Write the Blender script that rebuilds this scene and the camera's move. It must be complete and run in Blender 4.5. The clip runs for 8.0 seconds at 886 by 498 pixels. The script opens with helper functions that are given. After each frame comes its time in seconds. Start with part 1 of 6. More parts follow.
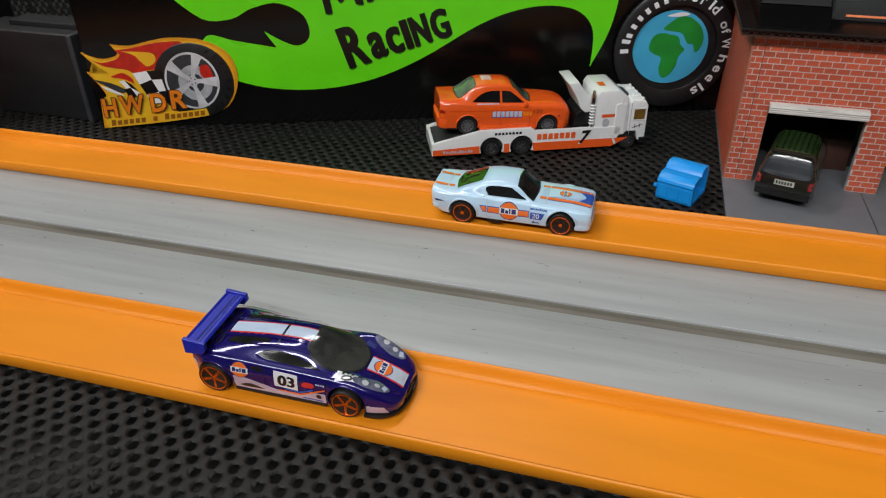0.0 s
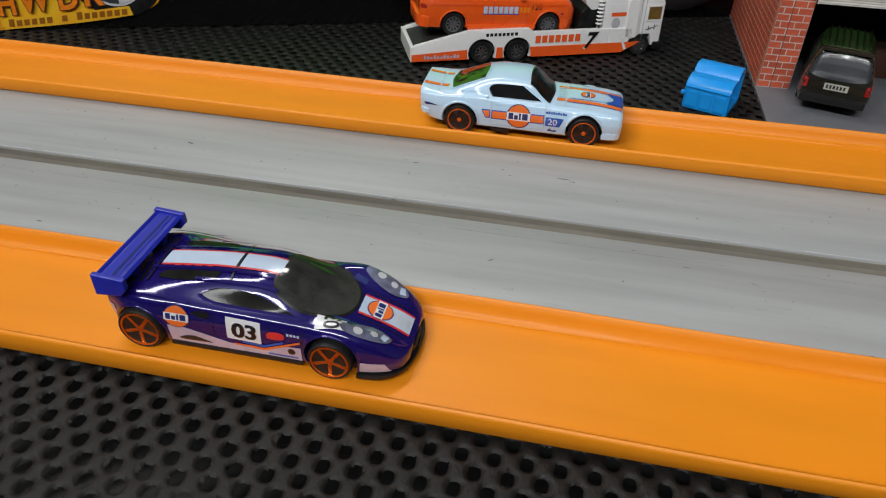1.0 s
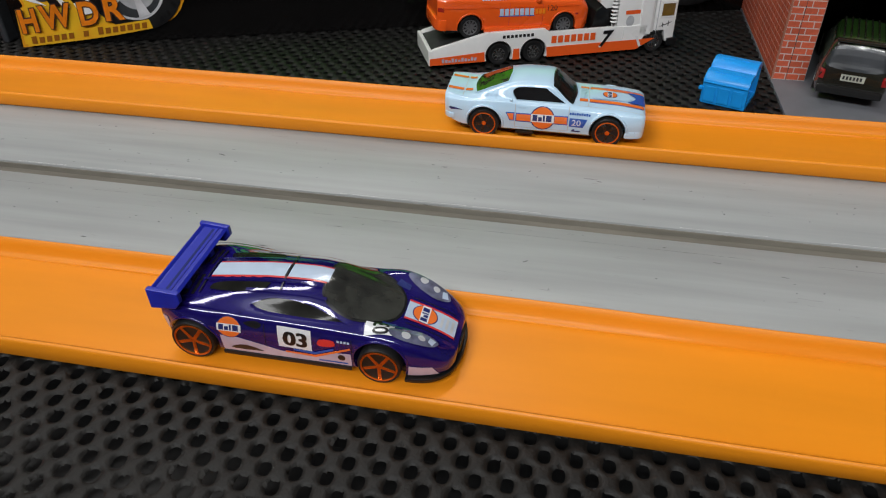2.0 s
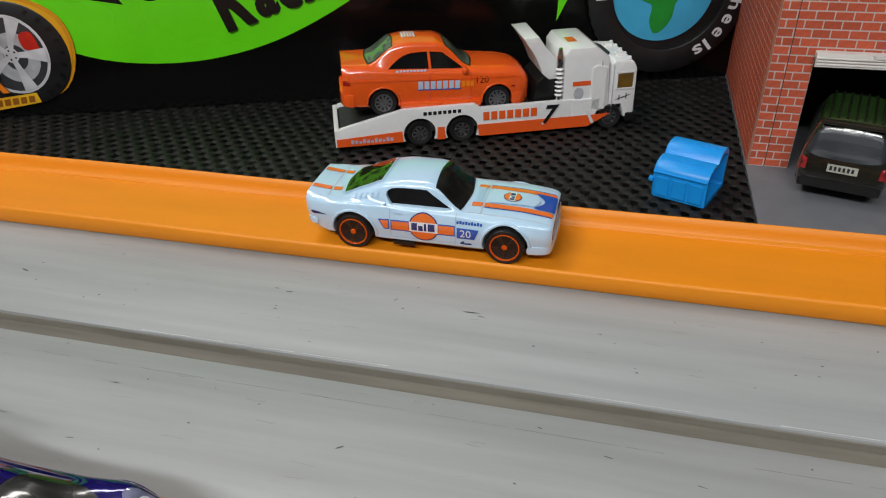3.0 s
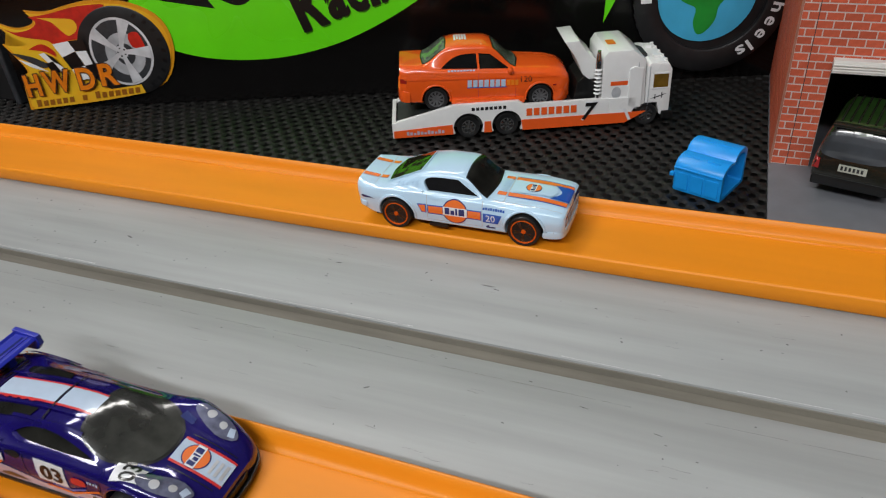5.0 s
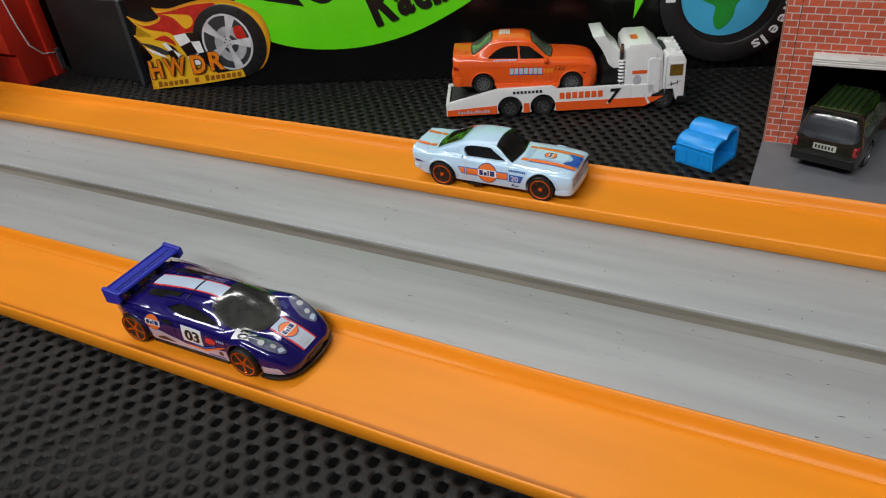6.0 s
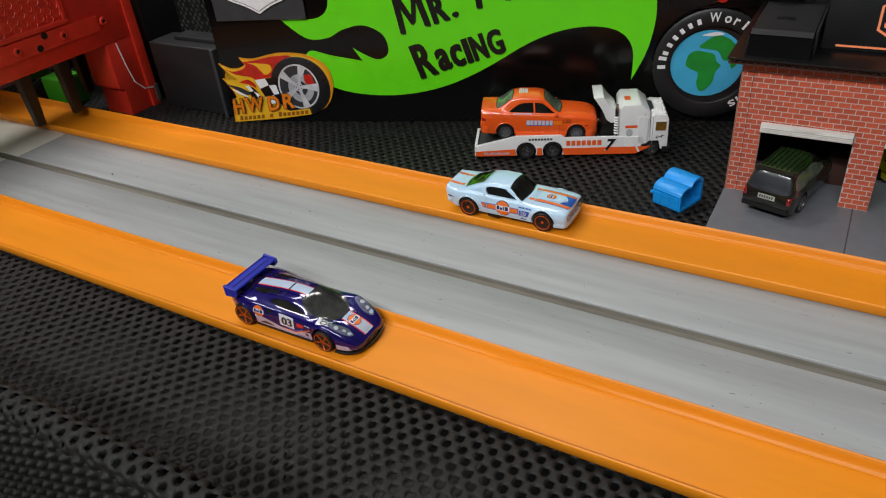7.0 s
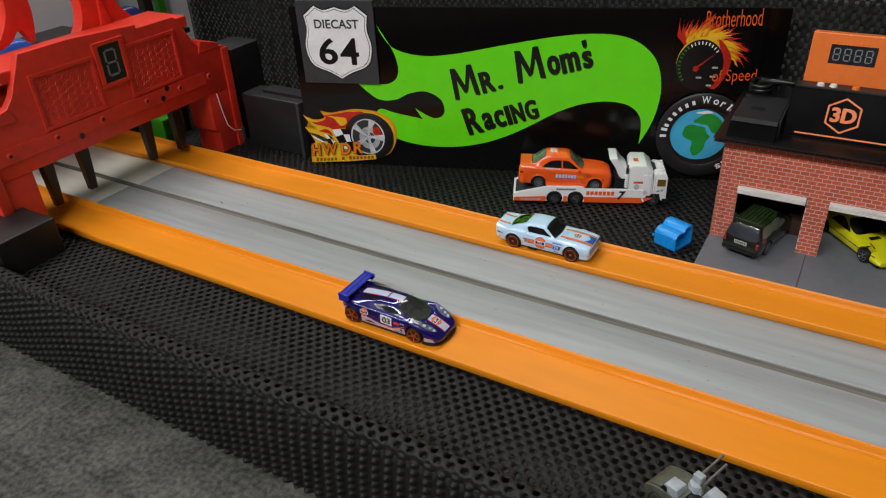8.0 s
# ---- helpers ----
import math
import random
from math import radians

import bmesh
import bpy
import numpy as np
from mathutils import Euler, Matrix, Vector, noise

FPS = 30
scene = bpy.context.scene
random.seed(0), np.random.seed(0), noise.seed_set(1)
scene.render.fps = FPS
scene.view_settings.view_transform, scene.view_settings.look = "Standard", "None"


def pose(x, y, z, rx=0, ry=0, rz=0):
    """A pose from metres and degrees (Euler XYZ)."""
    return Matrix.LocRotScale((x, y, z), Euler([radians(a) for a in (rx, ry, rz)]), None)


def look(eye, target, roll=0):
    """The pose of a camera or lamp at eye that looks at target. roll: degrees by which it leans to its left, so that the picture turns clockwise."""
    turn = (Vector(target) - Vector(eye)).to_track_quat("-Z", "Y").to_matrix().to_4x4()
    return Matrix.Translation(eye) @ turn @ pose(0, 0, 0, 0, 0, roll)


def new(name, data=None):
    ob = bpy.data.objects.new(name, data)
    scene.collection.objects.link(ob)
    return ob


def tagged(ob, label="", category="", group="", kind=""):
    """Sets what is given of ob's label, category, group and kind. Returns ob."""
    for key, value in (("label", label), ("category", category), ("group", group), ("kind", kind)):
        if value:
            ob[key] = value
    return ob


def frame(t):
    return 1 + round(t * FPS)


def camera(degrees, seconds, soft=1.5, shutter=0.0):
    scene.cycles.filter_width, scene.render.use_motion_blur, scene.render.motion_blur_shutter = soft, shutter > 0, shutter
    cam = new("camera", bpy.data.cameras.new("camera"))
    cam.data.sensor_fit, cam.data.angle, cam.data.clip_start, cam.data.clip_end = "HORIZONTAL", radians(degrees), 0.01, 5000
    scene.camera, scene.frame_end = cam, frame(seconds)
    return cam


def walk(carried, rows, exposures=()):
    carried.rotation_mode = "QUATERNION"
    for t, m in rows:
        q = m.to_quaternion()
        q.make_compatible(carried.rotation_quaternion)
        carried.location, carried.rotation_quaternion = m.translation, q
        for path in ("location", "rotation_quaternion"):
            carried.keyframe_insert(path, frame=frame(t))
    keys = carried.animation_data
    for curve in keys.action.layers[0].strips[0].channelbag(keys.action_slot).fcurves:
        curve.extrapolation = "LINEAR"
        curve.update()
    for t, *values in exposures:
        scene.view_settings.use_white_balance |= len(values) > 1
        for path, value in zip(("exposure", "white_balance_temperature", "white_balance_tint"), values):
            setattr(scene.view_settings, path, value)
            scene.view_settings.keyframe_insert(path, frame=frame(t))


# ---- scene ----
cam = camera(62.7, 8.0, soft=1.15, shutter=0.08)
PATH = [
    (0, (0.066, -0.266, 0.162), (-0.39, 1.357, -0.915), -0.4),
    (0.5, (0.074, -0.222, 0.116), (-0.572, 1.355, -0.931), -0.4),
    (1, (0.038, -0.226, 0.117), (-0.259, 1.363, -1.06), 1.8),
    (1.2, (0.027, -0.231, 0.118), (-0.223, 1.356, -1.073), 1.6),
    (2.3, (0.036, -0.229, 0.126), (-0.298, 1.35, -1.055), -0.6),
    (2.5, (0.054, -0.209, 0.13), (-0.299, 1.389, -1.019), -0.3),
    (3, (0.069, -0.161, 0.11), (-0.369, 1.464, -0.97), -1.9),
    (3.5, (0.071, -0.16, 0.109), (-0.332, 1.495, -0.939), -1.2),
    (4, (0.071, -0.16, 0.111), (-0.333, 1.509, -0.914), -1.4),
    (4.5, (0.073, -0.162, 0.11), (-0.349, 1.495, -0.928), -0.9),
    (5, (0.092, -0.182, 0.126), (-0.553, 1.352, -0.983), -4.1),
    (5.2, (0.106, -0.199, 0.134), (-0.603, 1.298, -0.988), -5.0),
    (6.3, (0.136, -0.244, 0.161), (-0.709, 1.181, -0.959), -6.0),
    (6.5, (0.145, -0.258, 0.175), (-0.72, 1.16, -0.939), -5.8),
    (7, (0.167, -0.291, 0.203), (-0.728, 1.113, -0.903), -5.6),
    (7.5, (0.181, -0.332, 0.231), (-0.696, 1.085, -0.875), -3.8),
    (8, (0.186, -0.394, 0.267), (-0.71, 1.057, -0.777), -2.9),
]
walk(cam, [(t, look(eye, target, roll)) for t, eye, target, roll in PATH], exposures=[(0, 0.0), (8, 0.0)])

# the room's light: two ceiling panels
world = bpy.data.worlds.new("room air")
world.use_nodes = True
world.node_tree.nodes["Background"].inputs["Color"].default_value = (0.8, 0.85, 0.9, 1)
world.node_tree.nodes["Background"].inputs["Strength"].default_value = 0.1
scene.world = world


def panel_light(name, eye, target, wide, deep, watts, colour):
    data = bpy.data.lights.new(name, "AREA")
    data.shape, data.size, data.size_y, data.energy, data.color = "RECTANGLE", wide, deep, watts, colour
    ob = new(name, data)
    ob.matrix_basis = look(eye, target)
    return ob


panel_light("ceiling_lamp", (-0.7, 0.5, 1.55), (-0.1, 0.1, 0), 1.9, 0.16, 17.5, (1.0, 0.975, 0.945))
panel_light("ceiling_lamp", (-0.2, -1.55, 1.55), (-0.05, 0.05, 0), 2.2, 0.16, 42.5, (0.965, 0.975, 0.985))

# ---------------------------------------------------------------- helpers (all lengths in millimetres)
MM = 0.001
from mathutils.bvhtree import BVHTree


def place(x, y, z, rz=0, rx=0, ry=0):
    """A pose in millimetres and degrees."""
    return pose(x * MM, y * MM, z * MM, rx, ry, rz)


def mesh_of(bm, material, smooth=False):
    me = bpy.data.meshes.new("mesh")
    bmesh.ops.recalc_face_normals(bm, faces=bm.faces)
    for f in bm.faces:
        f.smooth = smooth
    bm.to_mesh(me)
    bm.free()
    me.transform(Matrix.Scale(MM, 4))
    for m in material if isinstance(material, (list, tuple)) else [material]:
        me.materials.append(m)
    return me


def sharp(me, degrees=35):
    """Smooth shading that keeps edges sharper than the angle."""
    me.shade_smooth()
    me.set_sharp_from_angle(angle=radians(degrees))
    return me


def thing(name, m, label, category, group="", kind=""):
    ob = new(name)
    ob.matrix_basis = m
    return tagged(ob, label, category, group, kind)


def part(name, bm, material, parent=None, label="", smooth=0, m=None):
    """Links a bmesh, or a ready mesh, as one object under a thing or under a part."""
    me = bm if isinstance(bm, bpy.types.Mesh) else mesh_of(bm, material)
    if smooth:
        sharp(me, smooth)
    ob = new(name, me)
    if parent:
        ob.parent = parent
    if m:
        ob.matrix_basis = m
    if label:
        tagged(ob, label)
    return ob


def box(x0, x1, y0, y1, z0, z1, bevel=0.0, bm=None, segments=2):
    own = bmesh.new()
    bmesh.ops.create_cube(own, size=1)
    for v in own.verts:
        v.co = Vector(((x0 + x1) / 2 + v.co.x * (x1 - x0), (y0 + y1) / 2 + v.co.y * (y1 - y0), (z0 + z1) / 2 + v.co.z * (z1 - z0)))
    if bevel:
        bmesh.ops.bevel(own, geom=own.edges[:], offset=bevel, segments=segments, profile=0.6, affect="EDGES")
    return joined(bm, own)


def joined(bm, own):
    if bm is None:
        return own
    tmp = bpy.data.meshes.new("tmp")
    own.to_mesh(tmp)
    own.free()
    bm.from_mesh(tmp)
    bpy.data.meshes.remove(tmp)
    return bm


def prism(points, a0, a1, axis="y", bevel=0.0, bm=None):
    """A flat outline pushed along an axis: y: points are (x, z); x: (y, z); z: (x, y)."""
    own = bmesh.new()
    put = {"y": lambda p, a: (p[0], a, p[1]), "x": lambda p, a: (a, p[0], p[1]), "z": lambda p, a: (p[0], p[1], a)}[axis]
    lo, hi = [own.verts.new(put(p, a0)) for p in points], [own.verts.new(put(p, a1)) for p in points]
    own.faces.new(lo), own.faces.new(hi[::-1])
    for i in range(len(points)):
        own.faces.new((lo[i], lo[i - 1], hi[i - 1], hi[i]))
    bmesh.ops.recalc_face_normals(own, faces=own.faces)
    if bevel:
        bmesh.ops.bevel(own, geom=own.edges[:], offset=bevel, segments=2, profile=0.6, affect="EDGES")
    bmesh.ops.triangulate(own, faces=[f for f in own.faces if len(f.verts) > 4])
    return joined(bm, own)


def lathe(profile, segments=32, axis="y", bm=None, at=(0, 0, 0)):
    """Turns a profile of (radius, along) round an axis."""
    own, rings = bmesh.new(), []
    for r, a in profile:
        ring = []
        for k in range(segments):
            c, s = r * math.cos(2 * math.pi * k / segments), r * math.sin(2 * math.pi * k / segments)
            p = (c, a, s) if axis == "y" else ((c, s, a) if axis == "z" else (a, c, s))
            ring.append(own.verts.new(Vector(p) + Vector(at)))
        rings.append(ring)
    for A, B in zip(rings, rings[1:]):
        for k in range(segments):
            own.faces.new((A[k - 1], A[k], B[k], B[k - 1]))
    own.faces.new(rings[0]), own.faces.new(rings[-1])
    return joined(bm, own)


def tube(points, radius, bm=None, segments=8):
    """A round rod along a line of points."""
    own, rings = bmesh.new(), []
    pts = [Vector(p) for p in points]
    for i, p in enumerate(pts):
        d = (pts[min(i + 1, len(pts) - 1)] - pts[max(i - 1, 0)]).normalized()
        side = d.cross(Vector((0.13, 0.31, 1))).normalized()
        up = side.cross(d)
        r = radius[i] if isinstance(radius, (list, tuple)) else radius
        rings.append([own.verts.new(p + r * (math.cos(a) * side + math.sin(a) * up)) for a in np.arange(segments) * 2 * math.pi / segments])
    for A, B in zip(rings, rings[1:]):
        for k in range(segments):
            own.faces.new((A[k - 1], A[k], B[k], B[k - 1]))
    own.faces.new(rings[0]), own.faces.new(rings[-1])
    return joined(bm, own)


def curve(points, steps=6, closed=True):
    """A smooth line (Catmull-Rom) through a few points; a point given with a third value 1 is a sharp corner."""
    n, out = len(points), []
    for i in range(n if closed else n - 1):
        p = [points[(i + k) % n] if closed else points[min(max(i + k, 0), n - 1)] for k in (-1, 0, 1, 2)]
        c = [Vector(q[:2]) for q in p]
        m1 = Vector((0, 0)) if len(p[1]) > 2 else (c[2] - c[0]) / 2
        m2 = Vector((0, 0)) if len(p[2]) > 2 else (c[3] - c[1]) / 2
        for s in range(steps):
            t = s / steps
            h = (2 * t**3 - 3 * t**2 + 1) * c[1] + (t**3 - 2 * t**2 + t) * m1 + (3 * t**2 - 2 * t**3) * c[2] + (t**3 - t**2) * m2
            out.append((h.x, h.y))
    return out if closed else out + [tuple(points[-1][:2])]


def circle(cx, cy, r, n=32, ry=None, a0=0, a1=360):
    k = n if a1 - a0 == 360 else n + 1
    return [(cx + r * math.cos(radians(a0 + (a1 - a0) * i / n)), cy + (ry or r) * math.sin(radians(a0 + (a1 - a0) * i / n))) for i in range(k)]


def flat(outlines, fine=0):
    """Flat faces in (x, y) from outlines, cut finer where asked so that they can follow a curved body."""
    bm = bmesh.new()
    for pts in outlines:
        bm.faces.new([bm.verts.new((p[0], p[1], 0)) for p in pts])
    bmesh.ops.triangulate(bm, faces=bm.faces[:])
    if fine:
        for _ in range(5):
            long = [e for e in bm.edges if e.calc_length() > fine]
            if not long:
                break
            bmesh.ops.subdivide_edges(bm, edges=long, cuts=1)
            bmesh.ops.triangulate(bm, faces=[f for f in bm.faces if len(f.verts) > 3])
    return bm


def letters(text, height, width=None, shear=0.0, fine=0, spacing=1.0, bold=0.0):
    """A word as flat faces in (x, y), its lower left at the origin."""
    cu = bpy.data.curves.new("word", "FONT")
    cu.body, cu.size, cu.shear, cu.resolution_u, cu.space_character, cu.offset = text, 1, shear, 3, spacing, bold
    ob = bpy.data.objects.new("word", cu)
    scene.collection.objects.link(ob)
    me = bpy.data.meshes.new_from_object(ob.evaluated_get(bpy.context.evaluated_depsgraph_get()))
    bpy.data.objects.remove(ob)
    bm = bmesh.new()
    bm.from_mesh(me)
    bpy.data.meshes.remove(me)
    xs, ys = [v.co.x for v in bm.verts], [v.co.y for v in bm.verts]
    sy = height / (max(ys) - min(ys))
    sx = width / (max(xs) - min(xs)) if width else sy
    for v in bm.verts:
        v.co = Vector(((v.co.x - min(xs)) * sx, (v.co.y - min(ys)) * sy, 0))
    bmesh.ops.triangulate(bm, faces=bm.faces[:])
    if fine:
        for _ in range(3):
            long = [e for e in bm.edges if e.calc_length() > fine]
            if long:
                bmesh.ops.subdivide_edges(bm, edges=long, cuts=1)
                bmesh.ops.triangulate(bm, faces=[f for f in bm.faces if len(f.verts) > 3])
    return bm


def moved(bm, m):
    bmesh.ops.transform(bm, matrix=m, verts=bm.verts)
    return bm


def shift(x, y, z=0, turn=0):
    return Matrix.Translation((x, y, z)) @ Matrix.Rotation(radians(turn), 4, "Z")


def frame_to(axis, off=0.0):
    """Stands a flat shape up: side faces -y (x along x), far faces +y, front faces +x (x along y), top stays."""
    return {"side": Matrix(((1, 0, 0, 0), (0, 0, -1, off), (0, 1, 0, 0), (0, 0, 0, 1))),
            "far": Matrix(((-1, 0, 0, 0), (0, 0, 1, off), (0, 1, 0, 0), (0, 0, 0, 1))),
            "front": Matrix(((0, 0, 1, off), (1, 0, 0, 0), (0, 1, 0, 0), (0, 0, 0, 1))),
            "top": Matrix(((1, 0, 0, 0), (0, 1, 0, 0), (0, 0, 1, off), (0, 0, 0, 1)))}[axis]


def project(bm, tree, axis, lift=0.1):
    """Lays a flat shape on a body, like a decal, along the axis that it faces."""
    way = {"side": Vector((0, 1, 0)), "far": Vector((0, -1, 0)), "front": Vector((-1, 0, 0)), "top": Vector((0, 0, -1))}[axis]
    moved(bm, frame_to(axis))
    lost = []
    for v in bm.verts:
        hit, normal, _, _ = tree.ray_cast(v.co - way * 400, way)
        if hit is None:
            lost.append(v)
        else:
            v.co = hit - way * lift * 0.6 + normal * lift * 0.6 * (1 if normal.dot(way) < 0 else -1)
    bmesh.ops.delete(bm, geom=lost, context="VERTS")
    return bm


def cut(bm, cutter):
    """The body less the cutter."""
    obs = []
    for b in (bm, cutter):
        bmesh.ops.recalc_face_normals(b, faces=b.faces)
        me = bpy.data.meshes.new("tmp")
        b.to_mesh(me)
        b.free()
        ob = bpy.data.objects.new("tmp", me)
        scene.collection.objects.link(ob)
        obs.append(ob)
    mod = obs[0].modifiers.new("cut", "BOOLEAN")
    mod.operation, mod.solver, mod.object = "DIFFERENCE", "EXACT", obs[1]
    me = bpy.data.meshes.new_from_object(obs[0].evaluated_get(bpy.context.evaluated_depsgraph_get()))
    out = bmesh.new()
    out.from_mesh(me)
    for ob in obs:
        bpy.data.objects.remove(ob)
    return out


# ---------------------------------------------------------------- materials
def material(name, colour, rough=0.5, metal=0.0, vary=0.12, scale=300, bump=0.0, bump_scale=900, coat=0.0, sheen=None, second=None, stretch=(1, 1, 1), glow=0.0, ior=1.5, rand=0.0, grain=0.5):
    """A surface with cloudy colour at two sizes, gloss that varies, and fine relief."""
    m = bpy.data.materials.new(name)
    m.use_nodes = True
    nt = m.node_tree
    n, link = nt.nodes, nt.links.new
    p = n["Principled BSDF"]
    co, mp = n.new("ShaderNodeTexCoord"), n.new("ShaderNodeMapping")
    mp.inputs["Scale"].default_value = stretch
    link(co.outputs["Object"], mp.inputs["Vector"])
    big, small = n.new("ShaderNodeTexNoise"), n.new("ShaderNodeTexNoise")
    big.inputs["Scale"].default_value, small.inputs["Scale"].default_value = scale * 0.16, scale
    big.inputs["Detail"].default_value, small.inputs["Detail"].default_value = 3, 5
    mix = n.new("ShaderNodeMath")
    mix.operation = "MULTIPLY_ADD"
    mix.inputs[1].default_value = grain
    half = n.new("ShaderNodeMath")
    half.operation = "MULTIPLY"
    half.inputs[1].default_value = 1 - grain
    for t in (big, small):
        link(mp.outputs["Vector"], t.inputs["Vector"])
    link(big.outputs["Fac"], half.inputs[0])
    link(small.outputs["Fac"], mix.inputs[0])
    link(half.outputs[0], mix.inputs[2])
    ramp = n.new("ShaderNodeValToRGB")
    a = np.array(colour)
    b = np.array(second) if second else a * (1 - vary)
    hi = a if second else np.minimum(a * (1 + vary * 0.6), 1)
    ramp.color_ramp.elements[0].position, ramp.color_ramp.elements[1].position = 0.36, 0.64
    ramp.color_ramp.elements[0].color, ramp.color_ramp.elements[1].color = (*b, 1), (*hi, 1)
    link(mix.outputs[0], ramp.inputs["Fac"])
    colour_out = ramp.outputs["Color"]
    if rand:
        info, hsv = n.new("ShaderNodeObjectInfo"), n.new("ShaderNodeHueSaturation")
        rng = n.new("ShaderNodeMapRange")
        rng.inputs["To Min"].default_value, rng.inputs["To Max"].default_value = 1 - rand, 1 + rand
        link(info.outputs["Random"], rng.inputs["Value"])
        link(rng.outputs["Result"], hsv.inputs["Value"])
        link(colour_out, hsv.inputs["Color"])
        colour_out = hsv.outputs["Color"]
    link(colour_out, p.inputs["Base Color"])
    rr = n.new("ShaderNodeMapRange")
    rr.inputs["To Min"].default_value, rr.inputs["To Max"].default_value = max(rough * 0.8, 0.02), min(rough * 1.25, 1)
    link(big.outputs["Fac"], rr.inputs["Value"])
    link(rr.outputs["Result"], p.inputs["Roughness"])
    p.inputs["Metallic"].default_value, p.inputs["Coat Weight"].default_value, p.inputs["IOR"].default_value = metal, coat, ior
    p.inputs["Coat Roughness"].default_value = 0.06
    if bump:
        bt, bn = n.new("ShaderNodeTexNoise"), n.new("ShaderNodeBump")
        bt.inputs["Scale"].default_value, bt.inputs["Detail"].default_value = bump_scale, 4
        bn.inputs["Strength"].default_value, bn.inputs["Distance"].default_value = bump, 0.0004
        link(mp.outputs["Vector"], bt.inputs["Vector"])
        link(bt.outputs["Fac"], bn.inputs["Height"])
        link(bn.outputs["Normal"], p.inputs["Normal"])
    if glow:
        link(ramp.outputs["Color"], p.inputs["Emission Color"])
        p.inputs["Emission Strength"].default_value = glow
    return m


ORANGE_TRACK = material("orange track plastic", (0.77, 0.252, 0.009), 0.42, ior=1.38, vary=0.08, scale=120, bump=0.05, bump_scale=500, stretch=(0.15, 1, 1))
GREY_BOARD = material("grey painted board", (0.365, 0.38, 0.38), 0.45, second=(0.265, 0.276, 0.274), scale=160, bump=0.12, bump_scale=420, stretch=(0.07, 1, 1))
CREAM_BOARD = material("cream board", (0.66, 0.64, 0.56), 0.4, vary=0.12, scale=120, bump=0.08, stretch=(0.1, 1, 1))
GROOVE = material("bare groove", (0.165, 0.152, 0.124), 0.75, vary=0.35, scale=300, stretch=(0.1, 1, 1))
SPECK = material("dark scuff", (0.10, 0.10, 0.10), 0.8)
SPECK_PALE = material("pale scuff", (0.22, 0.22, 0.21), 0.6)
RUBBER = material("black grip mat", (0.0088, 0.0081, 0.0072), 0.58, vary=0.5, scale=700, bump=0.4, bump_scale=1600, ior=1.38)
CARPET = material("grey carpet", (0.105, 0.103, 0.086), 0.95, second=(0.014, 0.0145, 0.013), grain=0.62, scale=330, bump=1.0, bump_scale=900)
BLACK_WOOD = material("black painted wood", (0.012, 0.012, 0.0125), 0.5, vary=0.4, scale=90, bump=0.4, bump_scale=160, stretch=(0.2, 1, 1))
BANNER_BLACK = material("black vinyl banner", (0.004, 0.0035, 0.0035), 0.16, vary=0.3, scale=40, ior=1.36)
GREEN = material("lime green print", (0.14, 0.78, 0.009), 0.28, vary=0.06, scale=60)
GREEN_SHADE = material("dark green print", (0.035, 0.21, 0.004), 0.28, vary=0.15, scale=200)
INK = material("black print", (0.006, 0.006, 0.007), 0.3)
SIGN_GREY = material("charcoal print", (0.035, 0.038, 0.043), 0.45, vary=0.25, scale=900)
WHITE_PRINT = material("white print", (0.83, 0.84, 0.85), 0.35, vary=0.08)
SILVER_PRINT = material("silver print", (0.42, 0.43, 0.45), 0.35, vary=0.3, scale=200)
TYRE_PRINT = material("printed tyre", (0.014, 0.014, 0.015), 0.4, vary=0.4, scale=180)
SEA = material("printed sea blue", (0.06, 0.42, 0.68), 0.3, vary=0.12, scale=90)
LAND = material("printed land green", (0.015, 0.27, 0.035), 0.3, vary=0.2, scale=150)
FIRE_RED = material("printed red", (0.55, 0.02, 0.012), 0.3, vary=0.3, scale=300)
FIRE_ORANGE = material("printed orange", (0.85, 0.22, 0.01), 0.3, vary=0.25, scale=300)
FIRE_YELLOW = material("printed yellow", (0.85, 0.50, 0.02), 0.3, vary=0.2, scale=300)
PURPLE = material("deep blue-violet car paint", (0.011, 0.006, 0.125), 0.12, metal=0.2, vary=0.15, scale=900, coat=1.0)
WING_BLUE = material("blue wing plastic", (0.012, 0.022, 0.36), 0.35, vary=0.12, scale=400)
PALE_BLUE = material("pale blue car paint", (0.50, 0.70, 0.87), 0.16, vary=0.03, scale=100, coat=0.9)
SMOKE = material("smoked window plastic", (0.045, 0.047, 0.041), 0.16, second=(0.010, 0.010, 0.010), scale=230, coat=0.7)
SMOKE_DARK = material("dark smoked window plastic", (0.016, 0.016, 0.014), 0.10, vary=0.8, scale=160, ior=1.2)
GLOSS_BLACK = material("glossy black wheel", (0.012, 0.012, 0.013), 0.18, vary=0.2, coat=0.8)
DARK_GLASS = material("black window plastic", (0.006, 0.006, 0.007), 0.08, coat=1.0, vary=0.3)
GREEN_GLASS = material("green tinted window plastic", (0.012, 0.028, 0.009), 0.1, second=(0.03, 0.022, 0.012), scale=60, coat=1.0)
GREY_GLASS = material("clear grey window plastic", (0.16, 0.20, 0.15), 0.1, vary=0.45, scale=120, coat=1.0)
LIGHT_GLASS = material("clear headlight plastic", (0.15, 0.16, 0.24), 0.08, vary=0.5, scale=500, coat=1.0)
TYRE = material("black tyre plastic", (0.008, 0.008, 0.0085), 0.5, vary=0.2)
BLACK = material("black plastic", (0.007, 0.007, 0.007), 0.32, vary=0.25, bump=0.1)
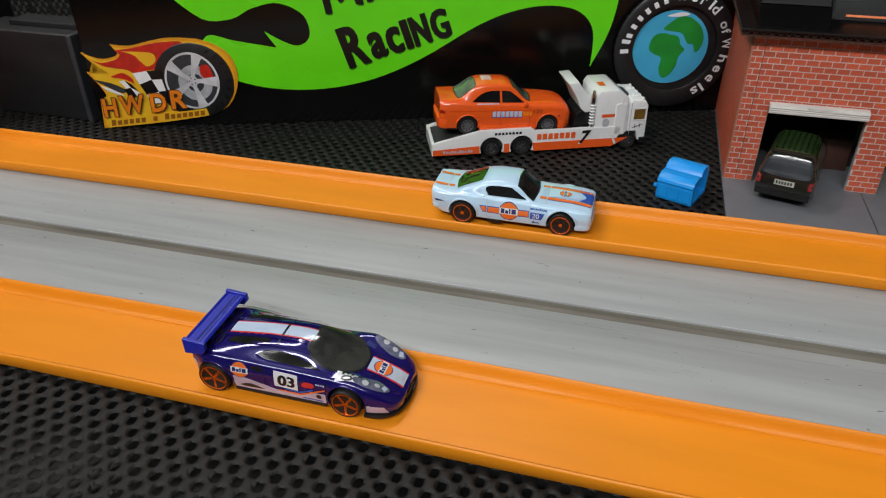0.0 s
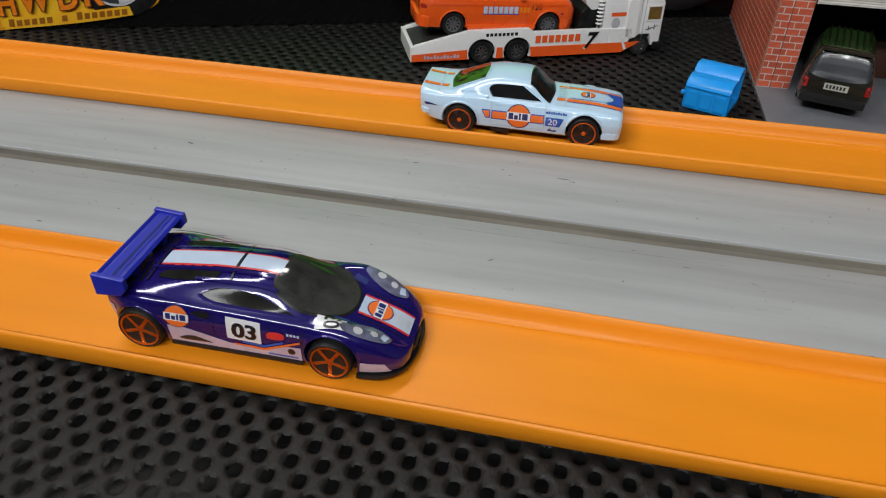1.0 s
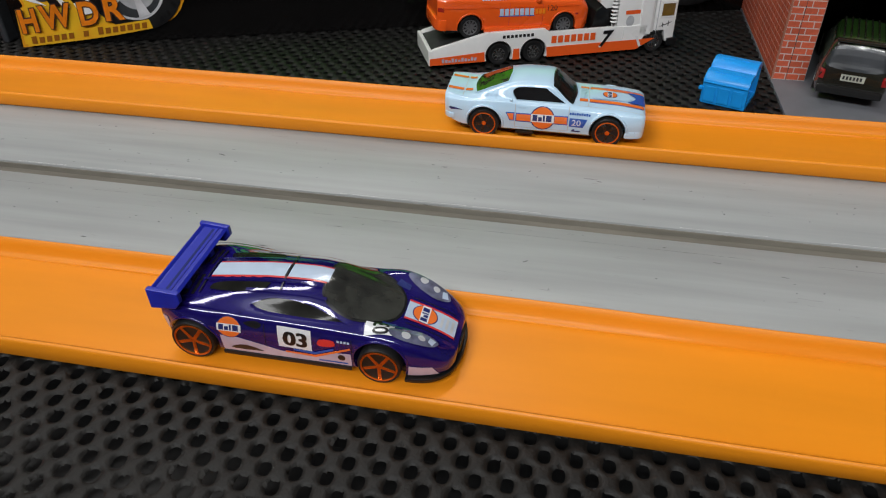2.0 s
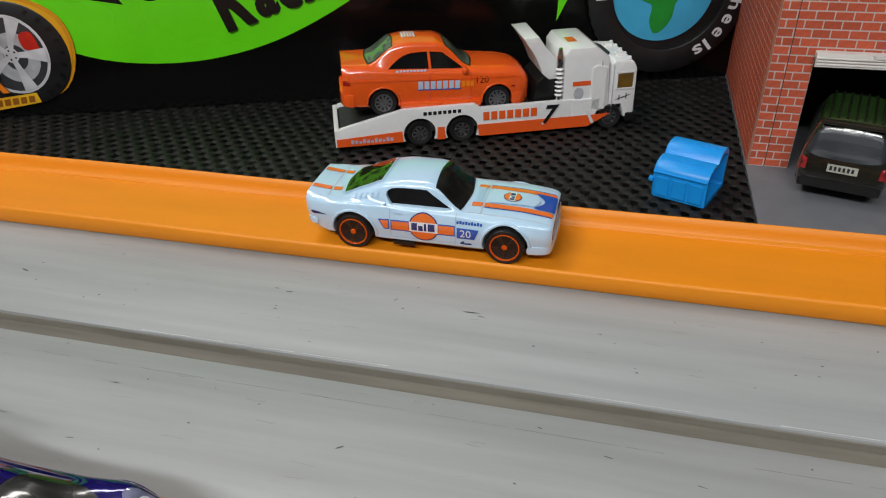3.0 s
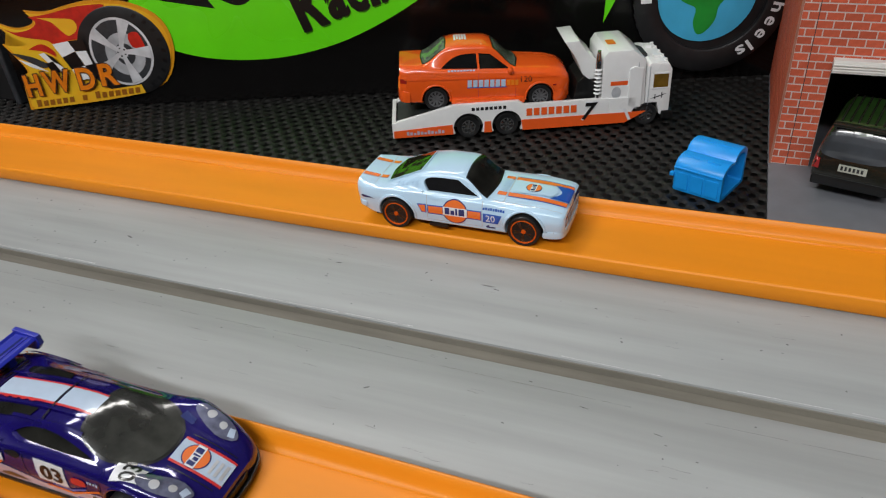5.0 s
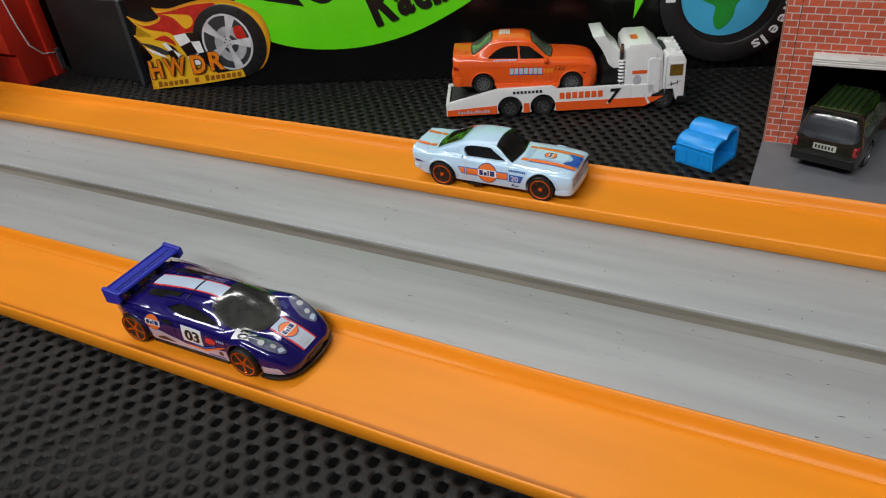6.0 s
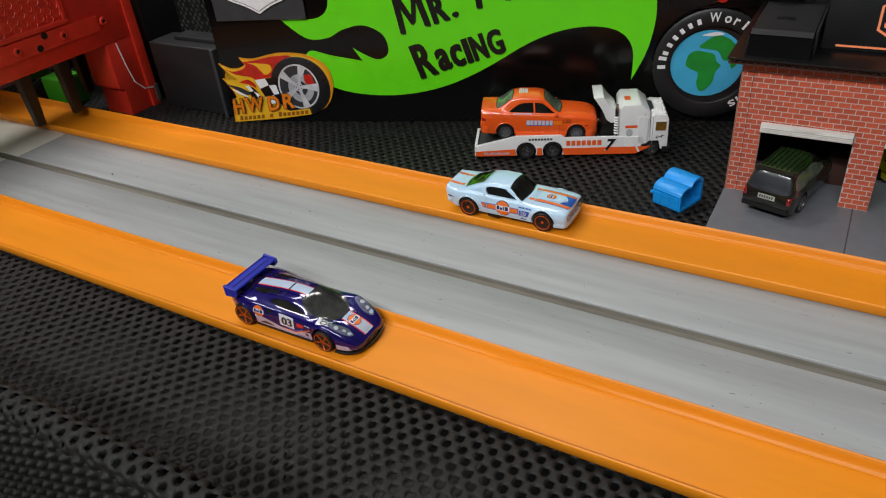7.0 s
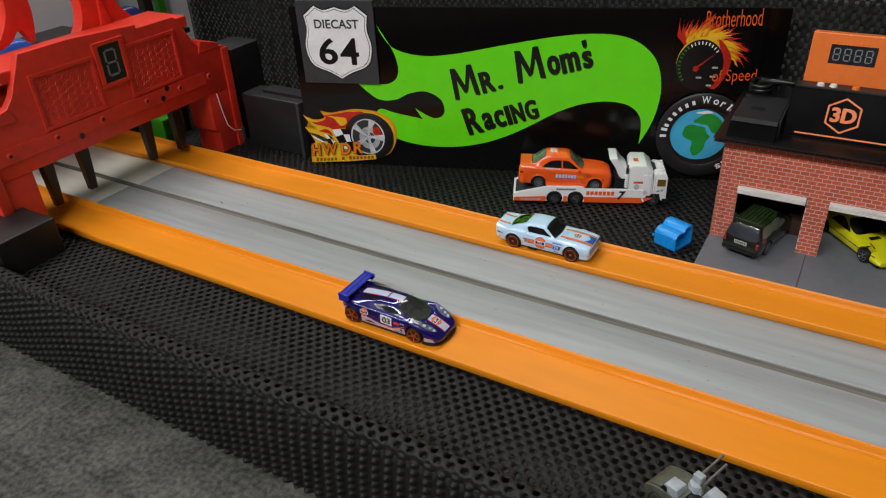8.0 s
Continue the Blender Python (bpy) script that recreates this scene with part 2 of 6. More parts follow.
RIM_ORANGE = material("orange wheel rim", (0.75, 0.14, 0.015), 0.25, metal=0.4, vary=0.15, scale=600)
RIM_COPPER = material("copper wheel rim", (0.62, 0.22, 0.05), 0.2, metal=0.9, vary=0.2, scale=900)
CHROME = material("chrome wheel", (0.6, 0.6, 0.6), 0.18, metal=1.0, vary=0.2, scale=900)
DULL_STEEL = material("grey wheel face", (0.22, 0.22, 0.23), 0.35, metal=0.7, vary=0.3, scale=900)
DECAL_ORANGE = material("orange decal", (0.80, 0.17, 0.03), 0.25, coat=0.6, vary=0.05)
DECAL_BLUE = material("blue decal", (0.02, 0.09, 0.42), 0.25, coat=0.6, vary=0.1)
DECAL_NAVY = material("navy decal", (0.02, 0.03, 0.14), 0.25, coat=0.6, vary=0.1)
DECAL_WHITE = material("white decal", (0.74, 0.75, 0.77), 0.25, coat=0.6, vary=0.06)
DECAL_SKY = material("light blue decal", (0.46, 0.56, 0.70), 0.25, coat=0.6, vary=0.06)
DECAL_MAUVE = material("pale mauve decal", (0.50, 0.42, 0.52), 0.3, coat=0.5, vary=0.15, scale=400)
DECAL_BLACK = material("black decal", (0.008, 0.008, 0.009), 0.3, coat=0.5)
DECAL_RED = material("red decal", (0.60, 0.03, 0.03), 0.3, coat=0.5)
COUPE_ORANGE = material("orange car paint", (0.88, 0.11, 0.012), 0.25, vary=0.05, coat=0.8)
TRUCK_WHITE = material("white enamel", (0.82, 0.82, 0.81), 0.28, vary=0.04, coat=0.5)
TRUCK_ORANGE = material("orange enamel", (0.85, 0.11, 0.015), 0.28, vary=0.05, coat=0.5)
BED_BLACK = material("dark truck bed", (0.025, 0.026, 0.026), 0.55, vary=0.3)
BLUE_BIN = material("bright blue plastic", (0.009, 0.30, 0.80), 0.36, vary=0.07, scale=200)
BRICK = material("printed red brick", (0.54, 0.10, 0.045), 0.6, vary=0.2, scale=500, rand=0.16)
MORTAR = material("pale mortar print", (0.55, 0.47, 0.44), 0.65, vary=0.1, scale=500)
SIDE_CARD = material("side wall card", (0.36, 0.15, 0.10), 0.65, vary=0.15, scale=300)
SIDE_LINE = material("side wall joint", (0.17, 0.075, 0.055), 0.7, vary=0.2)
SLAB = material("grey card floor", (0.145, 0.15, 0.165), 0.5, vary=0.12, scale=140, bump=0.05)
DOOR_WHITE = material("white garage door", (0.70, 0.69, 0.65), 0.45, vary=0.05)
ROOF_BLACK = material("black roof card", (0.006, 0.006, 0.006), 0.3, vary=0.4, scale=200, bump=0.2)
# near-black colour stands in for the shade inside the garage
SHADED_INSIDE = material("shade-darkened card inside", (0.02, 0.018, 0.016), 0.8)
SUV_GREEN = material("dark green car paint", (0.018, 0.022, 0.014), 0.25, second=(0.012, 0.010, 0.008), scale=60, coat=0.7)
SUV_ROOF = material("green car roof", (0.018, 0.05, 0.009), 0.3, vary=0.3, coat=0.6)
YELLOW_CAR = material("yellow car paint", (0.70, 0.66, 0.01), 0.28, vary=0.06, coat=0.7)
LAMP_RED = material("red lamp plastic", (0.32, 0.01, 0.01), 0.2, coat=0.6)
BROWN_CARD = material("dark brown card", (0.06, 0.022, 0.014), 0.6)
GATE_RED = material("red printed plastic", (0.74, 0.04, 0.02), 0.38, vary=0.14, scale=150, bump=0.25, bump_scale=700)
POST_BROWN = material("dark brown plastic", (0.022, 0.014, 0.010), 0.42, vary=0.25, bump=0.2)
DISPLAY = material("dark display", (0.012, 0.014, 0.016), 0.3)
SEGMENT = material("unlit display segment", (0.20, 0.21, 0.22), 0.5)
CLOCK_ORANGE = material("orange clock plastic", (0.80, 0.17, 0.02), 0.45, vary=0.08, scale=200, bump=0.15)
CLOCK_GREY = material("grey clock plastic", (0.012, 0.012, 0.013), 0.5, vary=0.15, bump=0.2)
BARREL_GREY = material("worn grey barrel", (0.13, 0.12, 0.115), 0.45, vary=0.3)
GUN_GREY = material("grey toy plastic", (0.34, 0.37, 0.39), 0.42, vary=0.2, scale=300)
GUN_DARK = material("olive toy plastic", (0.085, 0.088, 0.062), 0.5, vary=0.3)
LIME_PLASTIC = material("bright green plastic", (0.06, 0.42, 0.02), 0.4)
WHITE_PANEL = material("white panel", (0.84, 0.85, 0.84), 0.5, vary=0.08, scale=30)
# grey chosen to hold down light bounced off the unseen walls
WALL_PAINT = material("grey paint of unseen walls", (0.15, 0.148, 0.146), 0.8, vary=0.08, scale=10)
CEILING_PAINT = material("white ceiling paint", (0.75, 0.75, 0.74), 0.9, vary=0.04, scale=10)
FLOOR_DARK = material("dark floor", (0.10, 0.095, 0.09), 0.8, vary=0.3, scale=30)
LAMP_PANEL = material("lamp panel", (1, 0.98, 0.95), 0.5, vary=0.0, glow=6.0)
CREAM_LABEL = material("cream label", (0.5, 0.5, 0.42), 0.4)
TIMER_BLACK = material("black timer plastic", (0.003, 0.003, 0.0033), 0.2, vary=0.2, ior=1.15)
FIRE_DEEP = material("printed red-orange", (0.68, 0.06, 0.012), 0.3, second=(0.75, 0.12, 0.01), scale=80)
SPOKE_PRINT = material("pale grey print", (0.60, 0.60, 0.62), 0.35, vary=0.3, scale=150)


# ---------------------------------------------------------------- large structure
def mat_sheet(name, line, u0, u1, m, label, cords=False, step=1.1, deep=0.8, px=6.6, py=8.4):
    """Grip mat with staggered holes, along x from u0 to u1, following a line of (y, z)."""
    pts = [Vector(p) for p in line]
    run = [0.0]
    for a, b in zip(pts, pts[1:]):
        run.append(run[-1] + (b - a).length)
    s = np.arange(0, run[-1], step)
    yy, zz = np.interp(s, run, [p.x for p in pts]), np.interp(s, run, [p.y for p in pts])
    n = 2 * int(8 / step) + 1
    ker = np.hanning(n) / np.hanning(n).sum()
    pad = lambda a: np.convolve(np.pad(a, n // 2, mode="reflect", reflect_type="odd"), ker, "valid")
    yy, zz = pad(yy), pad(zz)
    ty, tz = np.gradient(yy), np.gradient(zz)
    ln = np.hypot(ty, tz)
    ny, nz = tz / ln, -ty / ln
    u = np.arange(u0, u1, step)
    U, S = np.meshgrid(u, s)
    wob = 0.5 * np.sin(S * 0.031 + U * 0.013) + 0.4 * np.sin(U * 0.047 - S * 0.021)
    c = np.cos(2 * np.pi * (U + wob) / px) * np.cos(2 * np.pi * (S + wob) / py)
    # the cut runs along the round outline of each hole: the points beside it are drawn onto it
    level = 0.3
    gu = -2 * np.pi / px * np.sin(2 * np.pi * (U + wob) / px) * np.cos(2 * np.pi * (S + wob) / py)
    gs = -2 * np.pi / py * np.cos(2 * np.pi * (U + wob) / px) * np.sin(2 * np.pi * (S + wob) / py)
    g2 = gu * gu + gs * gs + 1e-6
    draw = np.where(np.abs(level - c) / np.sqrt(g2) < 0.62 * step, (level - c) / g2, 0.0)
    near_cut = draw != 0
    c = np.where(near_cut, level, c)
    hole = np.clip((c - 0.1) / 0.34, 0, 1)
    hole = hole * hole * (3 - 2 * hole)
    jitter = np.random.RandomState(4).rand(*U.shape) - 0.5
    nub = np.clip(-c + 0.15, 0, 1) ** 0.7
    # where the sheet hangs over an edge its cords stand out as columns of nubs
    steep = (np.clip((np.abs(tz) / ln - 0.62) / 0.25, 0, 1) if cords else np.zeros(len(s)))[:, None]
    column = 0.5 + 0.5 * np.cos(2 * np.pi * (U + wob) / px)
    lumps = 0.5 + 0.5 * np.cos(4 * np.pi * (S + wob) / py + np.pi * np.round(U / px))
    flat_h = -deep * hole + 0.25 * nub
    h = flat_h * (1 - steep) + steep * (column**0.8 * (1.6 + 1.4 * lumps) - 3.0) + 0.08 * jitter + 0.35 * np.sin(U * 0.02 + 1) * np.sin(S * 0.017)
    draw = draw * (1 - steep)
    along = draw * gs
    X = U + draw * gu
    Y = yy[:, None] + ny[:, None] * h + (ty / ln)[:, None] * along
    Z = zz[:, None] + nz[:, None] * h + (tz / ln)[:, None] * along
    co = np.stack([X, Y, Z], -1).reshape(-1, 3) * MM
    r, k = U.shape
    idx = np.arange(r * k).reshape(r, k)
    quads = np.stack([idx[:-1, :-1], idx[:-1, 1:], idx[1:, 1:], idx[1:, :-1]], -1).reshape(-1, 4)
    gone = (c - 2 * steep).ravel()[quads].mean(1) > level + 0.01
    quads = quads[~gone]
    me = bpy.data.meshes.new(name)
    me.vertices.add(len(co))
    me.vertices.foreach_set("co", co.ravel())
    me.loops.add(quads.size)
    me.loops.foreach_set("vertex_index", quads.ravel().astype(np.int32))
    me.polygons.add(len(quads))
    me.polygons.foreach_set("loop_start", np.arange(0, quads.size, 4, dtype=np.int32))
    me.update()
    me.validate()
    me.shade_smooth()
    me.materials.append(RUBBER)
    ob = new(name, me)
    ob.matrix_basis = m
    return tagged(ob, label, "mat", kind="structure")


MAT_Z = -9.0
# the near part of the mat with its rolled front edge, and the far part behind the tracks
FRONT_Z = -1.0
mat_sheet("mat_front", [(-125.6, FRONT_Z), (-198, FRONT_Z), (-204.5, 6), (-206.5, 28), (-210, 36), (-217, 38), (-223.5, 33), (-227, 18), (-230, -14)], -420, 330, Matrix(), "black woven rubber grip mat folded over a raised rim", cords=True, step=0.55)
mat_sheet("mat_back", [(214, MAT_Z), (0, MAT_Z)], -520, 300, Matrix(), "black woven rubber grip mat under the toy cars", step=0.75)
BANNER = place(-59.7, 129.9, 0, 18.9)
mat_sheet("wall_back", [(212, 330), (212, MAT_Z)], -520, 420, Matrix(), "black woven rubber mat lining the back wall", step=1.5)


def slab(name, bounds, mat, label, category="wall", bevel=0.0):
    return tagged(part(name, box(*bounds, bevel), mat), label, category, kind="structure")


slab("table_carpet", (-900, 900, -900, -222, -40, -12), CARPET, "grey carpet beside the raised mat rim", "carpet")
slab("table", (-900, 900, -900, 900, -70, -41), BLACK_WOOD, "black table top under the display", "table")
slab("ground", (-900, 900, -214, 900, -40, -20), BLACK_WOOD, "black board under the mat", "board")
# wooden rim under the folded mat
slab("rim_board", (-900, 900, -222, -211, -20, 32), BLACK_WOOD, "black board inside the folded mat rim", "board", 3)
slab("floor", (-2200, 2200, -2200, 2200, -920, -900), FLOOR_DARK, "dark room floor", "floor")
slab("ceiling", (-2200, 2200, -2200, 2200, 1700, 1720), CEILING_PAINT, "white ceiling", "ceiling")
# walls out of view, added to close the room and temper its bounced light
slab("wall_north", (-2200, 2200, 2200, 2220, -900, 1700), WALL_PAINT, "unseen grey room wall added to close the room")
slab("wall_south", (-2200, 2200, -2220, -2200, -900, 1700), WALL_PAINT, "unseen grey room wall added to close the room")
slab("wall_east", (2200, 2220, -2200, 2200, -900, 1700), WALL_PAINT, "unseen grey room wall added to close the room")
slab("wall_west", (-2220, -2200, -2200, 2200, -900, 1700), WALL_PAINT, "unseen grey room wall added to close the room")


# ---------------------------------------------------------------- tracks and boards
def track(y0, y1, label):
    """An orange lane with low rounded side walls, on short feet."""
    root = thing("race_track", Matrix(), label, "toy track", "orange lanes")
    wall = [(3.8, -2.3), (3.6, 0.0), (0.6, 0.2), (0.1, 0.7), (0.0, 4.6), (0.25, 5.2), (0.7, 5.45), (1.1, 5.2), (1.7, 3.4), (2.3, 1.9), (2.9, 1.1), (3.3, 0.95), (3.5, 0.5), (4.4, 0.5), (4.4, -2.3)]
    near = [(y0 + a, z) for a, z in wall]
    far = [(y1 - a, z) for a, z in wall]
    floor = [(y0 + 4.4, 0.5), (y1 - 4.4, 0.5), (y1 - 4.4, -2.3), (y0 + 4.4, -2.3)]
    for name, prof in (("side_wall", near), ("side_wall", far), ("lane_floor", floor)):
        bm, rings = bmesh.new(), []
        for x in np.linspace(-620, 420, 66):
            wave = 0.25 * math.sin(x * 0.021 + y0) + 0.15 * math.sin(x * 0.057)
            rings.append([bm.verts.new((x, y + (wave if z > 1.0 else 0), z)) for y, z in prof])
        for A, B in zip(rings, rings[1:]):
            for k in range(len(prof)):
                bm.faces.new((A[k - 1], A[k], B[k], B[k - 1]))
        bm.faces.new(rings[0]), bm.faces.new(rings[-1])
        part(name, bm, ORANGE_TRACK, root, smooth=50)
    return root


NEAR = track(-129.2, -91.8, "orange plastic toy race track lane under the violet car")
FAR = track(-8.0, 26.7, "orange plastic toy race track lane under the pale blue car")


def plank(name, x0, x1, y0, y1, mat, label):
    prof = [(y0, -20), (y0, -0.9), (y0 + 0.25, -0.2), (y0 + 0.8, 0), (y1 - 0.8, 0), (y1 - 0.25, -0.2), (y1, -0.9), (y1, -20)]
    return tagged(part(name, prism(prof, x0, x1, "x"), mat, smooth=40), label, "board", "grey planks between the lanes")


plank("plank", -336, 420, -95.0, -51.9, GREY_BOARD, "grey painted wooden board with dark scuffs")
plank("plank", -331, 420, -46.0, -4.6, GREY_BOARD, "grey painted wooden board with dark scuffs")
plank("plank", -640, -336.4, -95.0, -51.9, CREAM_BOARD, "cream painted board beneath the starting gate")
plank("plank", -640, -331.4, -46.0, -4.6, CREAM_BOARD, "cream painted board beneath the starting gate")
tagged(part("groove_strip", box(-640, 420, -51.8, -46.1, -20, -2.2), GROOVE), "bare brownish strip in the groove between planks", "strip", kind="structure")
# thin added strip that makes the groove's far wall brown too
tagged(part("groove_strip", prism([(-46.75, -2.19), (-46.06, -2.19), (-46.06, -0.6), (-46.35, -0.75)], -640, 420, "x"), GROOVE), "thin brownish strip added on the groove's far wall", "strip", kind="structure")
# plinths that carry the lanes
tagged(part("plinth", box(-620, 420, -125, -95.2, -20, -2.7), BLACK_WOOD), "black board under the near lane", "board", kind="structure")
tagged(part("plinth", box(-620, 420, -4.2, 24, -20, -2.7), BLACK_WOOD), "black board under the far lane", "board", kind="structure")


# ---------------------------------------------------------------- cars
def loft(stations, count=64, soft=5):
    """A car body from stations (x, bottom z, sill half-width, middle half-width, middle z, belt half-width, belt z, roof half-width, roof-edge z, crown z)."""
    st = np.array(stations, float)
    x = np.linspace(st[0, 0], st[-1, 0], count)
    cols = [np.interp(x, st[:, 0], st[:, k]) for k in range(1, 10)]
    ker = np.hanning(soft + 2)[1:-1]
    ker /= ker.sum()
    cols = [np.convolve(np.pad(c, soft // 2, mode="edge"), ker, "valid") for c in cols]
    bm, rings = bmesh.new(), []
    for i in range(count):
        zb, ws, wm, zm, wb, zt, wr, ze, zc = (c[i] for c in cols)
        half = [(0, zb), (ws * 0.9, zb), (ws, zb + 0.5), (wm, zm), (wb, zt), (wr, ze), (wr * 0.45, zc), (0, zc)]
        for _ in range(2):
            out = [half[0]]
            for a, b in zip(half, half[1:]):
                out += [(0.78 * a[0] + 0.22 * b[0], 0.78 * a[1] + 0.22 * b[1]), (0.22 * a[0] + 0.78 * b[0], 0.22 * a[1] + 0.78 * b[1])]
            half = out + [half[-1]]
        ring = half + [(-y, z) for y, z in half[-2:0:-1]]
        rings.append([bm.verts.new((x[i], y, z)) for y, z in ring])
    for A, B in zip(rings, rings[1:]):
        for k in range(len(A)):
            bm.faces.new((A[k - 1], A[k], B[k], B[k - 1]))
    bm.faces.new(rings[0]), bm.faces.new(rings[-1])
    bmesh.ops.remove_doubles(bm, verts=bm.verts, dist=0.001)
    bmesh.ops.recalc_face_normals(bm, faces=bm.faces)
    return bm


def eased(points, x):
    """A smooth line through (x, value) points that never swings past them."""
    px, pv = np.array([p[0] for p in points], float), np.array([p[1] for p in points], float)
    h = np.diff(px)
    d = np.diff(pv) / h
    m = np.zeros(len(px))
    m[0], m[-1] = d[0], d[-1]
    for i in range(1, len(px) - 1):
        if d[i - 1] * d[i] > 0:
            w1, w2 = 2 * h[i] + h[i - 1], h[i] + 2 * h[i - 1]
            m[i] = (w1 + w2) / (w1 / d[i - 1] + w2 / d[i])
    k = np.clip(np.searchsorted(px, x, side="right") - 1, 0, len(h) - 1)
    t = (x - px[k]) / h[k]
    return (2 * t**3 - 3 * t**2 + 1) * pv[k] + (t**3 - 2 * t**2 + t) * h[k] * m[k] + (3 * t**2 - 2 * t**3) * pv[k + 1] + (t**3 - t**2) * h[k] * m[k + 1]


def shell(shape, count, round_at):
    """A car body from lines along its length: bottom z, and the widths and heights of sill, side, shoulder, deck edge and roof edge, with rounded corners."""
    ends = [p[0] for p in shape["zc"]]
    x = np.linspace(ends[0], ends[-1], count)
    c = {k: eased(v, x) for k, v in shape.items()}
    bm, rings = bmesh.new(), []
    for i in range(count):
        g = {k: v[i] for k, v in c.items()}
        pts = [Vector((0, g["zb"])), Vector((g["ws"], g["zb"])), Vector((g["wm"], g["zm"])), Vector((g["wb"], g["zt"])), Vector((g["wd"], g["zd"])), Vector((g["wr"], g["ze"])), Vector((0, g["zc"]))]
        half = [pts[0]]
        for k in range(1, 6):
            a, p, b = pts[k - 1], pts[k], pts[k + 1]
            r = round_at[k - 1]
            p0 = p + (a - p).normalized() * min(r, (a - p).length * 0.48)
            p1 = p + (b - p).normalized() * min(r, (b - p).length * 0.48)
            half += [p0 * (1 - t) ** 2 + p * 2 * t * (1 - t) + p1 * t * t for t in (0, 0.25, 0.5, 0.75, 1)]
        last = half[-1]
        for t in (0.33, 0.66):
            half.append(Vector((last.x * (1 - t), last.y + (g["zc"] - last.y) * (1 - (1 - t) ** 2))))
        half.append(pts[6])
        ring = [(p.x, p.y) for p in half] + [(-p.x, p.y) for p in half[-2:0:-1]]
        rings.append([bm.verts.new((x[i], y, z)) for y, z in ring])
    for A, B in zip(rings, rings[1:]):
        for k in range(len(A)):
            bm.faces.new((A[k - 1], A[k], B[k], B[k - 1]))
    bm.faces.new(rings[0]), bm.faces.new(rings[-1])
    bmesh.ops.recalc_face_normals(bm, faces=bm.faces)
    return bm


def wheel(car, x, y, z, r, width, rim, face, spokes=5, ring=True, face_out=-1, hub=None, inner=0.74, thin=0.09):
    """A wheel: tyre, and under it the rim with spokes and a hub."""
    s, q = face_out, inner
    ty = part("wheel", lathe([(r * (q - 0.02), s * width * 0.42), (r * (q + 0.08), s * width / 2), (r * 0.95, s * width * 0.5), (r, s * width * 0.38), (r, -s * width * 0.4), (r * 0.9, -s * width / 2), (r * 0.3, -s * width / 2)], 40), TYRE, car, smooth=40, m=place(x, y, z))
    part("wheel_face", lathe([(0.05, s * width * 0.22), (r * q, s * width * 0.2), (r * q, s * width * 0.1), (0.05, s * width * 0.1)], 32), face, ty, smooth=40)
    bm = bmesh.new()
    if ring:
        lathe([(r * (q - thin), s * width * 0.3), (r * (q - thin + 0.03), s * width * 0.5), (r * (q + 0.02), s * width * 0.5), (r * (q + 0.03), s * width * 0.3)], 40, bm=bm)
    for k in range(spokes):
        a = 2 * math.pi * (k + 0.25) / spokes
        own = box(r * 0.08, r * (q - 0.04), -0.45, 0.45, -r * 0.085, r * 0.085, 0.12)
        moved(own, Matrix.Translation((0, s * width * 0.33, 0)) @ Matrix.Rotation(a, 4, "Y"))
        joined(bm, own)
    lathe([(0.05, s * width * 0.46), (r * 0.15, s * width * 0.44), (r * 0.18, s * width * 0.3), (0.05, s * width * 0.3)], 16, bm=bm)
    part("rim", bm, rim, ty, smooth=35)
    if hub:
        part("hub", lathe([(0.05, s * width * 0.52), (r * 0.13, s * width * 0.5), (r * 0.14, s * width * 0.4), (0.05, s * width * 0.4)], 16), hub, ty, smooth=40)
    return ty


def arches(bm, wheels, r, half_width):
    for x, z in wheels:
        cutter = bmesh.new()
        lathe([(r, -half_width - 6), (r, -half_width + 6.5)], 36, bm=cutter, at=(x, 0, z))
        lathe([(r, half_width - 6.5), (r, half_width + 6)], 36, bm=cutter, at=(x, 0, z))
        bm = cut(bm, cutter)
    return bm


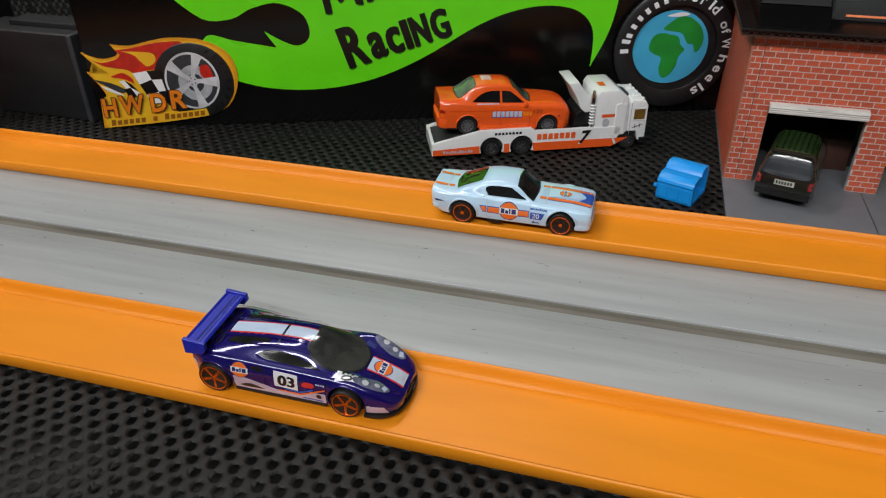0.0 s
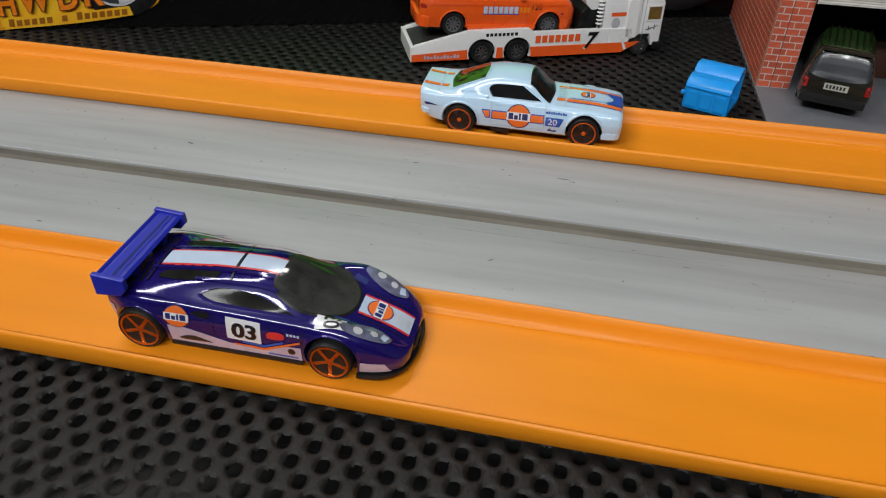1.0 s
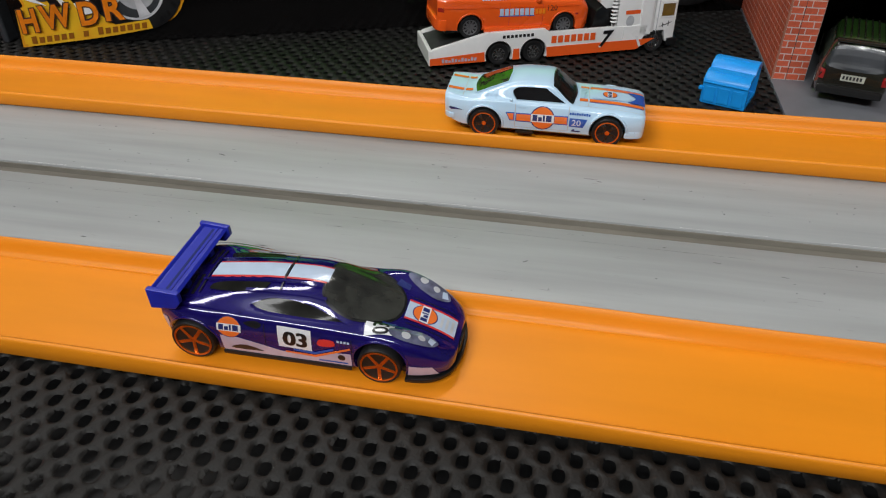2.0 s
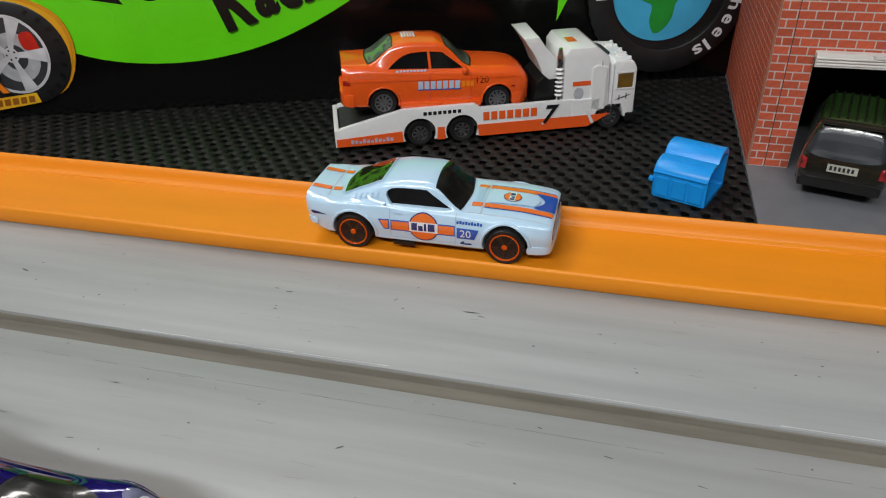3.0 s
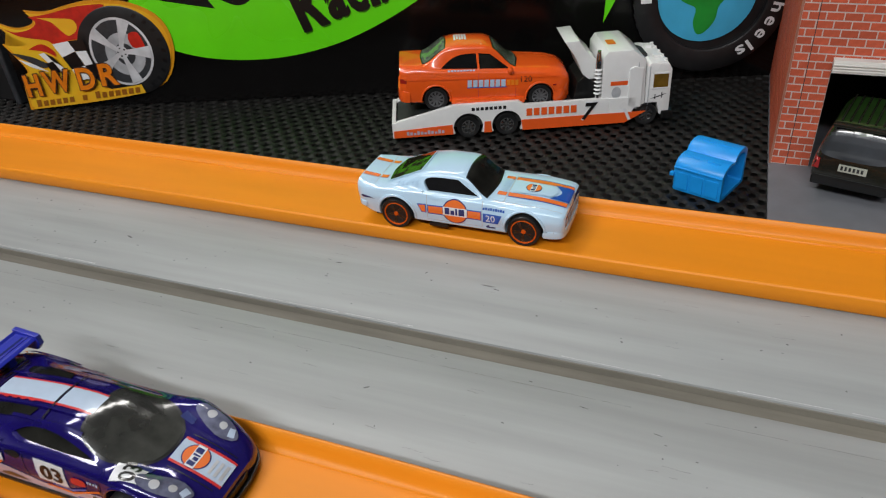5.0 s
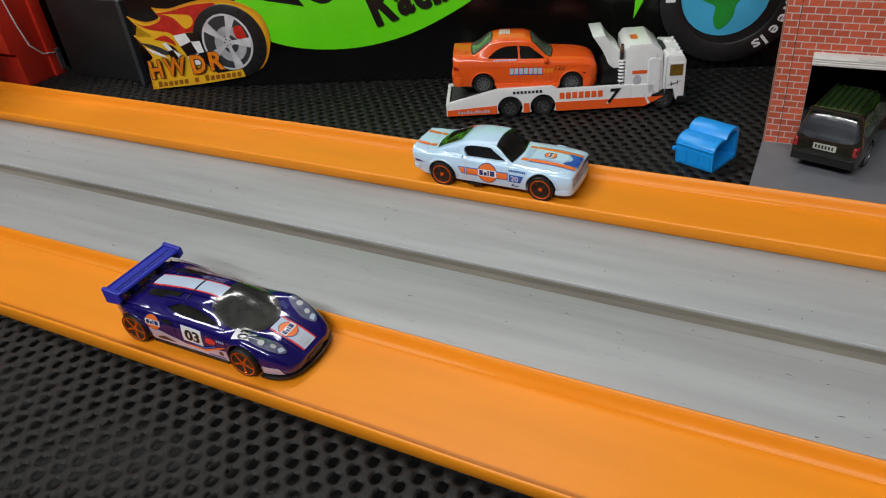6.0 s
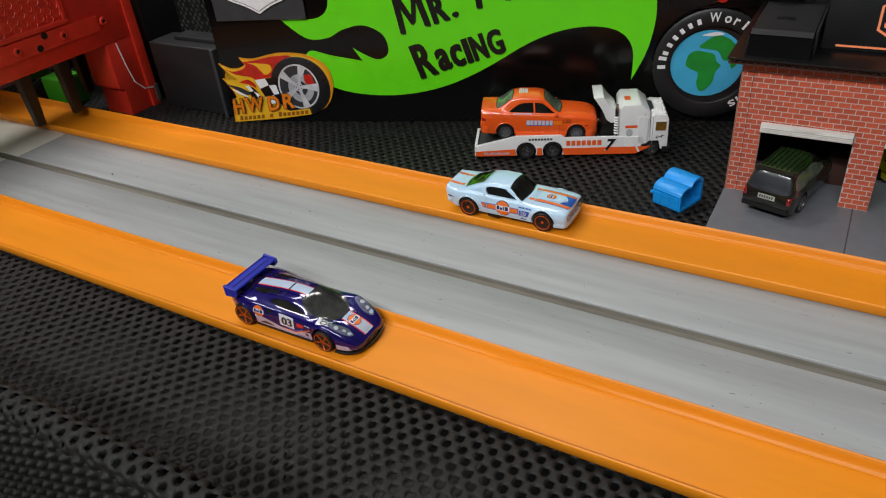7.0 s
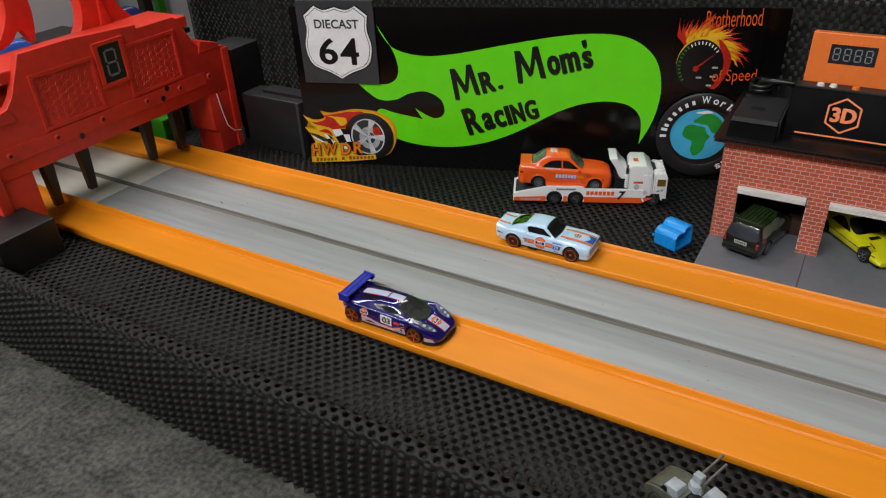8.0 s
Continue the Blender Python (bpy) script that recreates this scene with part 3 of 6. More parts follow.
class Car:
    """A toy car in the making: lays decals and windows on its body."""

    def __init__(self, root, stations, paint, wheels, wheel_r, half_width, count=64, soft=5, wells=True, pockets=(), round_at=(0.6, 2.5, 0.8, 0.8, 1.4)):
        self.root = root
        bm = shell(stations, count, round_at) if isinstance(stations, dict) else loft(stations, count, soft)
        self.tree = BVHTree.FromBMesh(bm)
        if wells:
            bm = arches(bm, wheels, wheel_r, half_width)
        for outline, depth in pockets:
            for side in (-1, 1):
                bm = cut(bm, prism(outline, side * 30, side * depth, "y"))
        self.body = part("body", bm, paint, root, smooth=48)

    def lay(self, name, outlines, mat, axis="side", lift=0.14, fine=0.8, label=""):
        bm = outlines if isinstance(outlines, bmesh.types.BMesh) else flat(outlines, fine)
        return part(name, project(bm, self.tree, axis, lift), mat, self.root, label, smooth=60)

    def lips(self, wheels, r, thick=0.45):
        """Raised lips round the wheel openings."""
        for x, z in wheels:
            for axis, side in (("side", 1), ("far", -1)):
                pts = []
                for a in np.arange(-8, 189, 9):
                    p = Vector((x + r * math.cos(radians(a)), -40.0 * side, z + r * math.sin(radians(a))))
                    hit = self.tree.ray_cast(p, Vector((0, side, 0)))[0]
                    if hit is not None:
                        pts.append(hit + Vector((0, 0.1 * side, 0)))
                if len(pts) > 4:
                    part("arch_lip", tube(pts, thick, segments=8), self.body.data.materials[0], self.root, smooth=60)

    def seal(self, name, outline, mat, axis, lift=0.1):
        """A thin frame round a window."""
        cx, cy = sum(p[0] for p in outline) / len(outline), sum(p[1] for p in outline) / len(outline)
        w = max(p[0] for p in outline) - min(p[0] for p in outline)
        h = max(p[1] for p in outline) - min(p[1] for p in outline)
        g = 0.55
        return self.lay(name, [[(cx + (x - cx) * (1 + 2 * g / w), cy + (y - cy) * (1 + 2 * g / h)) for x, y in outline]], mat, axis, lift)

    def both(self, name, outlines, mat, lift=0.14, fine=0.8):
        self.lay(name, outlines, mat, "side", lift, fine)
        self.lay(name, [[(-x, z) for x, z in o] for o in outlines], mat, "far", lift, fine)


def rect(x0, x1, y0, y1):
    return [(x0, y0), (x1, y0), (x1, y1), (x0, y1)]


def roundel(car, cx, cz, r, axis="side", turn=0, up=0.0):
    """A round orange badge with a white band and a dark bar where its lettering is."""
    m = shift(cx, cz, 0, turn)
    for nm, outs, mat, lift in (("badge", [circle(0, 0, r, 28)], DECAL_NAVY, 0.16), ("badge_face", [circle(0, 0, r * 0.92, 28)], DECAL_ORANGE, 0.2), ("badge_band", [rect(-r * 0.95, r * 0.95, -r * 0.34, r * 0.34)], DECAL_WHITE, 0.24), ("badge_bar", [rect(-r * 0.8, -r * 0.42, -r * 0.24, r * 0.28), rect(-r * 0.34, -r * 0.04, -r * 0.24, r * 0.12), rect(r * 0.04, r * 0.2, -r * 0.24, r * 0.28), rect(r * 0.3, r * 0.75, -r * 0.24, r * 0.28)], DECAL_NAVY, 0.28)):
        car.lay(nm, moved(flat(outs, 0.9), m), mat, axis, lift + up)


# pale blue fastback; x runs forward from the rear axle, z from the lane floor
def fastback():
    root = thing("toy_car", place(0, 13.0, 0.4), "pale blue die-cast fastback with orange stripes on the track", "toy car", "cars racing on the lanes")
    shape = dict(
        zb=[(-14.3, 6.6), (-12, 4.8), (-7, 3.6), (8, 3.3), (36, 3.1), (49, 3.1), (53, 3.3), (54.6, 3.9)],
        ws=[(-14.3, 9.6), (-12.5, 10.8), (-6, 11.9), (8, 12.0), (36, 12.1), (50, 11.7), (53.6, 11.0), (54.6, 10.2)],
        wm=[(-14.3, 10.5), (-12.5, 11.7), (-5, 12.8), (2, 13.2), (12, 12.7), (30, 12.6), (42, 13.2), (50, 12.6), (53.6, 11.9), (54.6, 11.1)],
        zm=[(-14.3, 10.0), (0, 10.4), (12, 8.6), (30, 8.2), (42, 9.6), (54.6, 8.0)],
        wb=[(-14.3, 10.3), (-12.5, 11.2), (0, 12.3), (12, 11.7), (30, 11.6), (45, 11.7), (51, 11.5), (53.8, 11.1), (54.6, 10.6)],
        zt=[(-14.3, 12.7), (-8, 13.0), (2, 13.7), (8, 13.3), (14, 12.7), (30, 12.3), (42, 12.1), (51, 11.4), (53.8, 10.9), (54.6, 10.3)],
        wd=[(-14.3, 9.5), (-10, 10.5), (-2, 10.6), (6, 11.0), (12, 10.9), (30, 10.6), (33, 10.2), (45, 10.2), (51, 10.0), (54.6, 9.6)],
        zd=[(-14.3, 13.8), (-12.5, 13.8), (-6, 13.5), (0, 14.1), (8, 14.0), (14, 13.3), (29, 12.9), (36, 12.7), (45, 12.3), (51, 11.7), (53.8, 11.2), (54.6, 10.7)],
        wr=[(-14.3, 8.6), (-9, 8.9), (-4, 8.4), (4, 8.4), (10, 8.6), (20, 8.5), (24, 8.8), (30.5, 9.4), (34, 8.6), (45, 8.4), (51, 8.0), (54.6, 7.4)],
        ze=[(-14.3, 14.4), (-12, 14.1), (-7, 13.7), (-4.8, 13.9), (2, 16.4), (9, 18.9), (14, 19.5), (20, 19.5), (22.6, 19.1), (29.9, 13.5), (31, 13.0), (36, 12.9), (45, 12.6), (51, 12.0), (53.8, 11.5), (54.6, 10.9)],
        zc=[(-14.3, 14.6), (-12, 14.3), (-7, 13.9), (-4.9, 14.1), (2, 17.0), (9, 19.6), (14, 20.3), (20, 20.2), (22.8, 19.8), (30.9, 13.6), (32, 13.3), (36, 13.2), (45, 12.9), (51, 12.2), (53.8, 11.7), (54.6, 11.1)])
    side = curve([(10.9, 13.7, 1), (9.4, 16.0), (10.2, 17.5), (13.5, 18.1), (20.6, 18.1, 1), (27.8, 13.5, 1)], 5)
    car = Car(root, shape, PALE_BLUE, [(0, 5.2), (42.5, 5.2)], 6.2, 13.0, count=150, pockets=[(side, 7.0)], round_at=(0.6, 2.6, 0.7, 0.7, 1.5))
    car.both("side_window", [side], DARK_GLASS, -0.75)
    for x in (0, 42.5):
        for s in (-1, 1):
            wy = s * 11.5
            tyre = wheel(root, x, wy, 5.2, 5.2, 3.6, RIM_ORANGE, BLACK, 0, True, s, RIM_ORANGE, 0.76, 0.075)
            for k in range(5):
                a = 2 * math.pi * k / 5 + 0.45
                own = bmesh.new()
                for d in (-0.13, 0.13):
                    joined(own, moved(box(0.8, 3.7, -0.3, 0.3, -0.26, 0.26, 0.1), Matrix.Translation((0, s * 1.25, 0)) @ Matrix.Rotation(a + d, 4, "Y")))
                part("spoke", own, GLOSS_BLACK, tyre, smooth=40)
    part("chassis", box(-9, 50, -9.6, 9.6, 1.9, 3.8, 0.4), BLACK, root)
    part("exhaust", box(11, 17.5, -12.4, -10.6, 1.9, 3.2, 0.5), BLACK, root)
    nose = curve([(48.6, -12.5, 1), (52.2, -12.1), (54.4, -10.6), (55.2, -6.5), (55.4, 0), (55.2, 6.5), (54.4, 10.6), (52.2, 12.1), (48.6, 12.5, 1), (48.6, 8, 1), (48.6, -8, 1)], 4)
    part("front_bumper", prism(nose, 3.2, 5.9, "z", 0.7), PALE_BLUE, root, smooth=50)
    part("rear_bumper", prism(curve([(-11.0, -11.9, 1), (-13.4, -11.2), (-14.8, -8.0), (-15.0, 0), (-14.8, 8.0), (-13.4, 11.2), (-11.0, 11.9, 1)], 4), 5.6, 7.6, "z", 0.5), PALE_BLUE, root, smooth=50)
    part("grille", box(52.4, 54.75, -9.4, 9.4, 6.3, 9.6, 0.4), DECAL_NAVY, root, "dark blue-grey grille")
    for k in range(4):
        part("grille_bar", box(54.5, 54.95, -6.2, 6.2, 6.7 + k * 0.7, 6.95 + k * 0.7), SILVER_PRINT, root)
    for s in (-1, 1):
        part("headlight", lathe([(0.05, 55.0), (1.0, 54.9), (1.35, 54.2), (0.05, 52.5)], 18, "x", at=(0, s * 7.8, 7.9)), SILVER_PRINT, root, smooth=40)
        part("mirror_stub", lathe([(0.05, -0.5), (0.5, -0.3), (0.5, 0.4), (0.05, 0.6)], 10, "x", at=(9.0, s * 11.4, 13.9)), PALE_BLUE, root, smooth=40)
        # cowl vents, hood edges and the louvres behind the window
        car.lay("bonnet_stripe", [rect(32.2, 35.0, s * 5.2 - 1.0, s * 5.2 + 1.0), rect(35.6, 54.0, s * 5.2 - 1.0, s * 5.2 + 1.0)], DECAL_ORANGE, "top")
        car.lay("bonnet_pinstripe", [rect(35.6, 53.8, s * 6.45 - 0.16, s * 6.45 + 0.16)], DECAL_BLUE, "top")
        car.lay("boot_stripe", [rect(-13.9, -8.4, s * 5.2 - 0.9, s * 5.2 + 0.9), rect(-7.7, -5.2, s * 5.2 - 0.9, s * 5.2 + 0.9)], DECAL_ORANGE, "top")
        for gap in (rect(35.2, 35.42, s * 0.1, s * 9.6), rect(31.6, 53.6, s * 9.5, s * 9.66), rect(-8.2, -8.0, 0, s * 9.6)):
            car.lay("panel_gap", [gap], SILVER_PRINT, "top", 0.05)
    car.lips([(0, 5.2), (42.5, 5.2)], 6.5, 0.5)
    car.lay("bonnet_bulge", [curve([(36.4, -4.0, 1), (36.4, 4.0, 1), (48.6, 3.2, 1), (50.0, 0), (48.6, -3.2, 1)], 4)], PALE_BLUE, "top", 0.32)
    for k in range(6):
        car.lay("vent", [rect(32.2, 34.6, -3.6 + k * 1.32, -2.9 + k * 1.32)], PALE_BLUE, "top", 0.45, 0.5)
    screen = curve([(23.4, -7.9, 1), (23.0, 0), (23.4, 7.9, 1), (29.6, 9.2, 1), (30.7, 0), (29.6, -9.2, 1)], 5)
    car.seal("window_seal", screen, DECAL_BLACK, "top", lift=0.05)
    car.lay("windscreen", [screen], SMOKE_DARK, "top", 0.12)
    rear = curve([(7.4, -6.9, 1), (8.0, 0), (7.4, 6.9, 1), (-3.4, 7.7, 1), (-4.6, 0), (-3.4, -7.7, 1)], 5)
    car.seal("window_seal", rear, PALE_BLUE, "top", lift=0.22)
    car.lay("rear_window", [rear], GREEN_GLASS, "top", 0.26)
    car.lay("nose_flash", [curve([(54.2, -4.15, 1), (48.4, -4.15, 1), (50.6, -1.6), (51.2, 0), (50.6, 1.6), (48.4, 4.15, 1), (54.2, 4.15, 1)], 4)], DECAL_BLUE, "top", 0.42)
    roundel(car, 42.4, 0, 2.5, "top", 90, 0.3)
    # side livery
    car.lay("side_stripe_edge", [[(7.4, 10.0), (10.5, 10.0), (10.5, 6.9), (8.9, 6.9)], rect(10.9, 28.9, 6.7, 9.9)], DECAL_BLUE, "side", 0.1)
    car.lay("side_stripe", [[(7.9, 9.65), (10.2, 9.65), (10.2, 7.25), (9.0, 7.25)], rect(11.2, 28.6, 7.05, 9.55)], DECAL_ORANGE, "side", 0.15)
    roundel(car, 20.2, 8.5, 4.2)
    car.lay("number_plate_patch", [[(29.4, 6.3), (34.2, 6.3), (35.5, 9.4), (29.4, 9.4)]], DECAL_BLUE, "side", 0.15)
    car.lay("number", moved(letters("20", 2.1, 3.0, 0, 1.2), shift(30.3, 6.85)), DECAL_WHITE, "side", 0.22)
    car.lay("sponsor_mark", [rect(29.3 + k * 0.8, 29.9 + k * 0.8, 10.5, 11.2 + 0.15 * (k % 2)) for k in range(9)], DECAL_BLUE, "side", 0.12, 0.5)
    car.lay("sponsor_mark", [curve([(30.2, 4.6), (31.2, 5.5), (31.6, 4.8), (33.0, 5.0), (33.4, 4.5), (31.6, 4.4)], 3)], DECAL_NAVY, "side", 0.12, 0.5)
    car.lay("sponsor_mark", [curve([(-12.6, 9.9), (-10.6, 10.0), (-7.4, 9.4, 1), (-10.0, 9.3), (-12.0, 9.1)], 4)], DECAL_NAVY, "side", 0.12)
    car.both("door_gap", [rect(28.95, 29.15, 4.6, 12.9), rect(10.6, 10.8, 4.8, 12.9), rect(10.6, 29.1, 4.4, 4.56)], SILVER_PRINT, 0.04)
    car.both("door_handle", [rect(11.8, 13.8, 11.9, 12.35)], PALE_BLUE, 0.55, 0.5)
    car.both("sill_ridge", [rect(7.0, 36.2, 3.9, 4.3)], PALE_BLUE, 0.3)
    for k in range(5):
        car.both("side_louvre", [[(-0.6 + k * 1.6, 14.5 + k * 0.18), (0.5 + k * 1.6, 14.5 + k * 0.18), (0.9 + k * 1.6, 15.5 + k * 0.3), (-0.2 + k * 1.6, 15.4 + k * 0.3)]], PALE_BLUE, 0.5, 0.5)
    return root


fastback()


# violet racer in the near lane
def racer():
    root = thing("toy_car", place(-49.5, -107.6, 0.4), "deep violet-blue die-cast racer with a rear wing on the track", "toy car", "cars racing on the lanes")
    shape = dict(
        zb=[(-7.6, 5.4), (-5, 3.8), (4, 2.7), (40, 2.3), (55, 2.1), (60.0, 2.6)],
        ws=[(-7.6, 10.6), (-4, 12.2), (8, 12.6), (30, 12.5), (50, 12.4), (56, 11.2), (59, 9.3), (60.0, 6.8)],
        wm=[(-7.6, 11.6), (-3, 13.2), (3, 13.8), (12, 13.2), (26, 12.7), (36, 12.9), (44, 13.6), (51, 13.0), (56, 11.6), (59, 9.6), (60.0, 7.0)],
        zm=[(-7.6, 10.4), (0, 10.2), (15, 8.6), (30, 8.2), (44, 8.8), (54, 5.6), (60.0, 3.9)],
        wb=[(-7.6, 11.2), (-3, 12.5), (3, 12.8), (12, 12.3), (26, 12.0), (36, 12.1), (44, 12.5), (51, 11.9), (56, 10.7), (59, 8.9), (60.0, 6.6)],
        zt=[(-7.6, 13.2), (0, 13.9), (6, 13.7), (14, 12.9), (26, 12.3), (36, 12.2), (44, 12.5), (50, 10.8), (56, 7.6), (60.0, 4.7)],
        wd=[(-7.6, 9.8), (3, 10.6), (14, 10.9), (26, 10.7), (36, 10.4), (44, 9.8), (51, 9.0), (56, 8.2), (60.0, 5.6)],
        zd=[(-7.6, 13.8), (0, 14.6), (8, 14.2), (14, 13.5), (26, 13.0), (36, 12.8), (44, 13.1), (50, 11.4), (56, 8.2), (60.0, 5.0)],
        wr=[(-7.6, 7.4), (2, 7.6), (12, 7.4), (22, 6.9), (30, 6.9), (38, 7.8), (44, 7.0), (50, 6.4), (56, 5.8), (60.0, 4.4)],
        ze=[(-7.6, 14.1), (2, 15.2), (10, 16.3), (18, 17.2), (26, 17.5), (30.5, 16.9), (38, 13.9), (43, 12.0), (46, 10.9), (50, 10.0), (56, 7.5), (60.0, 5.1)],
        zc=[(-7.6, 14.3), (2, 15.8), (10, 17.0), (18, 17.9), (26, 18.2), (30.5, 17.7), (38, 14.9), (45, 11.8), (48, 10.5), (56, 7.5), (60.0, 5.2)])
    side = curve([(13.6, 14.7, 1), (17.5, 16.0), (23.5, 16.2), (28.5, 15.4), (36.4, 12.9, 1), (26, 13.2), (17, 13.7)], 5)
    car = Car(root, shape, PURPLE, [(0, 5.3), (44, 5.1)], 6.1, 13.4, count=150, pockets=[(side, 7.0)], round_at=(0.7, 3.0, 1.2, 1.0, 2.0))
    car.both("side_window", [side], SMOKE_DARK, -0.5)
    for x, r in ((0, 5.3), (44, 5.0)):
        for s in (-1, 1):
            wheel(root, x, s * 12.0, r, r, 3.8, RIM_COPPER, BLACK, 5, True, s, None, 0.84, 0.1)
    part("chassis", box(-5, 55, -10.5, 10.5, 1.2, 3.0, 0.4), BLACK, root)
    for s in (-1, 1):
        part("side_skirt", box(6.6, 37.4, s * 12.2 - 0.8, s * 12.2 + 0.8, 1.7, 2.8, 0.3), BLACK, root)
    part("splitter", prism(curve([(49.6, -13.6, 1), (55, -12.9), (59.2, -9.6), (60.9, -4.5), (61.2, 0), (60.9, 4.5), (59.2, 9.6), (55, 12.9), (49.6, 13.6, 1)], 4), 1.1, 2.1, "z", 0.3), BLACK, root, "black front splitter")
    part("front_intake", prism(curve([(58.6, -6.8, 1), (60.3, -3.4), (60.5, 0), (60.3, 3.4), (58.6, 6.8, 1), (56, 6.4, 1), (56, -6.4, 1)], 4), 2.5, 3.9, "z", 0.2), BLACK, root)
    car.lips([(0, 5.3), (44, 5.1)], 6.3, 0.35)
    # rear wing with end plates and struts
    wing = part("wing", prism([(-7.4, 17.2), (-7.0, 16.6), (-2.2, 17.0), (-1.4, 17.6), (-2.2, 18.2), (-7.0, 18.4), (-7.6, 19.0), (-8.1, 18.7)], -13.4, 13.4, "y", 0.2), WING_BLUE, root, "bright blue plastic wing")
    for s in (-1, 1):
        part("end_plate", prism([(-8.2, 13.9), (-2.2, 14.4), (-0.7, 16.2), (-0.9, 18.7), (-8.4, 19.3)], s * 13.2 - 0.7, s * 13.2 + 0.7, "y", 0.3), WING_BLUE, wing)
        part("strut", prism([(-6.4, 12.4), (-2.2, 12.6), (-2.6, 17.4), (-6.6, 17.2)], s * 6 - 0.9, s * 6 + 0.9, "y", 0.2), WING_BLUE, wing)
    part("wing_slot", box(-4.7, -4.1, -11.8, 11.8, 17.9, 18.36), DECAL_NAVY, wing)
    part("wing_rib", box(-3.7, -3.2, -12.6, 12.6, 17.8, 18.45, 0.15), WING_BLUE, wing)
    screen = curve([(30.6, -6.3), (29.6, 0), (30.6, 6.3), (36.5, 8.6), (42.0, 7.6), (45.6, 4.2), (46.6, 0), (45.6, -4.2), (42.0, -7.6), (36.5, -8.6)], 5)
    car.seal("window_seal", screen, DECAL_BLACK, "top", lift=0.08)
    car.lay("windscreen", [screen], SMOKE, "top", 0.16)
    for s in (-1, 1):
        car.lay("quarter_window", [curve([(3.0, s * 6.9, 1), (4.4, s * 4.7), (17.2, s * 4.5, 1), (16.4, s * 6.5, 1), (9.0, s * 7.4)], 4)], SMOKE_DARK, "top", 0.2)
        car.lay("headlight", [curve([(46.6, s * 11.2), (46.0, s * 9.0), (52.0, s * 6.2), (56.0, s * 7.2), (55.0, s * 9.4), (51.0, s * 11.0)], 5)], LIGHT_GLASS, "top", 0.24, 0.8, "clear headlight cover")
        car.lay("headlight_bulb", [circle(49.4, s * 9.7, 1.0, 14), circle(52.6, s * 8.6, 0.8, 14)], SILVER_PRINT, "top", 0.3, 0.5)
        car.lay("headlight_rim", [[(54.2, s * 7.0), (55.6, s * 7.4), (55.0, s * 9.2), (54.0, s * 8.8)]], DECAL_SKY, "top", 0.3, 0.5)
        car.lay("waist_ridge", [rect(-6, 12, s * 11.6 - 0.3, s * 11.6 + 0.3)], PURPLE, "top", 0.5, 0.5)
        car.lay("roof_ridge", [rect(0, 29, s * 3.9 - 0.3, s * 3.9 + 0.3)], PURPLE, "top", 0.5, 0.5)
        car.lay("roof_rail", [rect(12, 31, s * 6.9 - 0.3, s * 6.9 + 0.3)], PURPLE, "top", 0.5, 0.5)
        car.lay("roof_stripe_edge", [rect(1.5, 30.0, s * 2.6 - 0.3, s * 2.6 + 0.3)], DECAL_RED, "top", 0.16)
        car.lay("engine_slot", [rect(-6.2 + k * 1.7, -5.4 + k * 1.7, s * 2.0, s * 8.6) for k in range(4)], DECAL_BLACK, "top", 0.1)
        car.lay("bonnet_vent", [[(43.2, s * 6.6), (46.6, s * 6.2), (46.8, s * 7.6), (44.0, s * 8.4)]], DECAL_NAVY, "top", 0.12, 0.6)
        car.lay("bonnet_line", [rect(48, 58, s * 4.4 - 0.12, s * 4.4 + 0.12)], DECAL_BLACK, "top", 0.06)
    car.lay("roof_stripe", [rect(1.5, 19.6, -2.4, 2.4), rect(20.4, 30.0, -2.4, 2.4)], DECAL_SKY, "top", 0.2)
    car.lay("roof_panel_gap", [rect(19.8, 20.2, -7, 7), rect(0.6, 1.0, -8, 8)], DECAL_BLACK, "top", 0.26)
    car.lay("roof_mark", [rect(5.0 + k * 2.6, 6.6 + k * 2.6, -3.2, -2.7) for k in range(4)], DECAL_RED, "top", 0.24, 0.6)
    car.lay("nose_stripe", [rect(47.4, 58.8, -2.7, 2.7)], DECAL_SKY, "top", 0.2)
    car.lay("nose_stripe_edge", [rect(47.4, 58.8, -3.3, -2.7), rect(47.4, 58.8, 2.7, 3.3)], DECAL_RED, "top", 0.18)
    car.lay("nose_mark", [rect(55.2 + k * 1.2, 55.8 + k * 1.2, -1.9, 1.6) for k in range(3)], SILVER_PRINT, "top", 0.26)
    roundel(car, 51.6, 0, 2.9, "top", 90, 0.1)
    car.lay("number_patch", [[(40.6, -12.2), (40.2, -8.4), (46.4, -7.6), (47.0, -11.2)]], DECAL_WHITE, "top", 0.2)
    car.lay("number", moved(letters("03", 3.6, 4.0, 0, 1.0, bold=0.02), shift(45.9, -11.3, 0, 100)), DECAL_BLACK, "top", 0.28)
    car.lay("number_patch", [[(20.6, 6.4), (28.4, 6.0), (28.4, 11.6), (20.6, 12.0)]], DECAL_WHITE, "side", 0.14)
    for d in (0, 0.35):
        car.lay("number", moved(letters("03", 3.9, 5.4, 0, 1.2, bold=0.02), shift(21.7 + d, 7.0, 0, -2)), DECAL_BLACK, "side", 0.2 + d * 0.1)
    car.lay("lower_flash", [[(6.9, 3.0), (37.4, 2.9), (37.4, 6.8), (33.0, 6.4), (29.0, 4.6), (21, 4.9), (10.0, 7.9), (6.9, 8.0)]], DECAL_MAUVE, "side", 0.1)
    car.lay("flash_edge", [[(22, 4.7), (29, 4.3), (37.4, 8.0), (37.4, 8.6), (29, 5.0), (22, 5.2)]], DECAL_ORANGE, "side", 0.14)
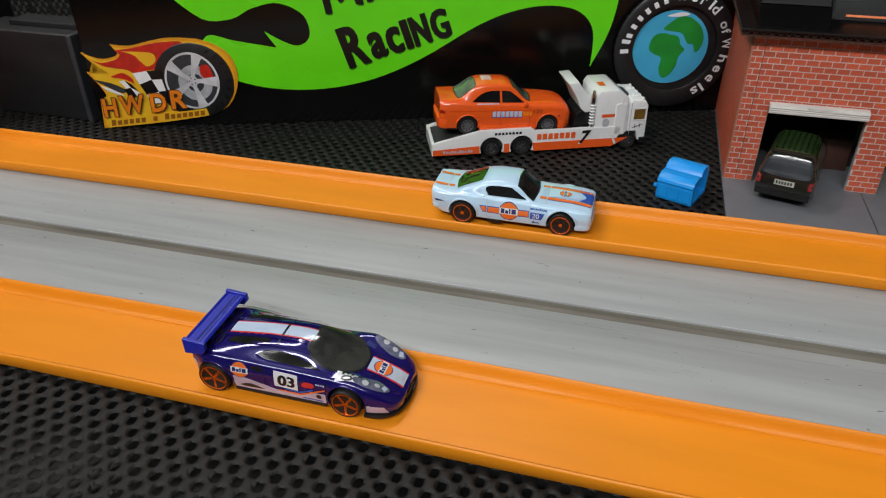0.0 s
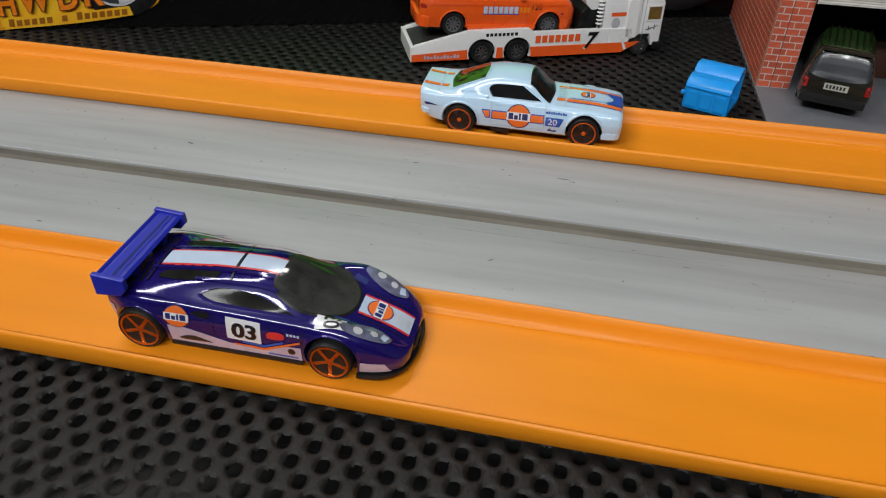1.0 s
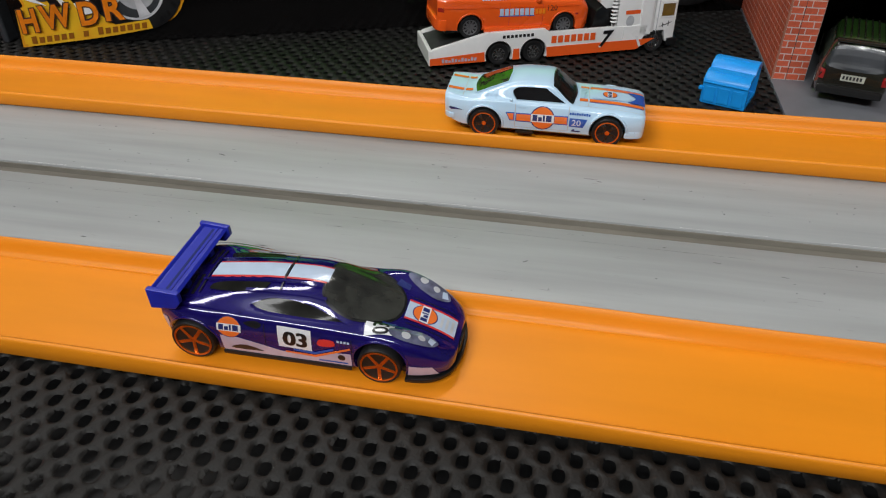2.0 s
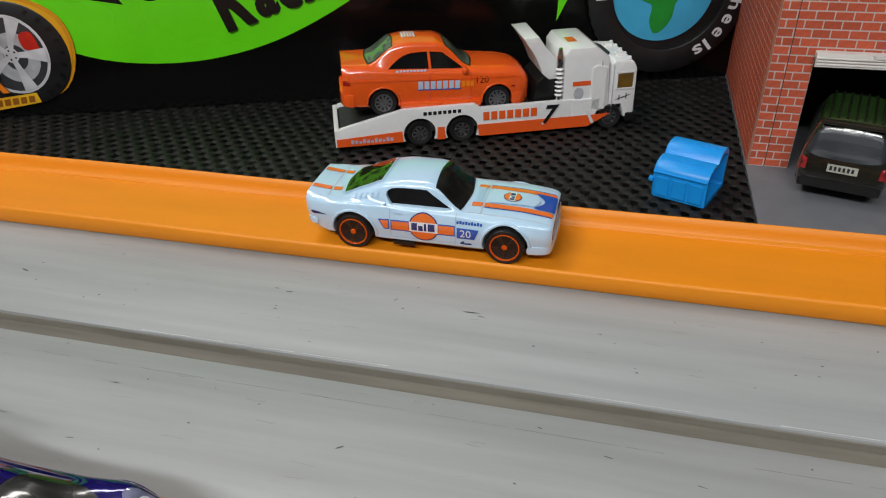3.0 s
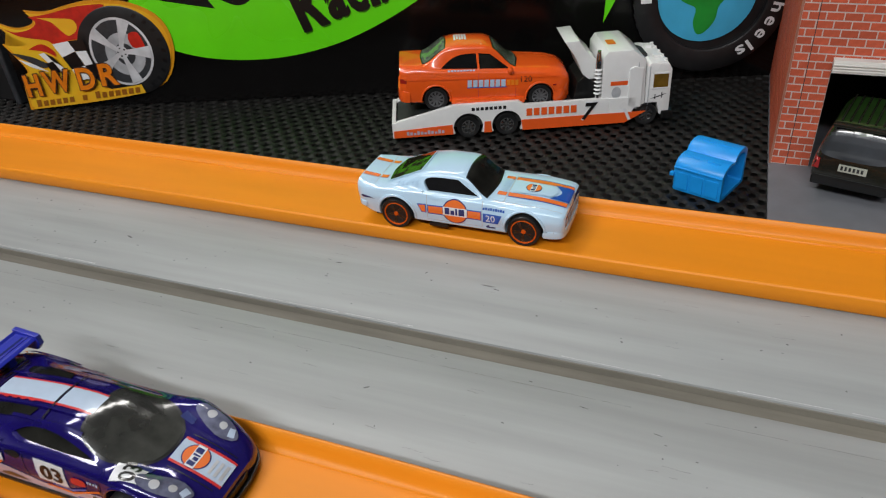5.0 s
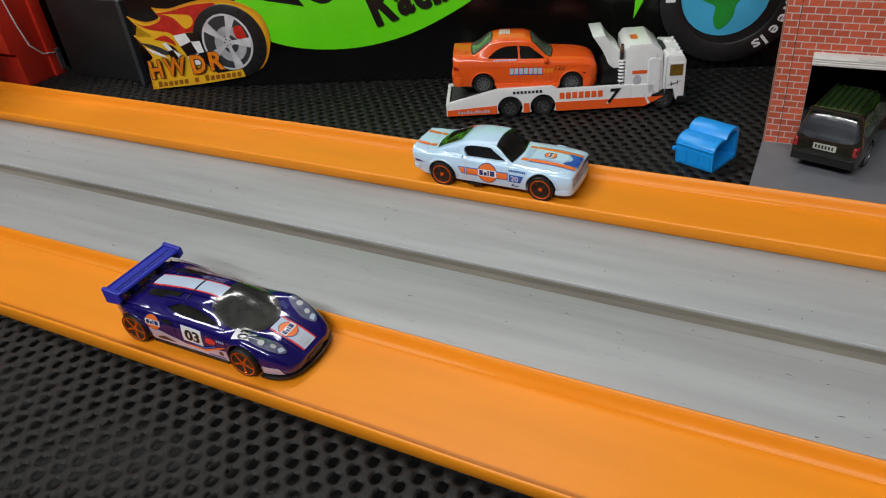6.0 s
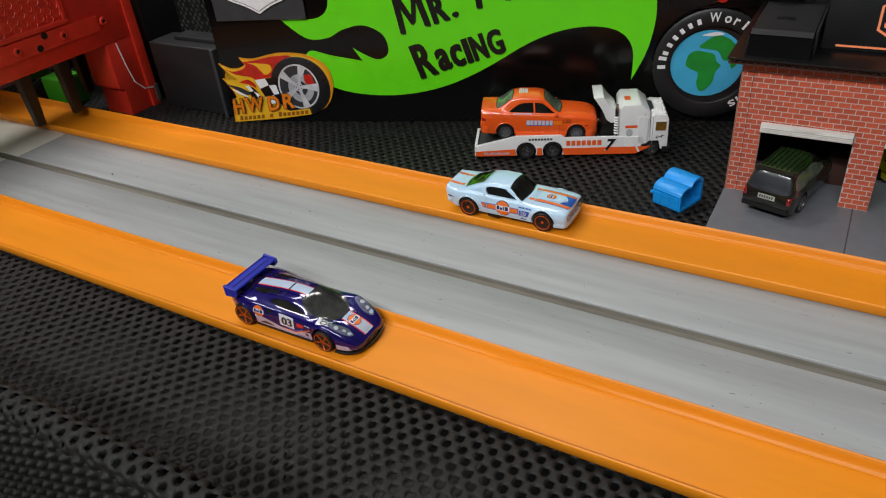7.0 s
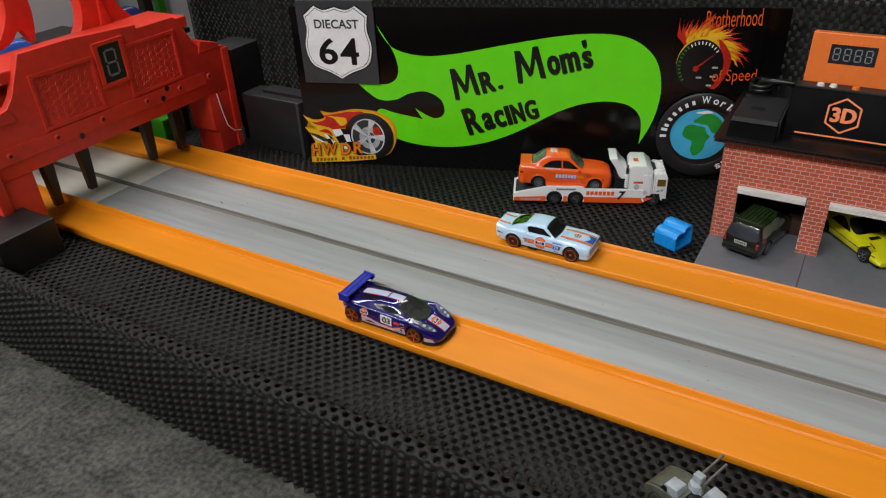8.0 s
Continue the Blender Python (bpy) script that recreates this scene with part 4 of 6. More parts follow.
    car.lay("flash_band", [[(24, 5.6), (29, 5.2), (33.5, 7.2), (33.5, 7.8), (29, 5.9), (24, 6.2)]], DECAL_BLUE, "side", 0.16)
    car.lay("side_mark", [curve([(9.3, 4.6), (12.6, 5.5), (17.0, 4.0, 1), (9.9, 3.9)], 3)], DECAL_BLACK, "side", 0.16)
    car.lay("side_mark", [curve([(29.8, 8.2), (30.4, 9.8), (33.4, 9.9), (33.8, 8.6), (32, 8.0)], 3)], DECAL_RED, "side", 0.16)
    car.lay("side_mark", [rect(29.8, 36.6, 3.4, 3.9)], DECAL_BLUE, "side", 0.16)
    car.lay("side_mark", [circle(35.2, 5.3, 0.9, 12)], DECAL_BLACK, "side", 0.16)
    car.lay("side_mark", [rect(34.4 + k * 0.8, 34.9 + k * 0.8, 9.6, 10.2) for k in range(4)], DECAL_SKY, "side", 0.16, 0.5)
    car.lay("rear_flash", [[(-7.4, 10.4), (-6.0, 10.2), (-5.6, 7.0), (-7.0, 6.0)]], DECAL_MAUVE, "side", 0.12)
    car.lay("nose_flash", [[(50.2, 2.5), (57.0, 2.7), (55.6, 5.0), (50.6, 5.6)]], DECAL_MAUVE, "side", 0.12)
    roundel(car, 9.4, 10.4, 2.9, "side", -4)
    car.both("door_gap", [rect(37.6, 37.8, 4, 10.8), rect(17.4, 17.6, 3.4, 12)], DECAL_BLACK, 0.06)
    car.both("side_intake", [curve([(12.8, 11.8), (15.4, 12.5), (17.0, 11.8), (15.6, 10.6)], 4)], DECAL_BLACK, 0.12)
    return root


racer()


# ---------------------------------------------------------------- flatbed truck and the orange coupe on it
TRUCK = place(-35.4, 76.3, MAT_Z, 23.05)


def truck():
    root = thing("toy_truck", TRUCK, "white and orange die-cast flatbed race truck on the mat", "toy truck")
    sides = [(0, 2.2), (0.6, 8.6), (1.6, 9.4), (26, 15.2), (53.5, 15.2), (56, 13.4), (92, 13.4), (92, 2.0)]
    for y in (0, 26):
        bm = prism(sides, y, y + 2, "y", 0.35)
        cutter = bmesh.new()
        for u in (32, 48.5):
            lathe([(6.3, y - 3), (6.3, y + 5)], 30, bm=cutter, at=(u, 0, 4.9))
        side = part("bed_side", cut(bm, cutter), TRUCK_WHITE, root, smooth=35)
    part("bed", prism([(1, 7.4), (2, 8.2), (26, 12.9), (92, 10.8), (92, 6.0), (1, 4.0)], 2.02, 25.98, "y"), BED_BLACK, root, "dark loading bed with a sloping ramp")
    part("tail_strip", box(-0.6, 1.2, 0, 28, 2.0, 9.0, 0.4), TRUCK_WHITE, root)
    stripe = prism([(-0.1, 2.3), (-0.1, 5.4), (25.2, 6.6), (25.4, 2.2)], -0.25, 0.0, "y")
    prism([(38.6, 2.0), (38.9, 7.0), (41.6, 7.0), (42, 2.0)], -0.25, 0.0, "y", bm=stripe)
    prism([(55.2, 1.9), (54.6, 6.6), (108, 6.6), (99, 1.9)], -0.25, 0.0, "y", bm=stripe)
    part("side_stripe", stripe, TRUCK_ORANGE, root)
    for u in (32, 48.5, 108):
        for s, y in ((-1, 2.2), (1, 25.8)):
            wheel(root, u, y, 4.9, 4.9, 4.0, CHROME, TYRE, 8, True, s, None, 0.6)
    # sleeper and cab
    bm = prism([(88.5, 7.5), (88.5, 30.5), (90.5, 33.4), (101, 33.4), (106.5, 29), (107.5, 7.5)], 0.6, 27.4, "y", 0.8)
    cab = part("cab", bm, TRUCK_WHITE, root, smooth=35)
    bm = prism([(107.3, 9.8), (107.3, 26.0), (109, 27.4), (116.4, 26.6), (117.8, 24.0), (118.0, 4.2), (113.8, 4.2), (112.5, 9.8)], 0.4, 27.6, "y", 0.7)
    part("cab_front", bm, TRUCK_WHITE, root, smooth=35)
    part("cab_step", prism([(92, 2.2), (92, 13.2), (103.5, 13.2), (103.5, 9.5), (99.5, 2.2)], -0.1, 28.1, "y", 0.3), TRUCK_WHITE, root)
    part("cab_panel", prism([(99.8, 8.5), (99.8, 25.5), (101.6, 26.5), (105.6, 25.5), (105.6, 8.5)], -0.1, 0.9, "y", 0.35), TRUCK_WHITE, root)
    part("cab_window", box(110.2, 116.4, 0.15, 0.5, 16.6, 22.4, 0.1), material("amber window plastic", (0.18, 0.10, 0.015), 0.15, coat=0.8, vary=0.3), root, "amber cab window")
    part("window_frame", joined(joined(box(109.6, 117.0, 0.1, 0.6, 22.4, 23.1, 0.1), box(109.6, 110.2, 0.1, 0.6, 16.0, 23.1, 0.1)), box(109.6, 117.0, 0.1, 0.6, 15.9, 16.6, 0.1)), TRUCK_WHITE, root)
    part("windscreen", box(117.5, 118.15, 2.5, 25.5, 15.5, 22.5, 0.2), SMOKE, root)
    part("front_bumper", box(114.6, 119.6, -0.2, 28.2, 2.2, 6.0, 0.7), BLACK, root)
    part("chassis", box(10, 116, 8, 20, 2.4, 6.5), BLACK, root)
    part("roof_marker", joined(joined(box(109, 116, 2, 26, 26.4, 27.3, 0.4), box(111, 114, 6, 9, 27, 28.4, 0.4)), box(111, 114, 19, 22, 27, 28.4, 0.4)), TRUCK_WHITE, root)
    part("air_vent", prism([(105.4, 29.6), (109.2, 28.2), (109.2, 26), (105.4, 26)], 9, 19, "y"), BED_BLACK, root)
    # raised air deflector behind the sleeper, exhaust stack
    bm = prism(curve([(73.0, 37.5, 1), (75.4, 34.0), (78.2, 29.5), (80.8, 23.4, 1), (83.6, 21.0, 1), (88.2, 21.4, 1), (87.4, 27.5), (82.6, 32.6), (79.0, 37.8, 1)], 5), 3.5, 24.5, "y", 0.4)
    part("deflector", bm, TRUCK_WHITE, root, "raised white air deflector", smooth=35)
    part("winch_frame", prism([(77, 11), (79, 20), (82, 22.5), (88.4, 22.5), (88.4, 11)], 4, 24, "y", 0.4), BLACK, root, "black frame behind the cab")
    for k in range(5):
        part("roof_lamp", lathe([(0.05, 1.1), (0.7, 0.9), (0.8, 0), (0.05, 0)], 10, "z", at=(115.4, 3.5 + k * 5.2, 27.0)), TRUCK_WHITE, root, smooth=40)
    part("door_line", joined(box(108.3, 108.6, 0.2, 0.6, 8, 26), box(103.4, 103.6, 0.3, 0.75, 12, 28)), SILVER_PRINT, root)
    part("exhaust_pipe", lathe([(1.1, 13), (1.1, 26), (1.35, 26.4), (1.35, 30), (0.8, 33.6), (0.3, 33.6)], 16, "z", at=(87.0, 1.8, 0)), CHROME, root, smooth=40)
    for k in range(7):
        part("stack_link", lathe([(0.9, 0), (1.7, 0.45), (0.9, 0.9)], 12, "z", at=(87.0, 1.5, 15 + k * 1.7)), TRUCK_WHITE, root, smooth=40)
    # livery: blocks where the names stand, and the number
    for k in range(7):
        part("name_bar", moved(flat([rect(56.8 + k * 3.15, 59.2 + k * 3.15, 8.3, 11.6)]), frame_to("side", -0.3)), TRUCK_ORANGE, root)
    part("number", moved(moved(letters("7", 8.4, 7.6, 0.3), shift(80.0, 4.2)), frame_to("side", -0.35)), DECAL_WHITE, root)
    part("number", moved(moved(letters("7", 7.6, 6.6, 0.3, bold=0.03), shift(80.5, 4.6)), frame_to("side", -0.45)), DECAL_BLACK, root)
    for k in range(8):
        part("name_bar", moved(flat([rect(33.6 + k * 1.9, 34.9 + k * 1.9, 12.2, 13.6)]), frame_to("side", -0.15)), DECAL_BLACK, root)
    for k in range(11):
        part("name_bar", moved(flat([rect(5.4 + k * 1.5, 6.5 + k * 1.5, 3.2, 5.0 - (k % 3) * 0.4)]), frame_to("side", -0.4)), DECAL_MAUVE, root)
    part("door_badge", moved(flat([rect(92.2, 99.4, 18.6, 20.4)]), frame_to("side", 0.5)), TRUCK_ORANGE, root)
    part("door_badge", moved(flat([circle(94.8, 15.4, 2.0, 18, 2.6)]), frame_to("side", 0.5)), SILVER_PRINT, root)
    part("door_scribble", moved(flat([curve([(109.6, 11.8), (112.6, 12.8), (116.4, 13.8), (112.6, 12.3)], 3), rect(111.2, 111.6, 11.4, 13.6), rect(114.0, 114.4, 11.8, 14.2)]), frame_to("side", 0.3)), DECAL_BLACK, root)
    part("roof_badge", moved(flat([rect(92, 95.6, 9, 15)]), frame_to("top", 33.55)), TRUCK_ORANGE, root)
    part("bonnet_slash", moved(flat([[(98, 8.4), (99.2, 8.4), (101.6, 3.4), (100.4, 3.0)]]), frame_to("side", -0.45)), DECAL_WHITE, root)
    return root


truck()


def coupe():
    root = thing("toy_car", TRUCK @ place(18.8, 15.6, 12.5, 0, 0, 2.6), "orange die-cast coupe parked on the truck bed", "toy car")
    shape = dict(
        zb=[(-15, 5.2), (-13, 3.5), (0, 3.3), (50, 3.1), (56.6, 3.6)],
        ws=[(-15, 10.6), (-12, 12.1), (0, 12.4), (46, 12.3), (53, 11.5), (56.6, 9.4)],
        wm=[(-15, 11.6), (-12, 12.9), (0, 13.3), (20, 13.1), (44, 13.3), (52, 12.6), (55.4, 11.2), (56.6, 9.8)],
        zm=[(-15, 10.4), (20, 9.8), (56.6, 8.0)],
        wb=[(-15, 11.3), (-12, 12.3), (0, 12.6), (20, 12.4), (40, 12.4), (52, 11.8), (55.4, 10.7), (56.6, 9.6)],
        zt=[(-15, 16.0), (-8, 16.6), (10, 16.0), (33, 15.5), (46, 15.0), (52, 13.4), (55.4, 12.2), (56.6, 10.8)],
        wd=[(-15, 10.2), (-8, 11.2), (0, 11.4), (30, 11.3), (40, 10.9), (52, 10.1), (56.6, 8.8)],
        zd=[(-15, 18.2), (-8, 18.3), (0, 17.7), (10, 17.0), (33, 16.5), (46, 16.1), (52, 15.0), (55.4, 12.9), (56.6, 11.4)],
        wr=[(-15, 9.4), (-8, 9.6), (-3, 9.5), (5, 8.9), (22, 8.9), (33, 9.8), (46, 8.8), (56.6, 7.6)],
        ze=[(-15, 18.9), (-8, 18.9), (-5.6, 19.0), (4.5, 25.2), (10, 26.1), (20, 26.0), (23.2, 25.2), (33, 17.7), (36, 17.2), (46, 16.8), (52, 15.8), (55.4, 13.9), (56.6, 12.2)],
        zc=[(-15, 19.2), (-8, 19.1), (-6.0, 19.2), (4.5, 26.0), (10, 27.1), (20, 27.0), (23.4, 26.1), (34, 18.0), (37, 17.6), (46, 17.2), (52, 16.2), (55.4, 14.3), (56.6, 12.4)])
    rear_side = curve([(2.0, 17.4, 1), (6.2, 21.0), (10.6, 22.8), (16.8, 23.2, 1), (17.4, 17.0, 1)], 4)
    front_side = curve([(18.4, 17.0, 1), (17.8, 23.2, 1), (22.6, 22.8, 1), (30.8, 16.8, 1)], 4)
    car = Car(root, shape, COUPE_ORANGE, [(0, 5.0), (44, 5.0)], 5.9, 13.0, count=130, pockets=[(rear_side, 7.6), (front_side, 7.6)], round_at=(0.6, 2.6, 1.0, 0.8, 1.5))
    for s in (-1, 1):
        part("mirror", moved(lathe([(0.05, -1.6), (1.2, -1.0), (1.3, 0.6), (0.05, 1.0)], 12), Matrix.Translation((31.0, s * 12.4, 16.4))), COUPE_ORANGE, root, smooth=40)
        part("headlight", lathe([(0.05, 56.2), (1.2, 56.0), (1.4, 54.5), (0.05, 54.0)], 14, "x", at=(0, s * 7.6, 10.6)), GREY_GLASS, root, smooth=40)
    for x in (0, 44):
        for s in (-1, 1):
            wheel(root, x, s * 11.2, 5.0, 5.0, 3.4, DULL_STEEL, BLACK, 10, True, s, None, 0.66)
    part("chassis", box(-11, 50, -10, 10, 1.6, 3.4, 0.4), BLACK, root)
    part("front_bumper", prism(curve([(50.0, -12.9, 1), (53.4, -12.2), (56.4, -9.2), (57.4, -4), (57.6, 0), (57.4, 4), (56.4, 9.2), (53.4, 12.2), (50.0, 12.9, 1)], 4), 2.4, 7.4, "z", 0.6), COUPE_ORANGE, root, smooth=50)
    part("rear_bumper", prism(curve([(-11.2, -13.0, 1), (-14.0, -12.2), (-15.8, -8.4), (-16.0, 0), (-15.8, 8.4), (-14.0, 12.2), (-11.2, 13.0, 1)], 4), 3.6, 8.6, "z", 0.6), COUPE_ORANGE, root, smooth=50)
    for s in (-1, 1):
        part("side_skirt", box(6.4, 37.6, s * 12.55 - 0.95, s * 12.55 + 0.95, 2.6, 5.0, 0.5), COUPE_ORANGE, root, smooth=40)
    car.lips([(0, 5.0), (44, 5.0)], 6.1)
    screen = curve([(24.2, -8.0, 1), (23.8, 0), (24.2, 8.0, 1), (33.0, 9.6, 1), (34.4, 0), (33.0, -9.6, 1)], 5)
    back = curve([(3.6, -7.8, 1), (4.2, 0), (3.6, 7.8, 1), (-5.0, 8.8, 1), (-5.8, 0), (-5.0, -8.8, 1)], 5)
    for name, shape_of in (("windscreen", screen), ("rear_window", back)):
        car.seal("window_seal", shape_of, DECAL_BLACK, "top", lift=0.05)
        car.lay(name, [shape_of], GREY_GLASS, "top", 0.12)
    car.both("rear_side_window", [rear_side], DARK_GLASS, -0.6)
    car.both("front_side_window", [front_side], SMOKE_DARK, -0.6)
    part("kidney_grille", box(56.2, 57.3, -2.6, 2.6, 8.4, 10.6, 0.3), BLACK, root)
    part("lower_grille", box(56.6, 57.7, -6.5, 6.5, 3.4, 5.4, 0.3), BLACK, root)
    car.lay("roof_mark", [rect(8 + k * 1.1, 8.8 + k * 1.1, -3.4 + (k % 2) * 0.4, 4.2) for k in range(5)], DECAL_WHITE, "top", 0.14)
    for k in range(7):
        car.lay("name_bar", [rect(13.2 + k * 2.35, 15.0 + k * 2.35, 9.9, 12.9)], DECAL_SKY, "side", 0.16)
    car.lay("name_bar", [rect(29.8 + k * 1.7, 31.1 + k * 1.7, 10.4, 12.6) for k in range(3)], FIRE_ORANGE, "side", 0.16)
    car.lay("name_shadow", [rect(13.0, 29.6, 9.5, 9.9)], DECAL_BLUE, "side", 0.12)
    car.lay("number", moved(letters("120", 2.4, 4.6, 0, 1.2), shift(35.6, 11.6)), DECAL_BLACK, "side", 0.14)
    car.lay("window_mark", [rect(5.0 + k * 1.3, 5.9 + k * 1.3, 16.4, 17.0) for k in range(9)], DECAL_SKY, "side", 0.2)
    car.both("body_crease", [rect(-13, 52, 13.4, 13.75)], COUPE_ORANGE, 0.35)
    car.both("panel_gap", [rect(17.7, 17.9, 5.2, 15.2), rect(33.4, 33.6, 5.2, 14.4)], DECAL_RED, 0.05)
    car.lay("tail_lamp", [rect(-14.8, -12.2, 12.0, 13.8)], LAMP_RED, "side", 0.14)
    car.lay("side_marker", [rect(49.2, 50.6, 9.6, 10.2)], LAMP_RED, "side", 0.14)
    return root


coupe()


# ---------------------------------------------------------------- banner and signs
def sign(name, label, category="sign"):
    return thing(name, BANNER, label, category)


def sheet(name, outlines, mat, parent, off, label="", m=None, thick=0.0):
    """A flat printed shape on the banner's face; off: how far it stands before it."""
    bm = outlines if isinstance(outlines, bmesh.types.BMesh) else flat(outlines)
    if m:
        moved(bm, m)
    return part(name, moved(bm, frame_to("side", -off)), mat, parent, label)


def banner():
    root = sign("banner", "glossy black racing banner with a lime green flame", "banner")
    part("board", box(-188, 200, 0, 3, MAT_Z, 130, 0.4), BANNER_BLACK, root)
    green = curve([(-114, 116, 1), (-103, 98.5), (-80, 91.5), (-52, 93), (-7, 101.5), (37, 109), (71, 110.5), (93, 105), (109, 90), (114.5, 67), (111, 42), (101.5, 20.5, 1), (101.5, 41), (93, 52.5), (77, 56.5), (57, 54.5), (35, 46.5), (3, 28.5), (-25, 17), (-55, 11.5), (-85, 12.5), (-108, 19), (-124, 30),
                   (-118, 44), (-103, 41), (-80, 36.5, 1), (-86, 46, 1), (-70, 37.5), (-61, 42), (-63, 54), (-76, 61), (-91, 58.5), (-103, 53), (-119, 53.5), (-136, 68, 1), (-110, 66.5), (-99, 75), (-101, 93)], 5)
    sheet("flame", [green], GREEN, root, 0.3, "lime green flame print")
    brush_m = [[(0.0, 0), (0.13, -0.02), (0.28, 0.98), (0.13, 1.02)], [(0.13, 1.02), (0.28, 0.98), (0.56, 0.2), (0.45, 0.14)], [(0.45, 0.14), (0.56, 0.2), (0.93, 1.0), (0.81, 1.02)], [(0.85, 0.02), (1.0, -0.02), (0.95, 1.0), (0.81, 1.02)]]
    for word, h, w, x, z, turn in (("M", 26, 21, -50.5, 54.5, 15), ("R", 18, 11, -27.0, 60.5, 15), (".", 3.4, 3.4, -14.0, 64.5, 15), ("M", 26, 22, 2.0, 70, 14), ("o", 16, 9.2, 27, 76.5, 14), ("m", 16, 14, 37.5, 78.5, 14), ("'", 6, 2.6, 52.0, 99.5, 14), ("s", 14, 7.0, 54.0, 82.8, 14),
                                   ("R", 24, 13, -39.5, 23, 17), ("a", 15.5, 8.6, -25.2, 28, 17), ("c", 15.5, 8, -15.2, 30.4, 17), ("I", 17, 3.2, -5.6, 33.6, 17), ("N", 17, 9.4, -0.8, 35.0, 17), ("G", 17, 9.6, 10.4, 38.0, 17)):
        m = shift(x, z, 0, turn)
        for name, mat, off, dx in (("letter_shadow", GREEN_SHADE, 0.5, 0.6), ("letter", INK, 0.7, 0)):
            for extra in (0, 1.2) if mat is INK else (0.3,):
                at = shift(dx + extra, -dx * 1.2 + extra * 0.3) @ m
                if word == "M":
                    for k, stroke in enumerate(brush_m):
                        sheet(name, [[(px * w, pz * h) for px, pz in stroke]], mat, root, off + extra * 0.08 + k * 0.02, m=at)
                else:
                    sheet(name, letters(word, h, w, bold=0.025), mat, root, off + extra * 0.08, m=at)
    return root


banner()


def route_sign():
    root = sign("route_sign", "white route shield sign with black figures on a dark card")
    part("card", box(-181, -115, -2.2, -0.3, 67, 135.5, 0.3), SIGN_GREY, root)
    half = [(0, 131.5), (10, 129), (18, 132.5, 1), (28, 124.5, 1), (26.5, 113), (29.5, 98), (25, 83), (10, 76), (0, 70.5, 1)]
    outline = lambda k: [(-147.5 + sx * x * k, 102 + (z - 102) * k) for sx, x, z in [(1, *p[:2]) for p in curve(half, 4, False)] + [(-1, *p[:2]) for p in curve(half, 4, False)[::-1][1:-1]]]
    sheet("shield_edge", [outline(1.0)], INK, root, 2.5)
    sheet("shield_face", [outline(0.97)], WHITE_PRINT, root, 2.7)
    sheet("shield_line", [outline(0.92)], INK, root, 2.9)
    sheet("shield_face", [outline(0.905)], WHITE_PRINT, root, 3.1)
    sheet("word", letters("DIECAST", 7.4, 38, bold=0.02), SIGN_GREY, root, 3.3, m=shift(-166, 113.5))
    for ch, x in (("6", -165), ("4", -146.5)):
        for d in (0, 0.9):
            sheet("figure", letters(ch, 22, 15.5, bold=0.012), INK, root, 3.3 + d * 0.1, m=shift(x + d, 83.5 + d * 0.4))
    return root


route_sign()


def flame_sign():
    root = sign("speed_sign", "black sign with a flaming speedometer and red lettering")
    part("card", box(122, 184, -1.6, -0.2, 66, 131, 0.3), BANNER_BLACK, root)
    rng = random.Random(3)
    for k in range(90):
        a = radians(8 + 132 * rng.random())
        far = k / 90
        r0 = 16 + 4 * rng.random()
        r1 = 21 + (5 + 12 * (1 - far)) * (0.4 + 0.6 * rng.random()) * (0.75 + 0.5 * math.sin(a * 0.8))
        cx, cz, w = 143, 91, 0.035 + 0.05 * rng.random()
        mid, lean = (r0 + r1) / 2, -0.22 - 0.15 * rng.random()
        pts = [(cx + r * math.cos(a + d), cz + r * math.sin(a + d)) for r, d in ((r0, -w), (mid, -w - 0.08), (r1 * 0.93, lean * 0.8), (r1, lean), (mid, w * 0.4 - 0.04), (r0, w))]
        sheet("flame", [pts], FIRE_RED if far < 0.45 else FIRE_ORANGE if far < 0.8 else FIRE_YELLOW, root, 1.8 + 0.008 * k)
    sheet("dial_glow", [circle(141.4, 89.2, 18.2, 40, 20.8)], FIRE_YELLOW, root, 2.6)
    sheet("dial_side", [curve([(152, 108), (162, 96), (161, 82), (154, 70), (148, 74), (156, 88)], 5)], FIRE_RED, root, 2.7)
    sheet("dial", [circle(140.5, 88, 17.2, 40, 20)], INK, root, 2.8)
    for k in range(19):
        a = radians(40 + k * 10)
        sheet("tick", [[(140.5 + r * math.cos(a + d), 88 + r * 1.16 * math.sin(a + d)) for r, d in ((14, -0.03), (16, -0.03), (16, 0.03), (14, 0.03))]], LAND if k > 8 else WHITE_PRINT, root, 3.0)
    sheet("needle", [[(137, 84), (152, 98.5), (138.4, 87.4)], circle(138, 85.6, 2.2, 14)], FIRE_RED, root, 3.1)
    for x, z in ((139, 78), (149, 79), (150, 86), (147, 72)):
        sheet("dial_mark", [rect(x, x + 4, z, z + 1.4)], SILVER_PRINT, root, 3.0)
    sheet("word", letters("Brotherhood", 12.5, 39, bold=0.0), FIRE_DEEP, root, 3.3, m=shift(141, 116.5, 0, 3))
    sheet("word", letters("of Speed", 12.0, 32, bold=0.0), FIRE_DEEP, root, 3.3, m=shift(151, 73, 0, 3))
    return root


flame_sign()


